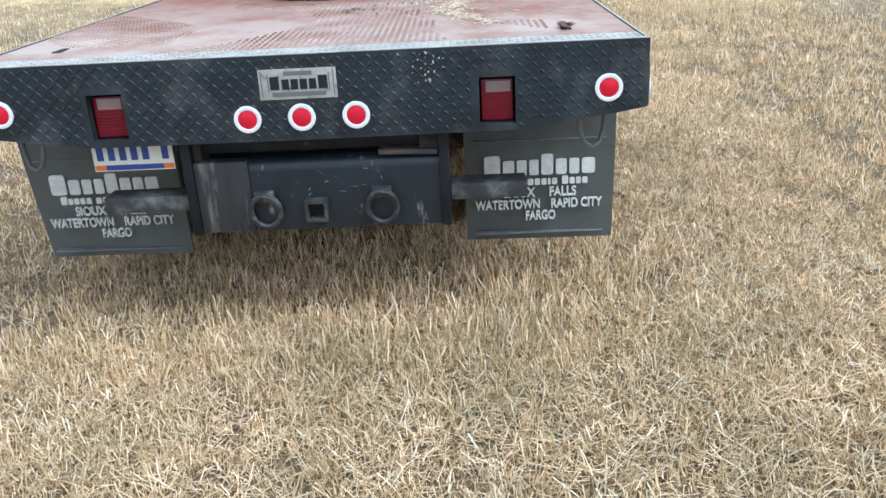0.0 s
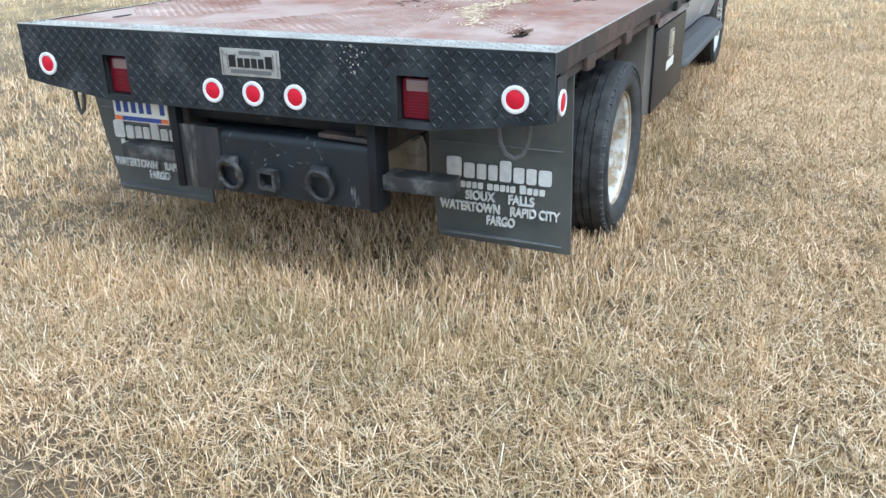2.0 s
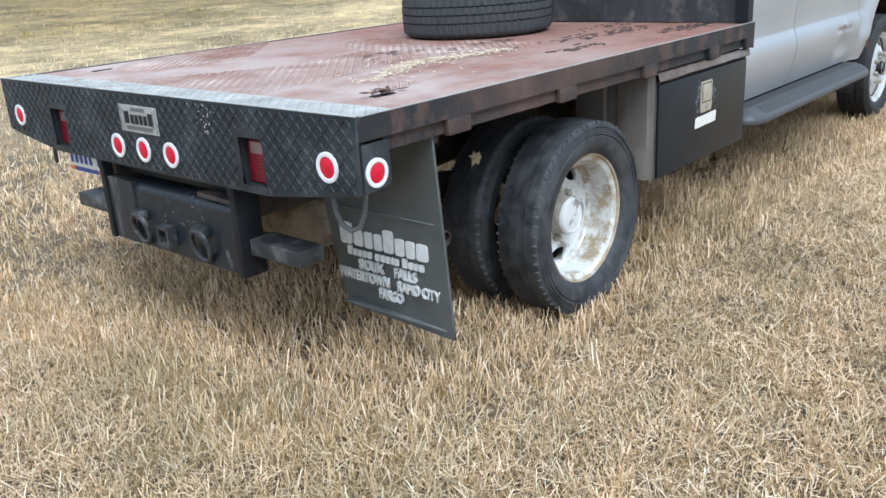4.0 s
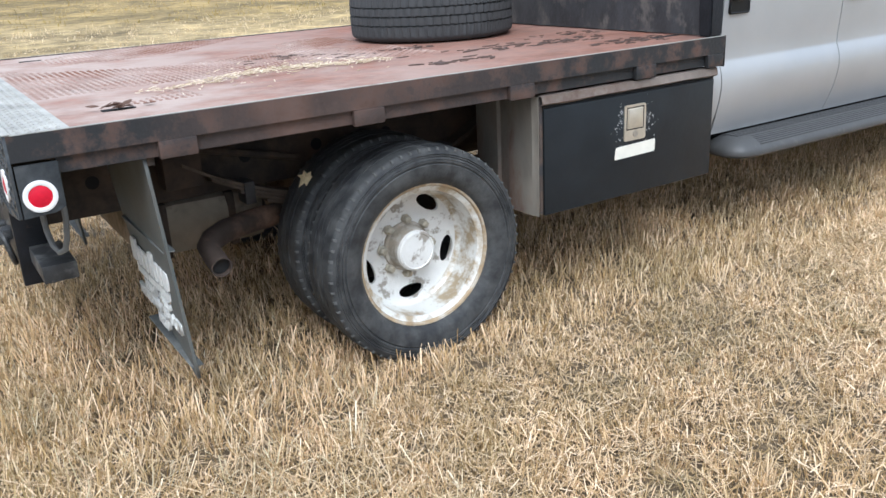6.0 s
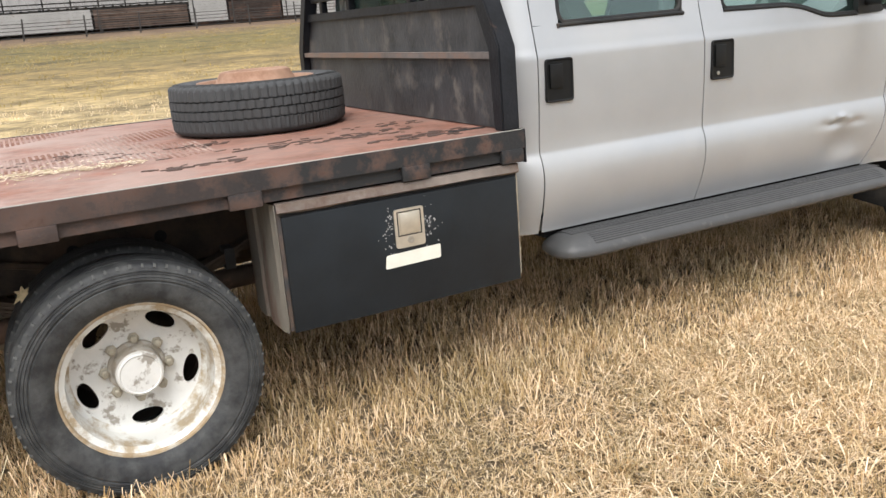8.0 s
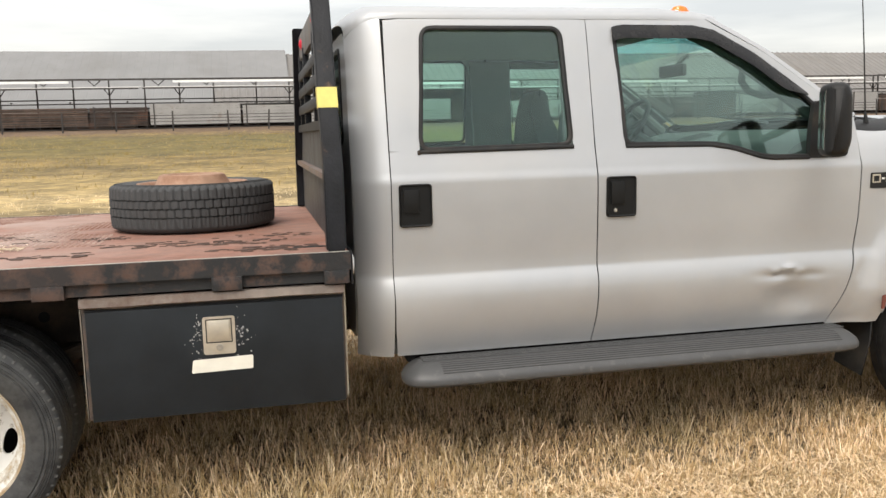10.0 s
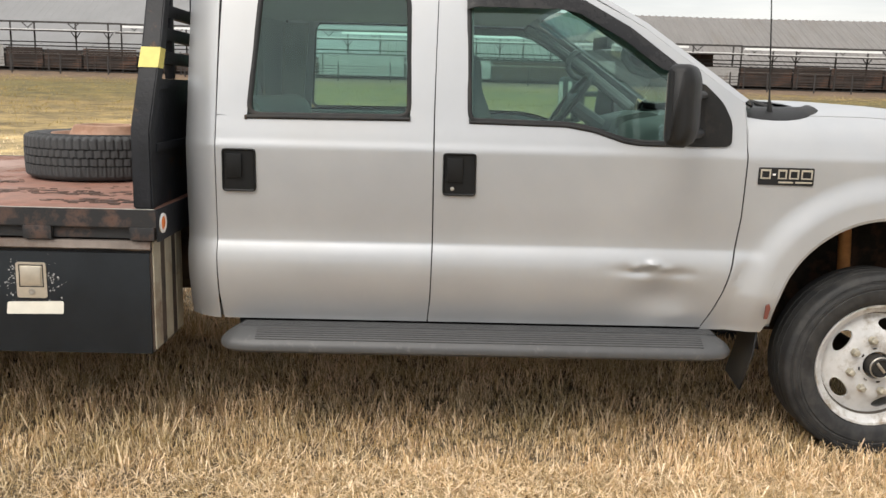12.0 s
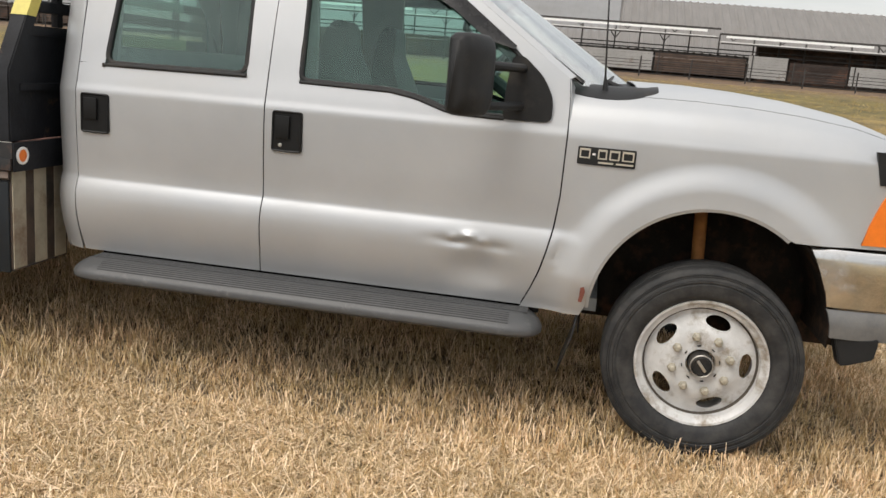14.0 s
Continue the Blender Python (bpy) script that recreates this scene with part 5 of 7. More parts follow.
def handle(s, y, z, parent, key):
    x = side_x(y, z)
    w, h = 0.068, 0.087
    bm = bmesh.new()
    loop = round_path([(y - w, z - h), (y + w, z - h), (y + w, z + h), (y - w, z + h)], 0.016, 4)
    inn = offset_loop(loop, -0.006)
    deep = offset_loop(loop, -0.0095)
    rows = [[(s * (x + d), a, b) for a, b in q] for q, d in ((loop, -0.006), (loop, 0.008), (offset_loop(loop, -0.004), 0.011), (inn, 0.010), (deep, 0.0050))]
    vr = sheet(bm, rows, closed=True)
    bm.faces.new(vr[-1])
    hd = part("door_handle", bm, HANDLE_BLACK, parent, "black plastic door handle")
    part("handle_paddle", boxed(*sorted((s * (x + 0.0055), s * (x + 0.0165))), y - 0.050, y + 0.012, z - 0.030, z + 0.066, 0.003), HANDLE_BLACK, hd)
    if key:
        bm = bmesh.new()
        lathe(bm, [(0.008, 0), (0.008, s * 0.003), (0.0005, s * 0.004)], 14, (s * (x + 0.006), y - 0.028, z - 0.058))
        part("key_lock", bm, STEEL, hd)


for s in (1, -1):
    # rear corner of the cab
    bm = skin(s, lambda z: 2.795, lambda z: 2.9355, lambda y: 0.546, lambda y: 1.939 - roof_drop(y), 14, 110)
    part("cab_corner", bm, SILVER, truck, "silver rear corner of the cab", thick=0.004)
    # rear door
    bm = skin(s, lambda z: float(np.interp(z, [0.56, 0.66, 0.85, 1.4], [2.950, 2.942, 2.939, 2.940])), lambda z: float(np.interp(z, [0.56, 0.66, 0.9, 1.4], [3.808, 3.817, 3.8215, 3.8185])),
              lambda y: 0.549, lambda y: 1.398 + 0.006 * (y - 3.06) / 0.66, columns(REAR_OUT, REAR_IN, 0.02), 110)
    upper_ring(bm, s, REAR_OUT, REAR_IN)
    door = part("rear_door", bm, SILVER, truck, "silver rear crew door", thick=0.004)
    window(s, REAR_WIN, door)
    handle(s, 3.034, 1.181, door, False)
    bm = bmesh.new()
    tube(bm, [(s * (side_x(y, 1.394) + 0.003), y, 1.394 + 0.009 * (y - 3.05)) for y in np.linspace(3.062, 3.724, 12)], 0.0085, 8)
    part("belt_strip", bm, PLASTIC, door, "black rubber belt strip")
    bm = boxed(*sorted((s * 0.946, s * 0.957)), 3.053, 3.066, 1.383, 1.402, 0.004)
    part("strip_end", bm, UNDER, door, "rusty end of the belt strip")
    # front door
    bm = skin(s, lambda z: float(np.interp(z, [0.56, 0.66, 0.9, 1.4], [3.813, 3.822, 3.827, 3.824])), lambda z: float(np.interp(z, [0.56, 0.63, 0.71, 0.80, 0.897, 1.03, 1.28, 1.33], [4.982, 5.014, 5.043, 5.066, 5.085, 5.098, 5.101, 5.100])),
              lambda y: 0.549, belt_front, columns(FRONT_OUT, FRONT_IN, 0.0115), 100, dent if s > 0 else None)
    upper_ring(bm, s, FRONT_OUT, FRONT_IN)
    door = part("front_door", bm, SILVER, truck, "silver front door with a creased dent low down" if s > 0 else "silver front door", thick=0.004)
    window(s, FRONT_WIN, door)
    handle(s, 3.928, 1.183, door, True)
    bm = bmesh.new()
    tube(bm, [(s * (side_x(y, belt_front(y) - 0.004) + 0.002), y, belt_front(y) - 0.003) for y in np.linspace(3.962, 4.84, 40)], 0.0075, 8)
    part("belt_strip", bm, PLASTIC, door, "black rubber belt strip")
    # rain visor over the front window
    run = lerp_path([(3.944, 1.905), (3.985, 1.917), (4.33, 1.915), (4.43, 1.895), (4.62, 1.790), (4.86, 1.612)], 40)
    rows = []
    for k, (y, z) in enumerate(run):
        g = min(1.0, max(0.0, (y - 4.25) / 0.22))
        n = (-0.45 * g, -1.0 + 0.1 * g)
        w = 0.060 * min(1, (len(run) - 1 - k) / 6 + 0.25)
        rows.append([(s * (side_x(y + n[0] * w * f, z + n[1] * w * f) + 0.008 + 0.018 * math.sin(1.5 * f)), y + n[0] * w * f, z + n[1] * w * f) for f in (0, 0.4, 0.8, 1.0)])
    bm = bmesh.new()
    sheet(bm, rows)
    part("rain_visor", bm, SMOKED, door, "smoked black rain visor", thick=0.003)
    # inner door trim
    bm = bmesh.new()
    for y0, y1, z1 in ((2.95, 3.80, 1.385), (3.84, 5.05, 1.31)):
        box(bm, *sorted((s * 0.86, s * 0.905)), y0, y1, 0.62, z1, 0.02)
    part("door_trim", bm, TRIM_CLOTH, truck)
    for p in (((3.745, 1.38), (3.985, 1.38), (3.975, 1.895), (3.715, 1.895)), ((2.90, 1.38), (3.03, 1.38), (3.07, 1.895), (2.915, 1.895))):
        part("pillar_trim", prism(bmesh.new(), p, *sorted((s * 0.775, s * 0.80)), "x"), TRIM_CLOTH, truck)
    # sill under the doors and running board
    part("rocker", boxed(*sorted((s * 0.74, s * 0.87)), 3.00, 5.06, 0.50, 0.560, 0.01), DARK_HOLE, truck)
    loop = [(2.985, 0.85), (5.06, 0.85), (5.085, 0.95), (5.09, 1.02), (5.05, 1.085), (4.96, 1.110), (3.08, 1.110), (2.99, 1.085), (2.950, 1.02), (2.955, 0.95)]
    loop = round_path(loop, 0.05, 4)
    bm = bmesh.new()
    rows = []
    for d, z in ((-0.055, 0.446), (-0.014, 0.449), (-0.002, 0.460), (0.0, 0.476), (-0.007, 0.490), (-0.022, 0.505), (-0.042, 0.519), (-0.064, 0.530), (-0.085, 0.5365), (-0.095, 0.537)):
        rows.append([(s * x, y, z) for y, x in offset_loop(loop, d)])
    vr = sheet(bm, rows, closed=True)
    bm.faces.new(vr[-1])
    bm.faces.new(vr[0])
    board = part("running_board", bm, BOARD_GREY, truck, "weathered grey running board with a ribbed tread")
    for k in range(5):
        part("tread_rib", boxed(*sorted((s * (0.935 + 0.0165 * k), s * (0.943 + 0.0165 * k))), 3.04, 5.02, 0.5365, 0.5415, 0.0012), BOARD_GREY, board)
    for x, z in ((1.033, 0.5330), (1.046, 0.5290), (1.0575, 0.5240), (1.068, 0.5180), (1.078, 0.5118), (1.088, 0.5045)):
        bm = bmesh.new()
        tube(bm, [(s * x, y, z) for y in (3.11, 3.60, 4.10, 4.60, 4.95)], 0.0028, 6)
        part("tread_groove", bm, GROOVE, board, "dark line along a tread groove")
    # seals in the door gaps
    for nm, run in (("rear", [(2.9375, z) for z in np.linspace(0.66, 1.93, 24)]), ("middle", [(3.8215 if z < 1.4 else float(np.interp(z, [1.4, 1.65, 1.938], [3.8205, 3.8235, 3.8295])), z) for z in np.linspace(0.62, 1.93, 24)]),
                    ("front", [(float(np.interp(z, [0.60, 0.63, 0.71, 0.80, 0.897, 1.03, 1.28, 1.33]
                              , [5.004, 5.018, 5.046, 5.069, 5.088, 5.101, 5.104, 5.103])), z) for z in np.linspace(0.60, 1.30, 18)])):
        bm = bmesh.new()
        tube(bm, [(s * (side_x(y, z) - 0.011), y, z) for y, z in run], 0.0075, 6)
        part("door_seal", bm, DARK_HOLE, truck, "black rubber door seal")
    bm = bmesh.new()
    for y in (3.25, 4.0, 4.8):
        box(bm, *sorted((s * 0.55, s * 0.98)), y - 0.03, y + 0.03, 0.462, 0.50)
    part("board_bracket", bm, UNDER, truck)


# -- roof, windscreen, back wall --
rows = []
for i in range(45):
    a = math.radians(180 - 180 * i / 44)
    q, up = math.copysign(abs(math.cos(a)) ** 0.55, math.cos(a)), abs(math.sin(a)) ** 0.62
    row = []
    for y in (2.795, 2.805, 2.82, 2.85, 2.90, 3.0, 3.3, 3.7, 4.0, 4.2, 4.34, 4.40, 4.43, 4.455):
        x = q * (side_x(y, 1.939 - roof_drop(y)) + 0.0012)
        z = 1.9405 + 0.070 * up + 0.035 * (1 - q * q) - roof_drop(y) - 0.030 * max(0, (y - 4.20) / 0.25) ** 2
        row.append((x, y + 0.165 * (1 - q * q) * max(0, (y - 4.0) / 0.45), z))
    rows.append(row)
bm = bmesh.new()
sheet(bm, rows)
part("roof", bm, SILVER, truck, "silver cab roof", thick=0.004)
bm = bmesh.new()
lathe(bm, [(0.042, 0.0), (0.040, 0.012), (0.028, 0.030), (0.012, 0.036), (0.0005, 0.037)], 24, (0, 0, 0))
bmesh.ops.transform(bm, matrix=Matrix.Translation((0.70, 4.335, 1.982)) @ pose(0, 0, 0, 0, -90, 0) @ Matrix.Diagonal((1, 1.1, 0.8, 1)), verts=bm.verts)
part("roof_marker", bm, AMBER, truck, "amber cab-roof marker lamp")
rows, pillar = [], {1: [], -1: []}
for j in range(17):
    v = j / 16
    half = 0.870 + (0.725 - 0.870) * v
    z = 1.478 + (1.930 - 1.478) * v
    yb, yt = 5.13, 4.44
    row = []
    for i in range(21):
        u = -1 + 2 * i / 20
        crown = (1 - u * u)
        y = (yb + 0.28 * crown) * (1 - v) + (yt + 0.15 * crown) * v
        zz = z + 0.045 * crown * v - 0.02 * crown * (1 - v)
        row.append((half * u, y, zz))
    rows.append(row)
bm = bmesh.new()
sheet(bm, rows)
ws = part("windscreen", bm, WINDSHIELD, truck, "sloping windscreen", recalc=True)
ws.visible_shadow = False
bm = bmesh.new()
sheet(bm, [[(x * 0.985, y - 0.012, z - 0.008) for x, y, z in r] for r in rows[13:]])
band = part("sun_band", bm, BLUE_BAND, ws, "blue shade band along the top of the windscreen")
band.visible_shadow = False
for s in (1, -1):
    edge = [r[-1] if s > 0 else r[0] for r in rows]
    outer = lerp_path([(5.088, 1.498), (4.91, 1.625), (4.665, 1.800), (4.40, 1.945)], 17)
    bm = bmesh.new()
    sheet(bm, [[(s * side_x(y, z), y, z), (s * (side_x(y, z) + 0.2 * 0 - 0.012), y + 0.022, z + 0.012), (e[0], e[1] + 0.012, e[2] + 0.006), e] for (y, z), e in zip(outer, edge)])
    part("windscreen_pillar", bm, SILVER, truck, thick=0.005)
    bm = bmesh.new()
    tube(bm, [(e[0] + s * 0.004, e[1] + 0.012, e[2] + 0.010) for e in edge], 0.010, 6)
    part("windscreen_seal", bm, PLASTIC, truck, "black rubber windscreen seal")
bm = bmesh.new()
back = round_path([(-0.77, 0.60), (0.77, 0.60), (0.80, 1.30), (0.70, 1.90), (-0.70, 1.90), (-0.80, 1.30)], 0.06, 4)
hole = round_path([(-0.60, 1.44), (0.60, 1.44), (0.56, 1.84), (-0.56, 1.84)], 0.05, 4)
n = 64
po = lerp_path(back + [back[0]], n + 1)[:-1]
pi_ = lerp_path(hole + [hole[0]], n + 1)[:-1]
sheet(bm, [[(x, 2.797 + (0.0 if abs(x) < 0.7 else 0.004), z) for x, z in po], [(x, 2.795, z) for x, z in pi_]], closed=True)
bk = part("cab_back", bm, SILVER, truck, "silver back wall of the cab", thick=0.006)
bm = bmesh.new()
f = bm.faces.new([bm.verts.new((x, 2.80, z)) for x, z in hole])
bmesh.ops.triangulate(bm, faces=[f])
bp = part("back_pane", bm, GLASS, bk, smooth=0)
bp.visible_shadow = False
bm = bmesh.new()
sheet(bm, [[(x, y, z) for x, z in offset_loop(hole, d)] for d, y in ((0.012, 2.793), (0.008, 2.786), (-0.012, 2.786), (-0.014, 2.80))], closed=True)
part("back_seal", bm, PLASTIC, bk)

# -- cab inside --
part("cab_floor", boxed(-0.88, 0.88, 2.84, 5.30, 0.545, 0.60), TRIM_CLOTH, truck)
part("headliner", boxed(-0.74, 0.74, 2.86, 4.36, 1.905, 1.925, 0.008), TRIM_LIGHT, truck, "pale headliner")


def seat(x, y, wide, back_z, deep=0.50, rest=0.0):
    bm = bmesh.new()
    box(bm, x - wide / 2, x + wide / 2, y, y + deep, 0.90, 1.04, 0.05)
    st = part("seat", bm, SEAT_CLOTH, truck, "grey cloth cab seat")
    bm = bmesh.new()
    if rest:
        poly = [(y - 0.02, 0.98), (y + 0.14, 0.98), (y + 0.05, 1.34), (y - 0.02, 1.53), (y - 0.02, 1.60), (y - 0.03, rest), (y - 0.10, rest - 0.005), (y - 0.135, rest - 0.10), (y - 0.12, 1.34)]
    else:
        poly = [(y - 0.02, 0.98), (y + 0.12, 0.98), (y + 0.03, back_z - 0.05), (y - 0.02, back_z), (y - 0.10, back_z), (y - 0.13, back_z - 0.06)]
    prism(bm, round_path(poly, 0.05, 4), x - wide / 2 + 0.02, x + wide / 2 - 0.02, "x")
    bmesh.ops.bevel(bm, geom=[e for e in bm.edges if abs(e.verts[0].co.x - e.verts[1].co.x) < 1e-5], offset=0.035, segments=4, affect="EDGES")
    if rest:
        for v in bm.verts:
            f = min(1.0, max(0.0, (v.co.z - 1.36) / 0.22))
            v.co.x = x + (v.co.x - x) * (1 - 0.5 * f * f)
    part("seat_back", bm, SEAT_CLOTH if rest else TRIM_CLOTH, st)


seat(0.42, 4.05, 0.52, 1.42, rest=1.68)
seat(-0.42, 4.08, 0.52, 1.42, rest=1.70)
seat(0.0, 3.05, 1.50, 1.475)
bm = bmesh.new()
prism(bm, round_path([(4.80, 1.05), (4.78, 1.30), (4.86, 1.385), (5.05, 1.42), (5.28, 1.45), (5.30, 1.0)], 0.04, 4), -0.84, 0.84, "x")
part("dashboard", bm, DASH, truck, "grey dashboard")
bm = bmesh.new()
prism(bm, round_path([(4.76, 1.30), (4.80, 1.40), (4.98, 1.44), (5.10, 1.40), (5.0, 1.25)], 0.03, 4), -0.64, -0.20, "x")
part("instrument_hood", bm, DASH, truck)
bm = bmesh.new()
m = Matrix.Translation((-0.42, 4.585, 1.470)) @ pose(0, 0, 0, 54, 0, 0)
tube(bm, [m @ Vector((0.195 * math.cos(a), 0.195 * math.sin(a), 0)) for a in np.linspace(0, 2 * math.pi, 33)], 0.016, 8, cap=False)
sw = part("steering_wheel", bm, PLASTIC, truck, "black steering wheel")
bm = bmesh.new()
for a in (0.3, math.pi - 0.3, -math.pi / 2):
    tube(bm, [m @ Vector((0.05 * math.cos(a), 0.05 * math.sin(a), -0.01)), m @ Vector((0.19 * math.cos(a), 0.19 * math.sin(a), 0))], 0.016, 6)
disc(bm, m @ Vector((0, 0, 0)), 0.075, m.to_3x3() @ Vector((0, 0, 1)), 20, 0.02)
tube(bm, [m @ Vector((0, 0, 0)), m @ Vector((0, 0.02, -0.35))], 0.04, 8)
part("wheel_hub", bm, DASH, sw)
part("inside_mirror", boxed(-0.12, 0.10, 4.66, 4.69, 1.745, 1.81, 0.012, turn=pose(0, 0, 0, 0, 0, 8)), PLASTIC, truck)
bm = bmesh.new()
tube(bm, [(0, 4.68, 1.79), (0, 4.73, 1.84), (0, 4.76, 1.86)], 0.012, 8)
part("mirror_stalk", bm, PLASTIC, truck)
for s in (1, -1):
    bm = bmesh.new()
    tube(bm, [(s * 0.79, 4.70, 1.775), (s * 0.765, 4.665, 1.765), (s * 0.755, 4.628, 1.725), (s * 0.755, 4.622, 1.675), (s * 0.76, 4.655, 1.628), (s * 0.775, 4.72, 1.605), (s * 0.80, 4.80, 1.61)], 0.017, 8)
    part("grab_handle", bm, DASH, truck, "dark windscreen-pillar grab handle")

for s in (1, -1):
    bm = bmesh.new()
    tube(bm, [(s * 0.845, 5.04, 1.44), (s * 0.835, 4.96, 1.50), (s * 0.80, 4.72, 1.675), (s * 0.762, 4.48, 1.835), (s * 0.72, 4.36, 1.895)], [0.034, 0.034, 0.032, 0.030, 0.024], 10)
    part("pillar_lining", bm, SEAT_CLOTH, truck, "grey lining of the windscreen pillar")
# -- front wings and bonnet --


def nose_drop(y):
    return float(np.interp(y, [5.1, 5.6, 5.8, 6.0, 6.2, 6.35, 6.5, 6.62, 6.70], [0, 0, -0.010, -0.030, -0.065, -0.115, -0.18, -0.27, -0.36]))


TOP = [(0.9645, 1.308), (0.954, 1.345), (0.935, 1.390), (0.905, 1.425), (0.865, 1.450), (0.815, 1.470), (0.75, 1.487), (0.66, 1.496), (0.50, 1.503), (0.25, 1.508), (0.0, 1.510)]


def top_pt(s, k, y):
    x, z = TOP[k]
    z2 = z + nose_drop(y) * (0.28 + 0.72 * (z - 1.308) / 0.20)
    if y > 6.0:
        x -= 0.20 * ((y - 6.0) / 0.75) ** 2.6 * x / 0.957
    return (s * x, y, z2)


def wing_low(y):
    if ARCH_Y - ARCH_R < y < ARCH_Y + ARCH_R:
        z = ARCH_Z + math.sqrt(max(0.0, ARCH_R ** 2 - (y - ARCH_Y) ** 2))
        return max(z, 0.54) if y < ARCH_Y else max(z, 0.95)
    return 0.54 if y < ARCH_Y else 0.95


for s in (1, -1):
    ys = sorted({round(v, 4) for v in list(5.205 + 0.0 * np.arange(1)) + [ARCH_Y - ARCH_R * math.cos(a) for a in np.linspace(0.02, math.pi - 0.6, 46)] + list(np.linspace(5.106, 5.24, 10)) + list(np.linspace(6.08, 6.62, 24))})
    cols = []
    for y in ys:
        lo = wing_low(y)
        y0 = float(np.interp(lo, [0.54, 0.63, 0.71, 0.80, 0.897, 1.03], [4.980, 5.021, 5.050, 5.073, 5.092, 5.104]))
        col = []
        hi = top_pt(1, 0, y)[2]
        for j in range(56):
            z = lo + (hi - lo) * j / 55
            seam = float(np.interp(z, [0.54, 0.63, 0.71, 0.80, 0.897, 1.03, 1.28, 1.5], [4.980, 5.021, 5.050, 5.073, 5.092, 5.104, 5.107, 5.095]))
            yy = y if y > 5.25 else 5.25 - (5.25 - y) * (5.25 - seam) / (5.25 - 5.106)
            col.append((s * side_x(yy, z), yy, z))
        for k in range(1, 5):
            p = top_pt(s, k, y)
            col.append(p)
        cols.append(col)
    bm = bmesh.new()
    sheet(bm, cols)
    # the rolled lip of the wheel opening
    lip = []
    for a in np.linspace(0.0, math.pi - 0.93, 40):
        y, z = ARCH_Y - ARCH_R * math.cos(a), ARCH_Z + ARCH_R * math.sin(a)
        y2, z2 = ARCH_Y - (ARCH_R - 0.012) * math.cos(a), ARCH_Z + (ARCH_R - 0.012) * math.sin(a)
        x = side_x(y, z)
        lip.append([(s * (x + 0.0005), y, z), (s * (x - 0.004), y2, z2), (s * (x - 0.03), y2, z2)])
    sheet(bm, lip)
    wing = part("front_wing", bm, SILVER, truck, "silver front wing with a flared wheel arch", thick=0.004)
    # wheel housing
    rows = []
    for a in np.linspace(-0.25, math.pi + 0.10, 34):
        y, z = ARCH_Y - (ARCH_R + 0.03) * math.cos(a), ARCH_Z + (ARCH_R + 0.03) * math.sin(a)
        rows.append([(s * (side_x(y, max(z, 0.6)) - 0.035), y, z), (s * 0.46, y, z)])
    bm = bmesh.new()
    sheet(bm, rows)
    part("wheel_housing", bm, HOUSING, truck, thick=0.006)
    part("inner_wing", boxed(*sorted((s * 0.46, s * 0.48)), 5.15, 6.45, 0.42, 1.30), HOUSING, truck)
    # model badge: characters as plain blocks
    bz = 1.207
    bm = bmesh.new()
    prism(bm, round_path([(5.152, bz - 0.035), (5.382, bz - 0.037), (5.382, bz + 0.036), (5.152, bz + 0.036)], 0.006, 2), *sorted((s * 0.972, s * 0.9815)), "x")
    bd = part("model_badge", bm, PLASTIC, truck, "black badge with chrome blocks")
    for a, b in ((5.160, 5.202), (5.232, 5.268), (5.278, 5.318), (5.328, 5.374)):
        lo_, hi_ = bz - 0.010, bz + 0.029
        bm = bmesh.new()
        for c in ((a, b, hi_ - 0.008, hi_), (a, a + 0.0055, lo_, hi_ - 0.0081), (b - 0.0055, b, lo_, hi_ - 0.0081), (a + 0.0056, b - 0.0056, lo_, lo_ + 0.005)):
            box(bm, *sorted((s * 0.9812, s * 0.9845)), *c)
        part("badge_block", bm, LATCH, bd)
    part("badge_dash", boxed(*sorted((s * 0.9812, s * 0.9845)), 5.210, 5.222, bz + 0.004, bz + 0.012), WHITE_RING, bd)
    part("badge_bar", boxed(*sorted((s * 0.9812, s * 0.9830)), 5.236, 5.296, bz - 0.027, bz - 0.020), LATCH, bd)
    part("badge_bar", boxed(*sorted((s * 0.9812, s * 0.9830)), 5.306, 5.374, bz - 0.027, bz - 0.020), LATCH, bd)
    # torn rust patch at the back of the arch, and the front mud flap
    bm = bmesh.new()
    prism(bm, [(5.222, 0.61), (5.236, 0.61), (5.246, 0.655), (5.240, 0.675), (5.226, 0.668)], *sorted((s * 1.000, s * 1.0065)), "x")
    part("rust_spot", bm, material("red_rust" + ("_b" if s < 0 else ""), (0.15, 0.045, 0.03), 0.85), wing)
    bm = bmesh.new()
    sheet(bm, [[(s * 0.74, 5.235, 0.60), (s * 0.93, 5.235, 0.60)], [(s * 0.74, 5.215, 0.44), (s * 0.95, 5.212, 0.44)], [(s * 0.75, 5.175, 0.30), (s * 0.96, 5.165, 0.28)]])
    part("front_mud_flap", bm, PLASTIC, truck, "short black front mud flap", thick=0.007)
ys = [5.36, 5.40, 5.5, 5.6, 5.7, 5.8, 5.9, 6.0, 6.1, 6.2, 6.3, 6.4, 6.48, 6.56, 6.62, 6.66]
bm = bmesh.new()
idx = list(range(4, 11))
rows = []
for y in ys:
    left = [top_pt(-1, k, y) for k in idx]
    right = [top_pt(1, k, y) for k in reversed(idx[:-1])]
    rows.append(left + right)
rows = [[(x, y - 0.02 * (1 - (x / 0.87) ** 2) * (1 if i == 0 else 0), z + 0.002) for x, y, z in r] for i, r in enumerate(rows)]
sheet(bm, rows)
part("bonnet", bm, SILVER, truck, "silver bonnet", thick=0.004)
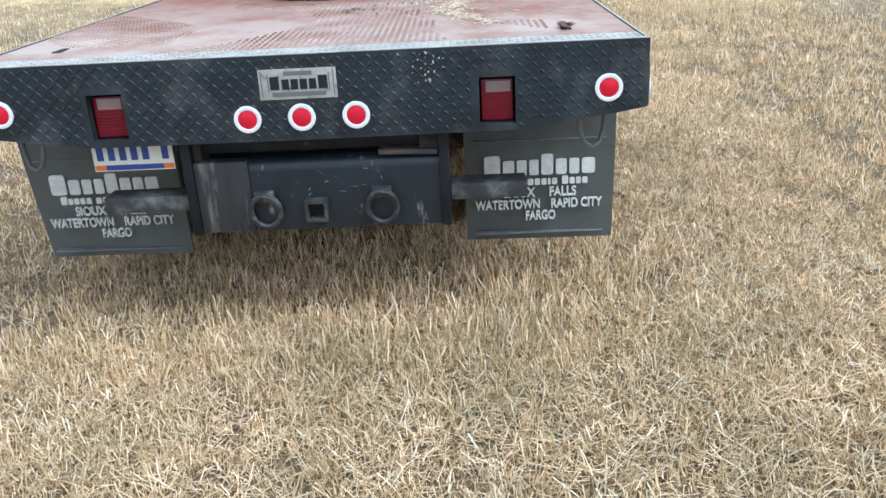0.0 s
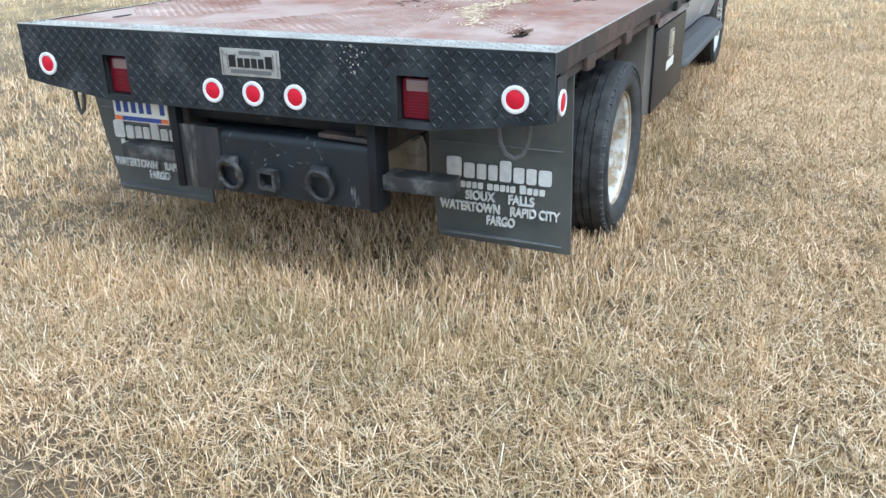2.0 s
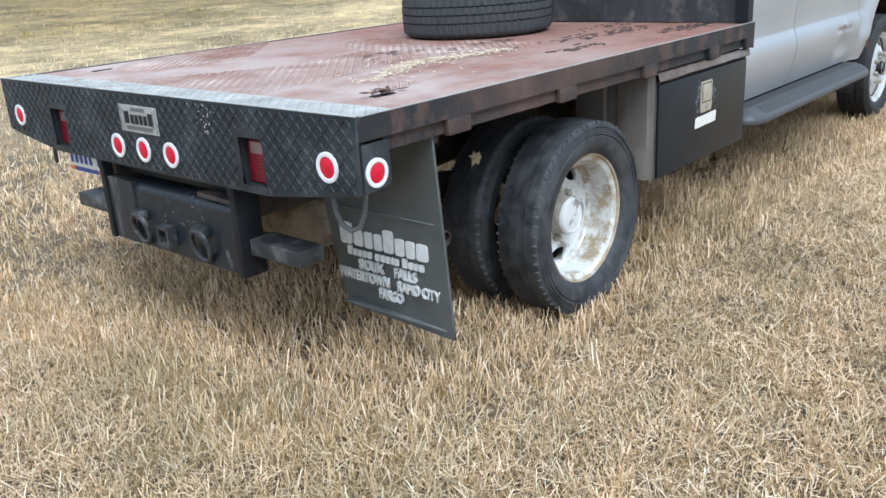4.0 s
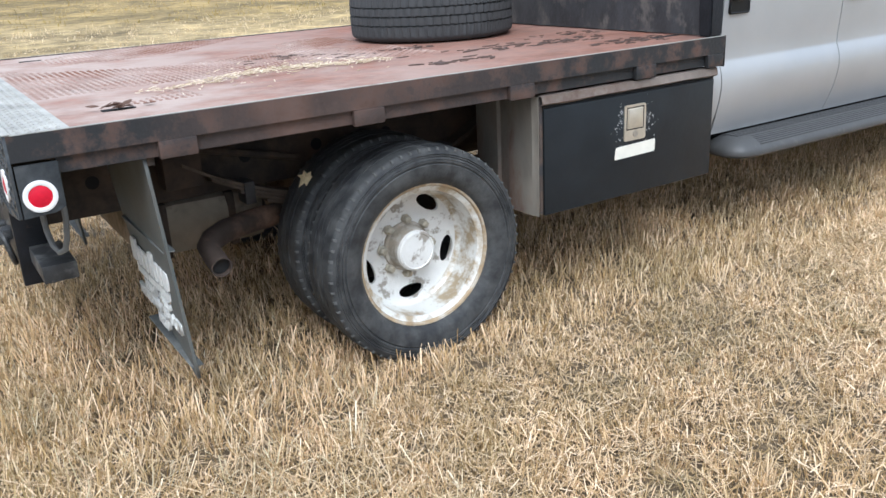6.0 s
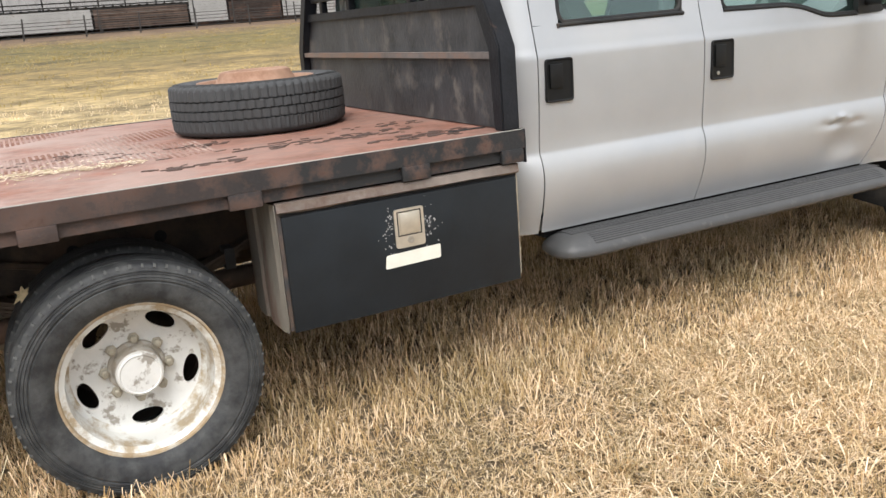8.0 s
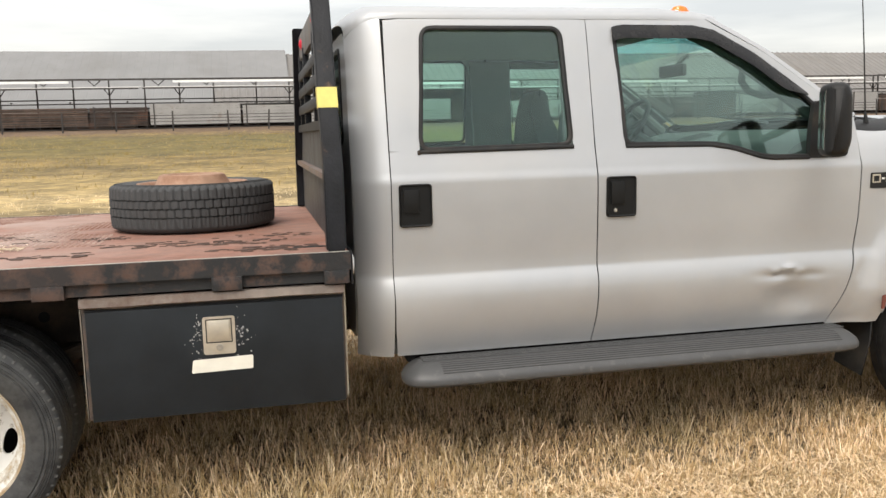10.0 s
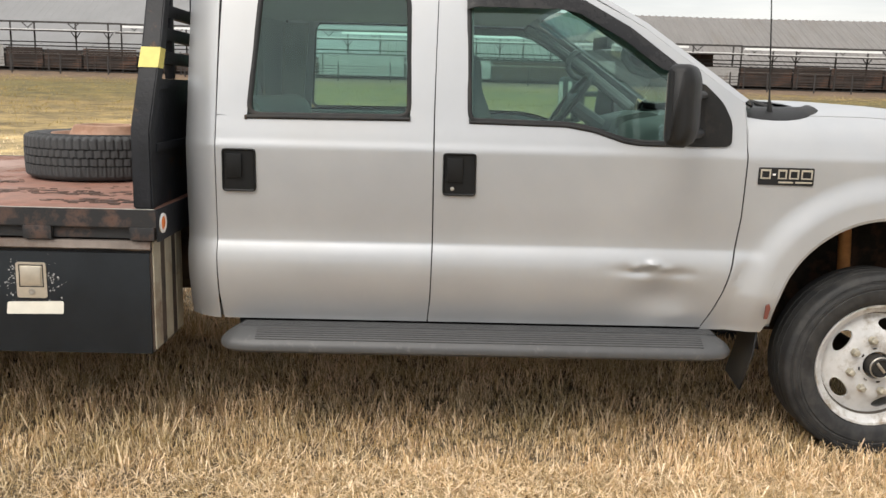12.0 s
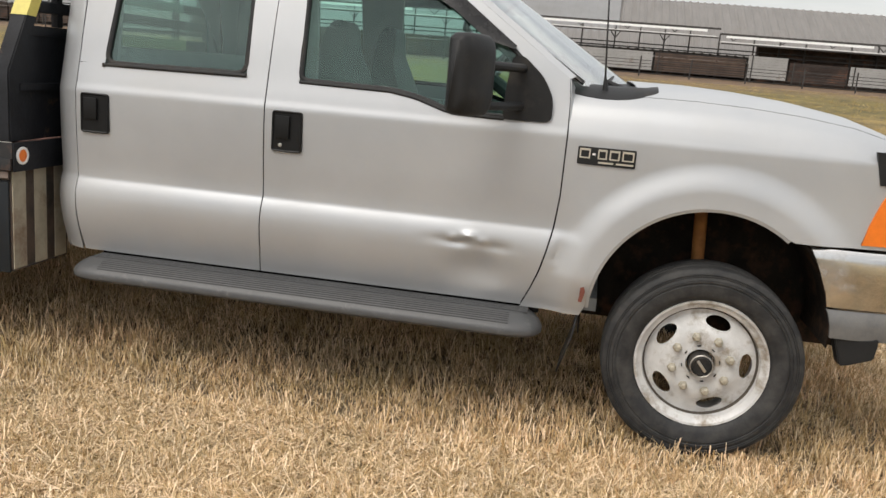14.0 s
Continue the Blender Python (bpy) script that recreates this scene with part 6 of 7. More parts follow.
# foot of the windscreen pillars, closing door edge to wing
for s in (1, -1):
    rows = []
    for t in np.linspace(0, 1, 13):
        zd = 1.318 + 0.182 * t
        yd = float(np.interp(zd, [1.318, 1.40, 1.50], [5.104, 5.102, 5.092]))
        k = t * 4.6
        xw, zw = float(np.interp(k, range(6), [q[0] for q in TOP[:6]])), float(np.interp(k, range(6), [q[1] for q in TOP[:6]]))
        rows.append([(s * (side_x(yd, zd) - 0.001) * (1 - f) + s * xw * f, yd + (5.110 - yd) * f, zd * (1 - f) + zw * f) for f in (0, 0.33, 0.67, 1)])
    bm = bmesh.new()
    sheet(bm, rows)
    part("pillar_foot", bm, SILVER, truck, thick=0.003)


# cowl at the foot of the windscreen
def crown_z(x):
    return float(np.interp(abs(x), [q[0] for q in reversed(TOP)], [q[1] for q in reversed(TOP)]))


bm = bmesh.new()
xs = np.linspace(-0.84, 0.84, 43)
sheet(bm, [[(x, 5.10 + 0.25 * (1 - (x / 0.87) ** 2) + (5.40 - 5.10 - 0.25 * (1 - (x / 0.87) ** 2)) * f, crown_z(x) - 0.012 - 0.012 * math.sin(math.pi * f)) for x in xs] for f in (0, 0.3, 0.6, 1.0)])
part("cowl", bm, PLASTIC, truck, "black cowl panel", thick=0.006)
for s in (1, -1):
    rows = []
    for y in np.linspace(5.085, 5.445, 25):
        xo = float(np.interp(y, [5.085, 5.12, 5.17, 5.22, 5.28, 5.33, 5.38, 5.42, 5.445], [0.868, 0.882, 0.893, 0.898, 0.897, 0.888, 0.870, 0.842, 0.815]))
        rows.append([(s * x, y, crown_z(x) + h) for x, h in ((xo + 0.002, -0.004), (xo, 0.003), (xo - 0.012, 0.0055), (xo - 0.05, 0.006), (xo - 0.09, 0.005), (xo - 0.13, 0.002), (xo - 0.16, -0.010))])
    bm = bmesh.new()
    sheet(bm, rows)
    part("cowl_end", bm, PLASTIC, truck, "black plastic cowl end", thick=0.003)
bm = bmesh.new()
tube(bm, [(0.835, 5.232, 1.455), (0.835, 5.230, 1.475), (0.835, 5.225, 1.52)], [0.014, 0.012, 0.005], 10)
tube(bm, [(0.835, 5.225, 1.52), (0.835, 5.205, 1.80), (0.835, 5.165, 2.28)], [0.004, 0.003, 0.0018], 8)
part("radio_antenna", bm, PLASTIC, truck, "thin whip antenna")
for x0, x1 in ((0.70, 0.15), (-0.05, -0.62)):
    bm = bmesh.new()
    tube(bm, [(x0, 5.30, 1.475), (x0 - 0.05, 5.24, 1.50), (x1, 5.27, 1.535)], [0.014, 0.010, 0.006], 8)
    part("wiper", bm, PLASTIC, truck, "wiper arm and blade")

# -- door mirrors --
for s in (1, -1):
    bm = bmesh.new()
    prism(bm, round_path([(4.835, 1.318), (5.035, 1.322), (5.030, 1.42), (4.985, 1.50), (4.90, 1.575), (4.855, 1.57), (4.84, 1.45)], 0.03, 4), *sorted((s * 0.945, s * 0.975)), "x")
    foot = part("mirror_foot", bm, PLASTIC, truck, "black mirror mounting on the door")
    for z in (1.375, 1.525):
        bm = bmesh.new()
        tube(bm, [(s * 0.965, 4.905, z), (s * 1.07, 4.865, z), (s * 1.19, 4.795, z)], 0.018, 10)
        part("mirror_arm", bm, PLASTIC, foot)
    loop = round_path([(-0.050, -0.148), (0.030, -0.148), (0.052, -0.09), (0.050, 0.10), (0.030, 0.150), (-0.050, 0.150)], 0.035, 5)
    bm = bmesh.new()
    rows = []
    swing = Matrix.Translation((s * 1.265, 4.738, 1.483)) @ pose(0, 0, 0, 0, 0, -s * 27)
    for x, d in ((-0.105, -0.030), (-0.092, -0.010), (-0.07, 0.0), (0.0, 0.002), (0.07, 0.0), (0.092, -0.010), (0.105, -0.030)):
        rows.append([swing @ Vector((s * x, y, z)) for y, z in offset_loop(loop, d)])
    vr = sheet(bm, rows, closed=True)
    bm.faces.new(vr[0])
    bm.faces.new(vr[-1])
    head = part("mirror_head", bm, PLASTIC, truck, "large black towing mirror head")
    bm = boxed(-0.072, 0.072, -0.0512, -0.0502, -0.118, 0.118)
    bmesh.ops.transform(bm, matrix=swing, verts=bm.verts)
    part("mirror_glass", bm, CHROME, head)

# -- nose, lamps, bumper --
for s in (1, -1):
    bm = bmesh.new()
    rows = []
    for z, g in ((0.965, 6.268), (1.05, 6.288), (1.13, 6.315), (1.185, 6.340)):
        rows.append([(s * (side_x(y, 1.05) + 0.004), y, z) for y in np.linspace(g, 6.50, 8)])
    sheet(bm, rows)
    part("turn_signal", bm, AMBER, truck, "amber wrap-round turn signal", thick=0.012)
    bm = bmesh.new()
    rows = []
    for z in (1.20, 1.26, 1.325):
        rows.append([(s * (side_x(y, 1.2) + 0.003 - 0.01 * (z - 1.19)), y, z) for y in np.linspace(6.300 - 0.03 * (z - 1.19) / 0.11, 6.52, 8)])
    sheet(bm, rows)
    part("lamp_surround", bm, PLASTIC, truck, thick=0.012)
    part("head_lamp", boxed(*sorted((s * 0.42, s * 0.78)), 6.56, 6.66, 1.0, 1.22, 0.03), CLEAR_LENS, truck, "clear head lamp")
part("grille", boxed(-0.42, 0.42, 6.58, 6.68, 0.98, 1.25, 0.02), PLASTIC, truck, "black grille")
part("nose_panel", boxed(-0.80, 0.80, 6.40, 6.57, 0.92, 1.15, 0.02), PLASTIC, truck)
side = [(6.085, 0.988), (6.16, 0.995), (6.3, 0.992), (6.45, 0.965), (6.58, 0.90), (6.68, 0.78), (6.75, 0.55), (6.78, 0.25), (6.785, 0.0)]
path = [(x, y) for y, x in side] + [(-x, y) for y, x in reversed(side[:-1])]


def skirt(prof, y_from):
    rows = []
    for z, d in prof:
        row = []
        for x, y in path:
            yy = max(y, y_from(z))
            row.append((x * (1 + d), yy + d * 0.5, z))
        rows.append(row)
    b = bmesh.new()
    sheet(b, rows)
    return b


part("front_bumper", skirt([(0.935, -0.03), (0.938, -0.008), (0.925, 0.002), (0.90, 0.006), (0.84, 0.008), (0.78, 0.004), (0.715, -0.004), (0.705, -0.02)], lambda z: float(np.interp(z, [0.7, 0.78, 0.87, 0.94], [6.186, 6.160, 6.118, 6.085]))),
     CHROME, truck, "dusty chrome front bumper", thick=0.006)
part("bumper_valance", skirt([(0.703, -0.012), (0.69, -0.004), (0.64, -0.002), (0.588, -0.014)], lambda z: float(np.interp(z, [0.585, 0.70], [6.222, 6.188]))), GREY_PLASTIC, truck, "faded grey bumper valance", thick=0.008)
for s in (1, -1):
    bm = bmesh.new()
    prism(bm, [(6.232, 0.586), (6.40, 0.60), (6.392, 0.515), (6.30, 0.48), (6.268, 0.474)], *sorted((s * 0.90, s * 0.975)), "x")
    bmesh.ops.bevel(bm, geom=bm.edges[:], offset=0.006, segments=2, affect="EDGES")
    part("air_deflector", bm, PLASTIC, truck, "black air deflector under the bumper")

# ---- things on the deck ----
SPARE = (-0.115, 2.095)
spare = thing("spare_wheel", "worn truck spare wheel lying on the deck, rusty hub upwards", "wheel", at=(SPARE[0], SPARE[1], BZ + 0.225))
lay = pose(0, 0, 0, 0, -90, 0) @ pose(0, 0, 0, 20, 0, 0)
bm = tyre(bmesh.new(), (0.006, 0, 0), 1, 0.396, 0.224, 0.262, 64, 0.010, True)
bmesh.ops.transform(bm, matrix=lay, verts=bm.verts)
part("tyre", bm, RUBBER_OLD, spare, "weathered block-tread tyre")
bm = wheel_disc(bmesh.new(), (0, 0, 0), 1, [(0.235, 0.19), (0.262, 0.014), (0.270, 0.006), (0.268, -0.002), (0.259, 0.0), (0.250, 0.012), (0.238, 0.034), (0.228, 0.040), (0.182, 0.006), (0.168, -0.022), (0.158, -0.038), (0.146, -0.043), (0.122, -0.043), (0.115, -0.036), (0.112, 0.03)], 7)
bmesh.ops.transform(bm, matrix=lay, verts=bm.verts)
part("rim", bm, RIM_RUST, spare, "rust-brown steel rim")

# straw and chaff in a drift along the deck
random.seed(11)
bm = bmesh.new()
for k in range(1050):
    f = random.random()
    y = 0.45 + 1.0 * f
    dense = math.exp(-((f - 0.62) / 0.30) ** 2)
    if random.random() > 0.15 + 0.85 * dense:
        continue
    x = 0.66 - 0.16 * math.sin(2.4 * f) + random.gauss(0, 0.033) + 0.03 * math.sin(9 * f)
    if random.random() < 0.10:
        x += random.gauss(0, 0.16)
    a, ln, w = random.uniform(0, math.pi), random.uniform(0.008, 0.034), random.uniform(0.0015, 0.004)
    d, e = Vector((math.cos(a), math.sin(a), random.uniform(-0.1, 0.25))) * ln / 2, Vector((-math.sin(a), math.cos(a), 0)) * w / 2
    c = Vector((x, y, BZ + 0.003 + random.uniform(0, 0.006)))
    lo = [c - d - e, c + d - e, c + d + e, c - d + e]
    v = [bm.verts.new(p) for p in lo] + [bm.verts.new(p + Vector((0, 0, 0.002))) for p in lo]
    for q in ((0, 1, 2, 3), (4, 5, 6, 7), (0, 1, 5, 4), (1, 2, 6, 5), (2, 3, 7, 6), (3, 0, 4, 7)):
        bm.faces.new([v[i] for i in q])
tagged(part("straw_litter", bm, STRAW, None, smooth=0), "thin drift of pale straw and chaff on the deck", "straw", kind="stuff")
for x, y, ry in ((0.915, 0.335, 0.10), (0.93, 2.62, 0.16), (-0.93, 0.36, 0.10)):
    bm = bmesh.new()
    prism(bm, round_path([(x - 0.018, y - ry / 2), (x + 0.02, y - ry / 2), (x + 0.014, y + ry / 2), (x - 0.012, y + ry / 2)], 0.012, 3), BZ - 0.0008, BZ + 0.0012, "z")
    part("deck_slot", bm, DARK_HOLE, truck, "dark slot in the deck")
random.seed(8)
bm = bmesh.new()
for k in range(16):
    a = random.uniform(0, 6.28)
    c = Vector((0.915 + random.gauss(0, 0.014), 0.335 + random.gauss(0, 0.03), BZ + 0.006 + random.uniform(0, 0.012)))
    d, e = Vector((math.cos(a), math.sin(a), random.uniform(-0.2, 0.3))) * random.uniform(0.015, 0.03), Vector((-math.sin(a), math.cos(a), random.uniform(-0.3, 0.3))) * 0.010
    sheet(bm, [[c - d - e * 0.3, c - d + e * 0.3], [c - e, c + e], [c + d - e * 0.2, c + d + e * 0.2]])
tagged(part("leaf_litter", bm, material("dead_leaf_brown", (0.10, 0.052, 0.035), 0.9, 0.0, 0.4, 40.0), None, thick=0.001), "dark dead leaves caught on the deck", "leaves", kind="stuff")
FLAKE = material("dark_scale", (0.085, 0.055, 0.045), 0.8, 0, 0.4, 30.0)
random.seed(77)
for x, y, n_f, wide in ((0.92, 2.45, 60, 0.11), (0.66, 2.30, 40, 0.12), (0.62, 1.95, 34, 0.14), (0.30, 1.72, 26, 0.12), (0.84, 1.62, 24, 0.10), (0.10, 1.25, 20, 0.12), (0.45, 2.55, 30, 0.14)):
    bm = bmesh.new()
    for k in range(n_f):
        px, py, r, tw = x + random.gauss(0, wide * 0.35), y + random.gauss(0, wide), random.uniform(0.004, 0.018), random.gauss(0, 0.25)
        ring = []
        for a in np.linspace(0, 2 * math.pi, 9)[:-1]:
            u, v = 2.2 * r * math.cos(a) * random.uniform(0.5, 1.2), 0.45 * r * math.sin(a) * random.uniform(0.5, 1.3)
            ring.append((px + u * math.sin(tw) + v * math.cos(tw), py + u * math.cos(tw) - v * math.sin(tw)))
        if max(abs(q[0]) for q in ring) < BW - 0.03 and max(q[1] for q in ring) < 2.65:
            prism(bm, ring, BZ - 0.0008, BZ + random.uniform(0.0012, 0.0035), "z")
    tagged(part("paint_flake", bm, FLAKE, truck), kind="stuff")

# a pale dry leaf caught on the inner rear tyre
leaf_pts = [(0.004, -0.040), (0.010, -0.014), (0.024, -0.020), (0.022, -0.004), (0.034, 0.004), (0.021, 0.012), (0.022, 0.026), (0.009, 0.020), (-0.003, 0.034), (-0.010, 0.018), (-0.026, 0.020), (-0.019, 0.004), (-0.030, -0.010), (-0.014, -0.010)]
bm = bmesh.new()
mid = bm.verts.new((0, 0, 0.006))
ring = [bm.verts.new((x, y, 0.010 * math.sin(7 * x * 20) * 0.3 + 0.08 * abs(x))) for x, y in leaf_pts]
for a, b in zip(ring, ring[1:] + ring[:1]):
    bm.faces.new((mid, a, b))
bmesh.ops.transform(bm, matrix=Matrix.Translation((0.765, 0.965, HUB_Z + 0.272)) @ pose(0, 0, 0, 50, 35, 30), verts=bm.verts)
tagged(part("dry_leaf", bm, material("pale_dry_leaf", (0.62, 0.50, 0.30), 0.8, 0.0, 0.25, 60.0), None, thick=0.0012, smooth=0), "pale curled dry leaf caught on the inner rear tyre", "leaf")

# ---- the yard behind ----
ZB = 2.55
BARN_GREY = material("pale_galvanised_roof", (0.190, 0.190, 0.190), 0.55, 0.0, 0.10, 0.4, second=(0.165, 0.162, 0.158), second_at=0.58, second_scale=0.12)
BARN_TAN = material("weathered_ribbed_roof", (0.165, 0.155, 0.146), 0.6, 0.0, 0.14, 0.5, second=(0.15, 0.135, 0.12), second_at=0.6, second_scale=0.2, stretch=(0.5, 2.5, 1))
YARD_STEEL = material("grey_yard_pipe", (0.040, 0.036, 0.034), 0.7, 0.0, 0.25, 2.0)
YARD_DARK = material("dark_shed_boards", (0.045, 0.032, 0.026), 0.9, 0.0, 0.5, 1.2, second=(0.13, 0.065, 0.042), second_at=0.6, second_scale=0.7)
YARD_PALE = material("pale_sheet_panels", (0.30, 0.295, 0.285), 0.7, 0.0, 0.15, 1.0, second=(0.17, 0.12, 0.09), second_at=0.66, second_scale=0.8)
YARD_BROWN = material("rust_brown_boards", (0.105, 0.072, 0.055), 0.9, 0.0, 0.4, 1.2, second=(0.06, 0.04, 0.03), second_at=0.56, second_scale=0.9)
BUNK = material("pale_feed_bunk", (0.42, 0.405, 0.385), 0.8, 0.0, 0.15, 1.0)


def roof_sheet(y0, y1, mat, label, ribs, low=0.0, ridge=8.35):
    barn = thing("cattle_barn", label, "barn", at=(-80.0, (y0 + y1) / 2, ZB))
    c = Vector(barn.location)
    bm = bmesh.new()
    rows, y, k = [], y0, 0
    while y <= y1:
        for dy, h in (((0.0, 0.0), (0.10, 0.07), (0.22, 0.07), (0.32, 0.0)) if ribs else ((0.0, 0.0), (0.05, 0.02), (0.1, 0.0))):
            wob = 0.05 * math.sin(y * 0.13)
            rows.append([Vector((-79.0, y + dy, ZB + 2.15 + low + h + wob)) - c, Vector((-90.0, y + dy, ZB + ridge + low + h + wob)) - c, Vector((-101.0, y + dy, ZB + 2.15 + low + h + wob)) - c])
        y += 0.75
    sheet(bm, rows)
    part("roof", bm, mat, barn, thick=0.05, smooth=0)
    y = y0 + 1.0
    while y < y1:
        part("barn_post", boxed(-20.09, -19.91, y - 0.09 - c.y, y + 0.09 - c.y, -0.3, 2.5), YARD_STEEL, barn)
        part("barn_post", boxed(-0.09, 0.09, y - 0.09 - c.y, y + 0.09 - c.y, -0.3, 2.6), YARD_STEEL, barn)
        y += 5.0
    part("eave_beam", boxed(0.98, 1.10, y0 - c.y, y1 - c.y, 1.98 + low, 2.12 + low), YARD_STEEL, barn)
    return barn


roof_sheet(-75.0, 6.0, BARN_GREY, "long open cattle barn with a smooth pale roof", False, -0.18)
roof_sheet(-1.25, 125.0, BARN_TAN, "long open cattle barn with a ribbed weathered roof", True, ridge=7.7)
SKY_GAP_WHITE = material("sky_gap_white", (0.74, 0.74, 0.73), 0.6, 0.0, 0.08, 1.0)
lean = thing("feed_shelter", "low feed-alley shelter on slim steel posts in front of the barn", "shelter", at=(-76.5, 20.0, ZB))
random.seed(5)
y = -75.0
while y < 125.0:
    run = random.choice((14.0, 18.0, 22.0))
    dz = random.uniform(-0.10, 0.12) + (0.5 if y < 4.0 else 0.0)
    bm = bmesh.new()
    prism(bm, [(-1.3, 3.32 + dz), (1.5, 3.08 + dz), (1.5, 3.15 + dz), (-1.3, 3.39 + dz)], y - 20.0, y + run - 0.3 - 20.0, "y")
    part("shelter_roof", bm, BUNK, lean)
    part("top_pipe", boxed(-0.08, 0.06, y - 20.0, y + run - 20.0, 3.86 + dz, 4.02 + dz), YARD_STEEL, lean)
    part("roof_fascia", boxed(1.505, 1.56, y - 20.0, y + run - 20.3, 3.00 + dz, 3.12 + dz), YARD_STEEL, lean)
    q = y + 1.2
    while q < y + run - 1.5:
        bm = bmesh.new()
        tube(bm, [(0, q - 20.5, 3.86 + dz), (0, q - 20.0, 3.40 + dz), (0, q - 19.5, 3.86 + dz)], 0.055, 6)
        part("roof_truss", bm, YARD_STEEL, lean)
        q += 4.2
    # white strips stand in for bright sky showing under the top pipe
    if random.random() < 0.9:
        q = y + random.uniform(0, run * 0.12)
        part("pale_sheet", boxed(0.07, 0.12, q - 20.0, q + run * random.uniform(0.55, 0.85) - 20.0, 3.62 + dz, 3.82 + dz), SKY_GAP_WHITE, lean, "white strip painting the bright sky gap under the top pipe")
    p = y
    while p < y + run:
        bm = boxed(-0.06, 0.06, p - 20.06, p - 19.94, -0.3, 3.9 + dz)
        if random.random() < 0.35:
            tube(bm, [(0, p - 20.0, 2.5 + dz), (0, p - 19.5, 3.2 + dz)], 0.045, 6)
            tube(bm, [(0, p - 20.0, 2.5 + dz), (0, p - 20.5, 3.2 + dz)], 0.045, 6)
        part("shelter_post", bm, YARD_STEEL, lean)
        p += random.choice((2.2, 3.0, 3.8))
    y += run
for z in (1.2, 1.45, 1.75, 2.25, 2.6):
    part("shelter_rail", boxed(0.06, 0.14, -95.0, 105.0, z - 0.05, z + 0.05), YARD_STEEL, lean)
part("feed_bunk", boxed(-2.6, -1.8, -95.0, 105.0, 1.55, 1.85), BUNK, lean, "pale raised feed bunk")
y = -75.0
random.seed(9)
while y < 125.0:
    run = random.choice((3.5, 5.0, 6.5, 8.0))
    pale = random.random() < 0.24
    n_b = 9
    tall = random.choice((1.9, 2.1, 2.2))
    pn = tagged(part("wind_panel", boxed(0.041, 0.10, -run / 2 + 0.3, -run / 2 + 0.4, -0.1, tall + 0.05), YARD_STEEL), "pale corrugated windbreak panel" if pale else "dark slatted gate panel of the cattle yard", "panel", "windbreak panels")
    pn.location = (-75.0, y + run / 2, ZB)
    for k in range(n_b):
        z0 = 0.25 + k * (tall - 0.25) / n_b
        part("board", boxed(-0.04 if not pale else 0.0, 0.04, -run / 2, run / 2 - 0.2, z0, z0 + ((tall - 0.25) / n_b) * (0.97 if pale else 0.66)), YARD_PALE if pale else YARD_DARK if run < 6 else YARD_BROWN, pn)
    y += run
pen = tagged(part("pen_backing", boxed(-83.2, -83.0, -75.0, 125.0, ZB - 0.3, ZB + 2.0), YARD_DARK), "dark boarding inside the cattle barn", "wall", kind="structure")
# dark blocks; the first stands in for the shaded interior under the eave
for y0, y1, z0, z1 in ((18.5, 30.5, 2.1, 3.3), (-14.0, -8.0, 0.0, 1.5), (48.0, 56.0, 0.0, 2.6)):
    b = tagged(part("stacked_load", boxed(-0.8, 0.8, -(y1 - y0) / 2, (y1 - y0) / 2, z0 if z0 < 1 else 0.0, z1, 0.15), YARD_DARK), "dark block beside the barn", "stack", "stacks")
    b.location = (-77.6, (y0 + y1) / 2, ZB)
# wire fence along the yard
fence = thing("wire_fence", "wire fence on thin steel posts along the yard", "fence", at=(-68.0, 20.0, 2.21))
random.seed(3)
y = -90.0
while y < 105.0:
    bm = bmesh.new()
    tube(bm, [(0, y, -0.2), (random.uniform(-0.05, 0.05), y + random.uniform(-0.12, 0.12), 1.60)], 0.065, 6)
    part("fence_post", bm, YARD_STEEL, fence)
    y += random.choice((3.2, 4.0, 4.4))
for z in (0.25, 0.5, 0.75, 1.0, 1.25):
    part("wire", boxed(-0.02, 0.02, -90.0, 105.0, z - 0.024, z + 0.024), YARD_STEEL, fence)


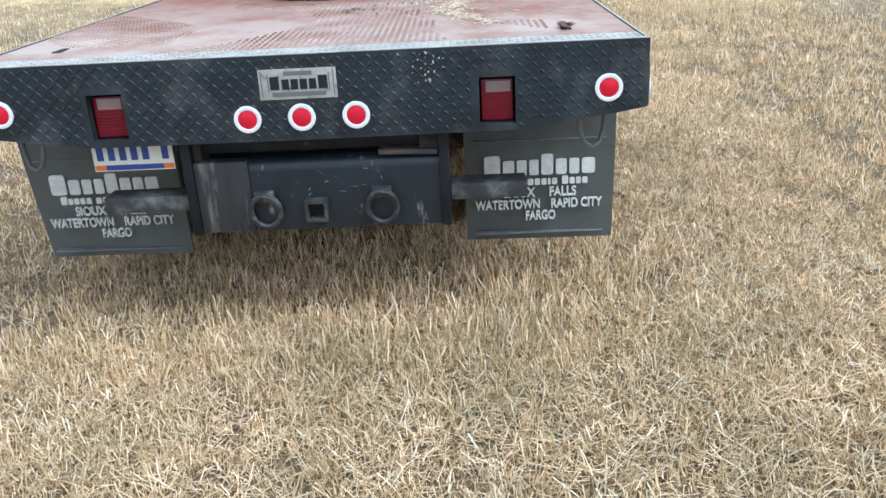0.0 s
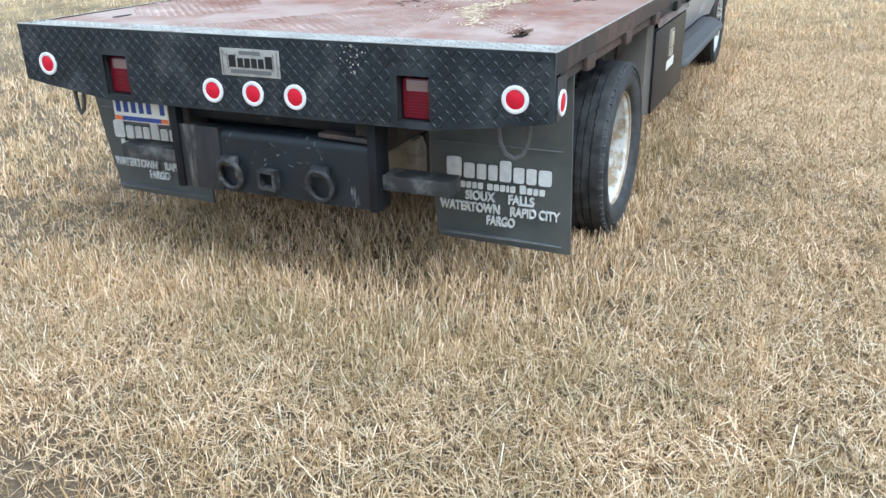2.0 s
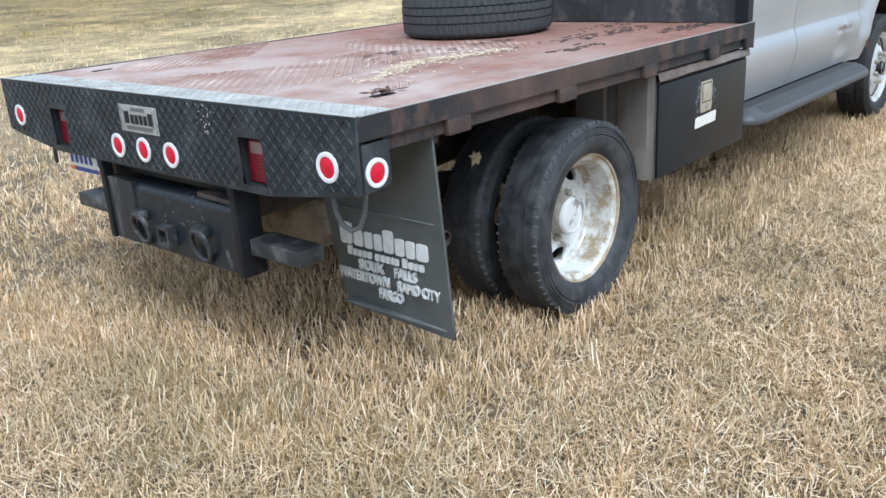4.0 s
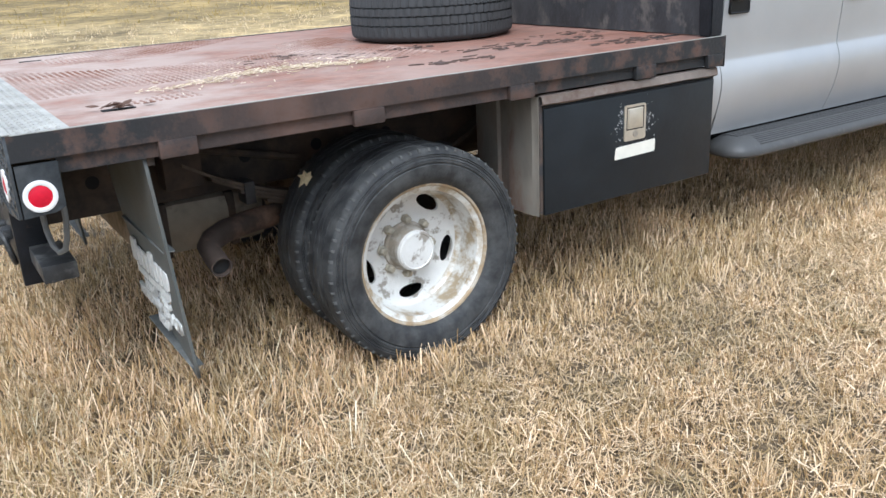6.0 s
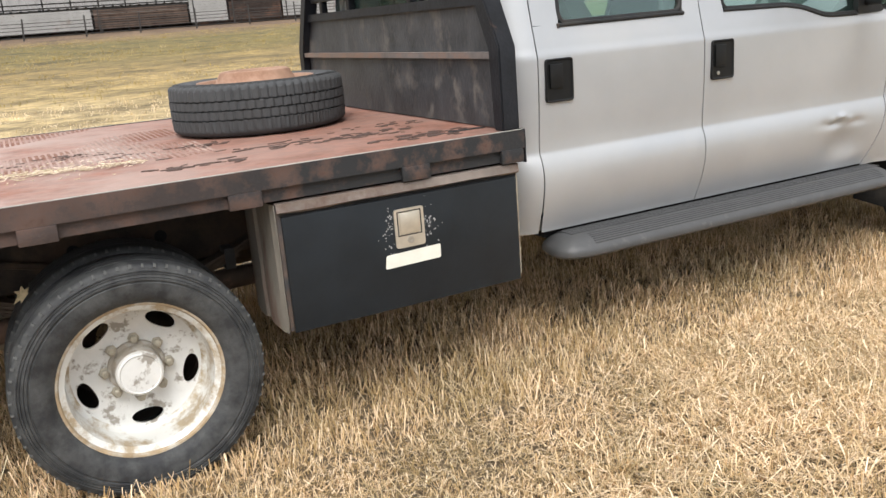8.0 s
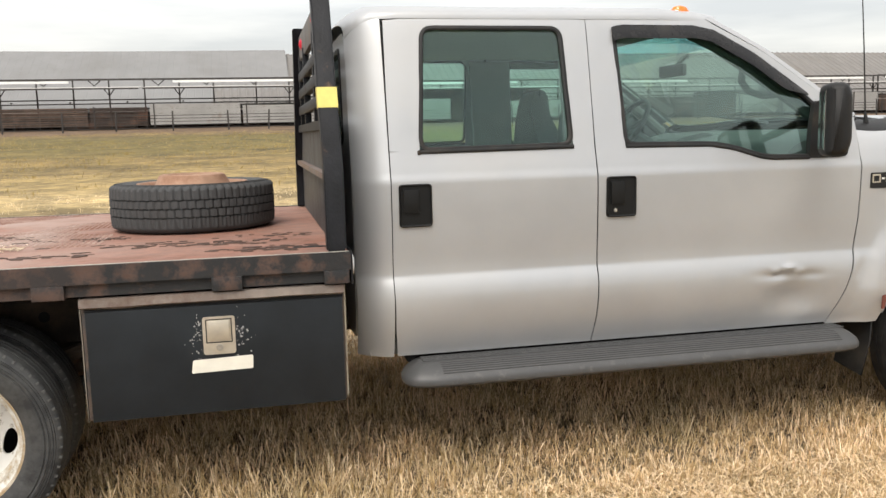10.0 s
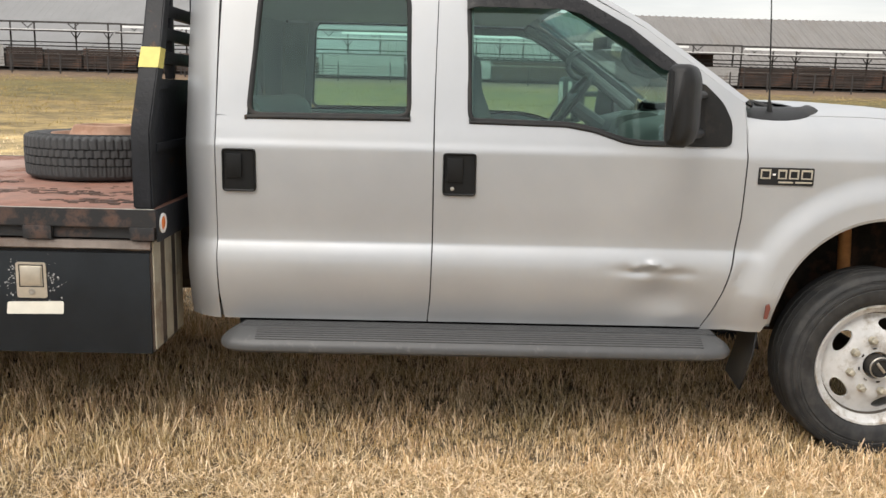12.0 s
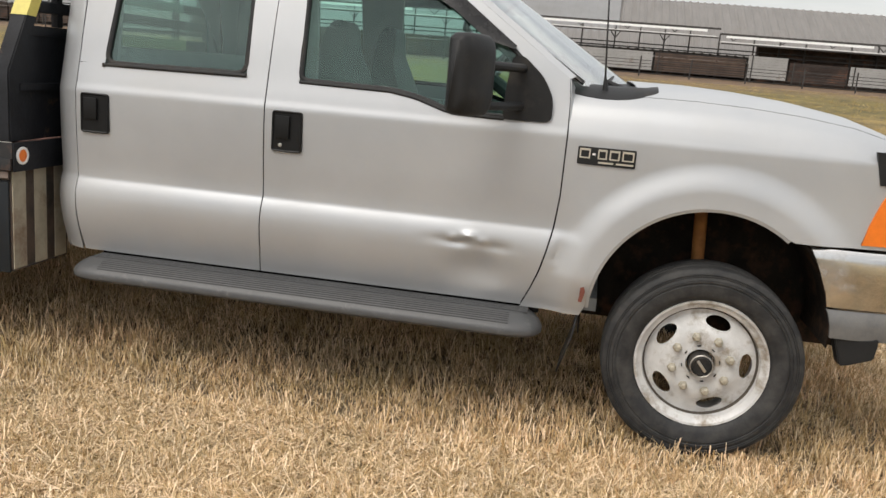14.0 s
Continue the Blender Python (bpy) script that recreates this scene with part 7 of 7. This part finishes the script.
# ---- stubble ----
def straws(name, count, area, size, width, lean, mat, label, seed, keep=None, tuft=1, spread=0.016, lift=0.0, flat=0.0):
    """Cut straws as tapering blades, loose or in tufts, all in one mesh."""
    rng = np.random.default_rng(seed)
    (x0, x1), (y0, y1) = area
    tx, ty = rng.uniform(x0, x1, count), rng.uniform(y0, y1, count)
    if keep is not None:
        ok = keep(tx, ty, rng)
        tx, ty = tx[ok], ty[ok]
    k = len(tx)
    patch = np.sin(1.9 * tx + 0.8 * ty) + np.sin(2.7 * ty - 1.6 * tx + 2.0) + 0.6 * np.sin(4.3 * tx + 1.3 * ty + 1.0) + 0.8 * np.sin(11.0 * tx + 0.4 * np.sin(1.7 * ty))
    tall = np.repeat(rng.uniform(0.7, 1.2, k) * (1 + 0.09 * patch), tuft)
    lean_t = np.repeat(rng.normal(0, lean * 0.6, (k, 2)), tuft, 0)
    bx = np.repeat(tx, tuft) + rng.normal(0, spread, k * tuft)
    by = np.repeat(ty, tuft) + rng.normal(0, spread, k * tuft)
    n_ = len(bx)
    ln = size * tall * rng.uniform(0.5, 1.3, n_)
    lean_b = lean_t + rng.normal(0, lean, (n_, 2))
    lying = rng.random(n_) < flat
    lean_b[lying] *= 9.0
    up = 1.0 / np.sqrt(1 + (lean_b ** 2).sum(1))
    dx, dy = lean_b[:, 0] * up, lean_b[:, 1] * up
    wd = width * rng.uniform(0.6, 1.4, n_)
    ang = rng.uniform(0, np.pi, n_)
    wx, wy = np.cos(ang) * wd / 2, np.sin(ang) * wd / 2
    wx, wy = np.where(lying, -dy * wd / 2, wx), np.where(lying, dx * wd / 2, wy)
    bz = np.where(bx > -3, 0.0, 2.55 * (-bx - 3) / 75.0) - 0.006 + lying * rng.uniform(0.004, 0.024 + lift, n_)
    ex, ey, ez = bx + dx * ln, by + dy * ln, bz + np.maximum(up * ln, 0.004)
    tip = rng.uniform(0.45, 1.0, n_)
    v = np.empty((n_, 4, 3), np.float32)
    v[:, 0] = np.c_[bx - wx, by - wy, bz]
    v[:, 1] = np.c_[bx + wx, by + wy, bz]
    v[:, 2] = np.c_[ex + wx * tip, ey + wy * tip, ez]
    v[:, 3] = np.c_[ex - wx * tip, ey - wy * tip, ez]
    me = bpy.data.meshes.new(name)
    me.vertices.add(n_ * 4)
    me.vertices.foreach_set("co", v.ravel())
    me.loops.add(n_ * 4)
    me.loops.foreach_set("vertex_index", np.arange(n_ * 4, dtype=np.int32))
    me.polygons.add(n_)
    me.polygons.foreach_set("loop_start", np.arange(0, n_ * 4, 4, dtype=np.int32))
    me.update(calc_edges=True)
    me.materials.append(mat)
    return tagged(new(name, me), label, "stubble", kind="stuff")


STALK = material("dry_cut_stalks", (0.71, 0.505, 0.292), 0.65, 0.0, 0.2, 6.0, island=0.46, second=(0.48, 0.37, 0.195), second_at=0.55, second_scale=1.3, second_soft=0.12)
LITTER = material("fallen_straw_litter", (0.61, 0.438, 0.252), 0.8, 0.0, 0.25, 9.0, island=0.52, second=(0.34, 0.26, 0.135), second_at=0.54, second_scale=2.1, second_soft=0.12)
PALE_LITTER = material("pale_flattened_straw", (0.65, 0.475, 0.278), 0.75, 0.0, 0.2, 9.0, island=0.5)
WISP = material("pale_bent_grass", (0.76, 0.655, 0.46), 0.65, 0.0, 0.2, 6.0, island=0.4, second=(0.50, 0.44, 0.26), second_at=0.56, second_scale=0.9, second_soft=0.12)
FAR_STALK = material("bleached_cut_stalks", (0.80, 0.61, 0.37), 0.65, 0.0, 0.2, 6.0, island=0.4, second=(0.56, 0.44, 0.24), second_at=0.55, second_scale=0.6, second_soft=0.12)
NEAR = ((-1.6, 2.8), (-1.5, 7.8))


def beside_cab(tx, ty, rng):
    wave = 0.35 * np.sin(2.3 * tx + 1.1 * ty) + 0.25 * np.sin(5.1 * ty - 2.2 * tx)
    return rng.random(len(tx)) < np.clip((ty - 2.6 + wave) / 1.2, 0, 1) * np.clip((2.9 - tx + wave) / 0.8, 0, 1) * np.clip((7.2 - ty + wave) / 1.0, 0, 1)


def off_near(tx, ty):
    """How far a place lies outside the ground next to the truck."""
    return np.hypot(np.maximum(np.maximum(NEAR[0][0] - tx, tx - NEAR[0][1]), 0), np.maximum(np.maximum(NEAR[1][0] - ty, ty - NEAR[1][1]), 0))


def depth(tx, ty):
    """How far a place lies inside that ground."""
    return np.minimum(np.minimum(tx - NEAR[0][0], NEAR[0][1] - tx), np.minimum(ty - NEAR[1][0], NEAR[1][1] - ty))


def near_only(tx, ty, rng):
    clear = rng.random(len(tx)) < np.clip(depth(tx, ty) / 0.7, 0, 1)
    for wx_, wy_ in ((0.97, REAR_Y), (0.70, REAR_Y), (-0.97, REAR_Y), (-0.70, REAR_Y), (0.87, FRONT_Y), (-0.87, FRONT_Y)):
        clear &= ~((abs(tx - wx_) < 0.12) & (abs(ty - wy_) < 0.17))
    return clear


def litter_near(tx, ty, rng):
    under = (abs(tx) < 1.35) & (ty > 0.1) & (ty < 6.7)
    return near_only(tx, ty, rng) & ~(under & (rng.random(len(tx)) < 0.62))


def stalks_near(tx, ty, rng):
    beside = (abs(tx) < 1.35) & (ty > -0.1) & (ty < 6.7)
    flattened = (tx > 1.3) & (ty > 2.6)
    return near_only(tx, ty, rng) & ~(beside & (rng.random(len(tx)) < 0.55)) & ~(flattened & (rng.random(len(tx)) < 0.5))


def fringe_only(tx, ty, rng):
    d = off_near(tx, ty)
    inside = np.clip(1 - depth(tx, ty) / 0.7, 0, 1)
    return rng.random(len(tx)) < np.where(d > 0, np.clip(1.1 - d / 4.5, 0.0, 1), inside)


def ring_only(tx, ty, rng):
    d = off_near(tx, ty)
    return (d > 0) & (rng.random(len(tx)) < np.clip(1.15 - d / 9.0, 0.12, 1))


straws("stubble", 23000, NEAR, 0.057, 0.0033, 0.40, STALK, "short dry upright stubble of the mown field round the truck", 1, stalks_near, tuft=10)
straws("stubble", 8000, ((-1.3, 1.3), (-0.35, 6.8)), 0.080, 0.0046, 0.26, STALK, "taller upright stubble left standing under and beside the truck", 8, near_only, tuft=6, spread=0.022)
straws("stubble", 5600, ((-2.8, 4.4), (-3.8, 0.9)), 0.088, 0.0036, 0.55, WISP, "longer pale bent grass standing behind the truck", 11, stalks_near, tuft=4, spread=0.02, flat=0.3)
straws("straw_litter", 88000, ((1.2, 3.1), (2.3, 7.4)), 0.066, 0.0044, 0.30, PALE_LITTER, "pale flattened straw beside the cab", 9, beside_cab, lift=0.02, flat=0.9)
straws("straw_litter", 310000, NEAR, 0.058, 0.0031, 0.30, LITTER, "fallen straw lying between the stubble", 6, litter_near, lift=0.026, flat=0.80)
straws("stubble", 26000, ((-5.0, 5.0), (-3.0, 13.0)), 0.068, 0.0046, 0.30, STALK, "short dry stubble a few steps from the truck", 4, fringe_only, tuft=10, spread=0.026, flat=0.3)
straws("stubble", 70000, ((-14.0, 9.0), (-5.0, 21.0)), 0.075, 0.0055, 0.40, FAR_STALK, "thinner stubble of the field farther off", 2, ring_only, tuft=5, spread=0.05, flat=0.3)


def strip_only(tx, ty, rng):
    return (rng.random(len(tx)) < 0.35 + 0.3 * np.sin(0.35 * tx + 1) * np.sin(0.22 * ty) + 0.2 * np.sin(1.1 * tx + 0.7 * ty)) & ((tx < -14) | (ty < -5) | (ty > 21))


FAR_GRASS = material("faded_field_grass", (0.50, 0.355, 0.135), 0.85, 0.0, 0.3, 0.5, island=0.3, second=(0.29, 0.225, 0.066), second_at=0.50, second_scale=0.14, second_soft=0.12)
straws("field_grass", 60000, ((-62.0, -10.0), (-32.0, 62.0)), 0.085, 0.012, 0.42, FAR_GRASS, "uneven faded grass of the field towards the yard", 3, strip_only, tuft=4, spread=0.12, flat=0.3)
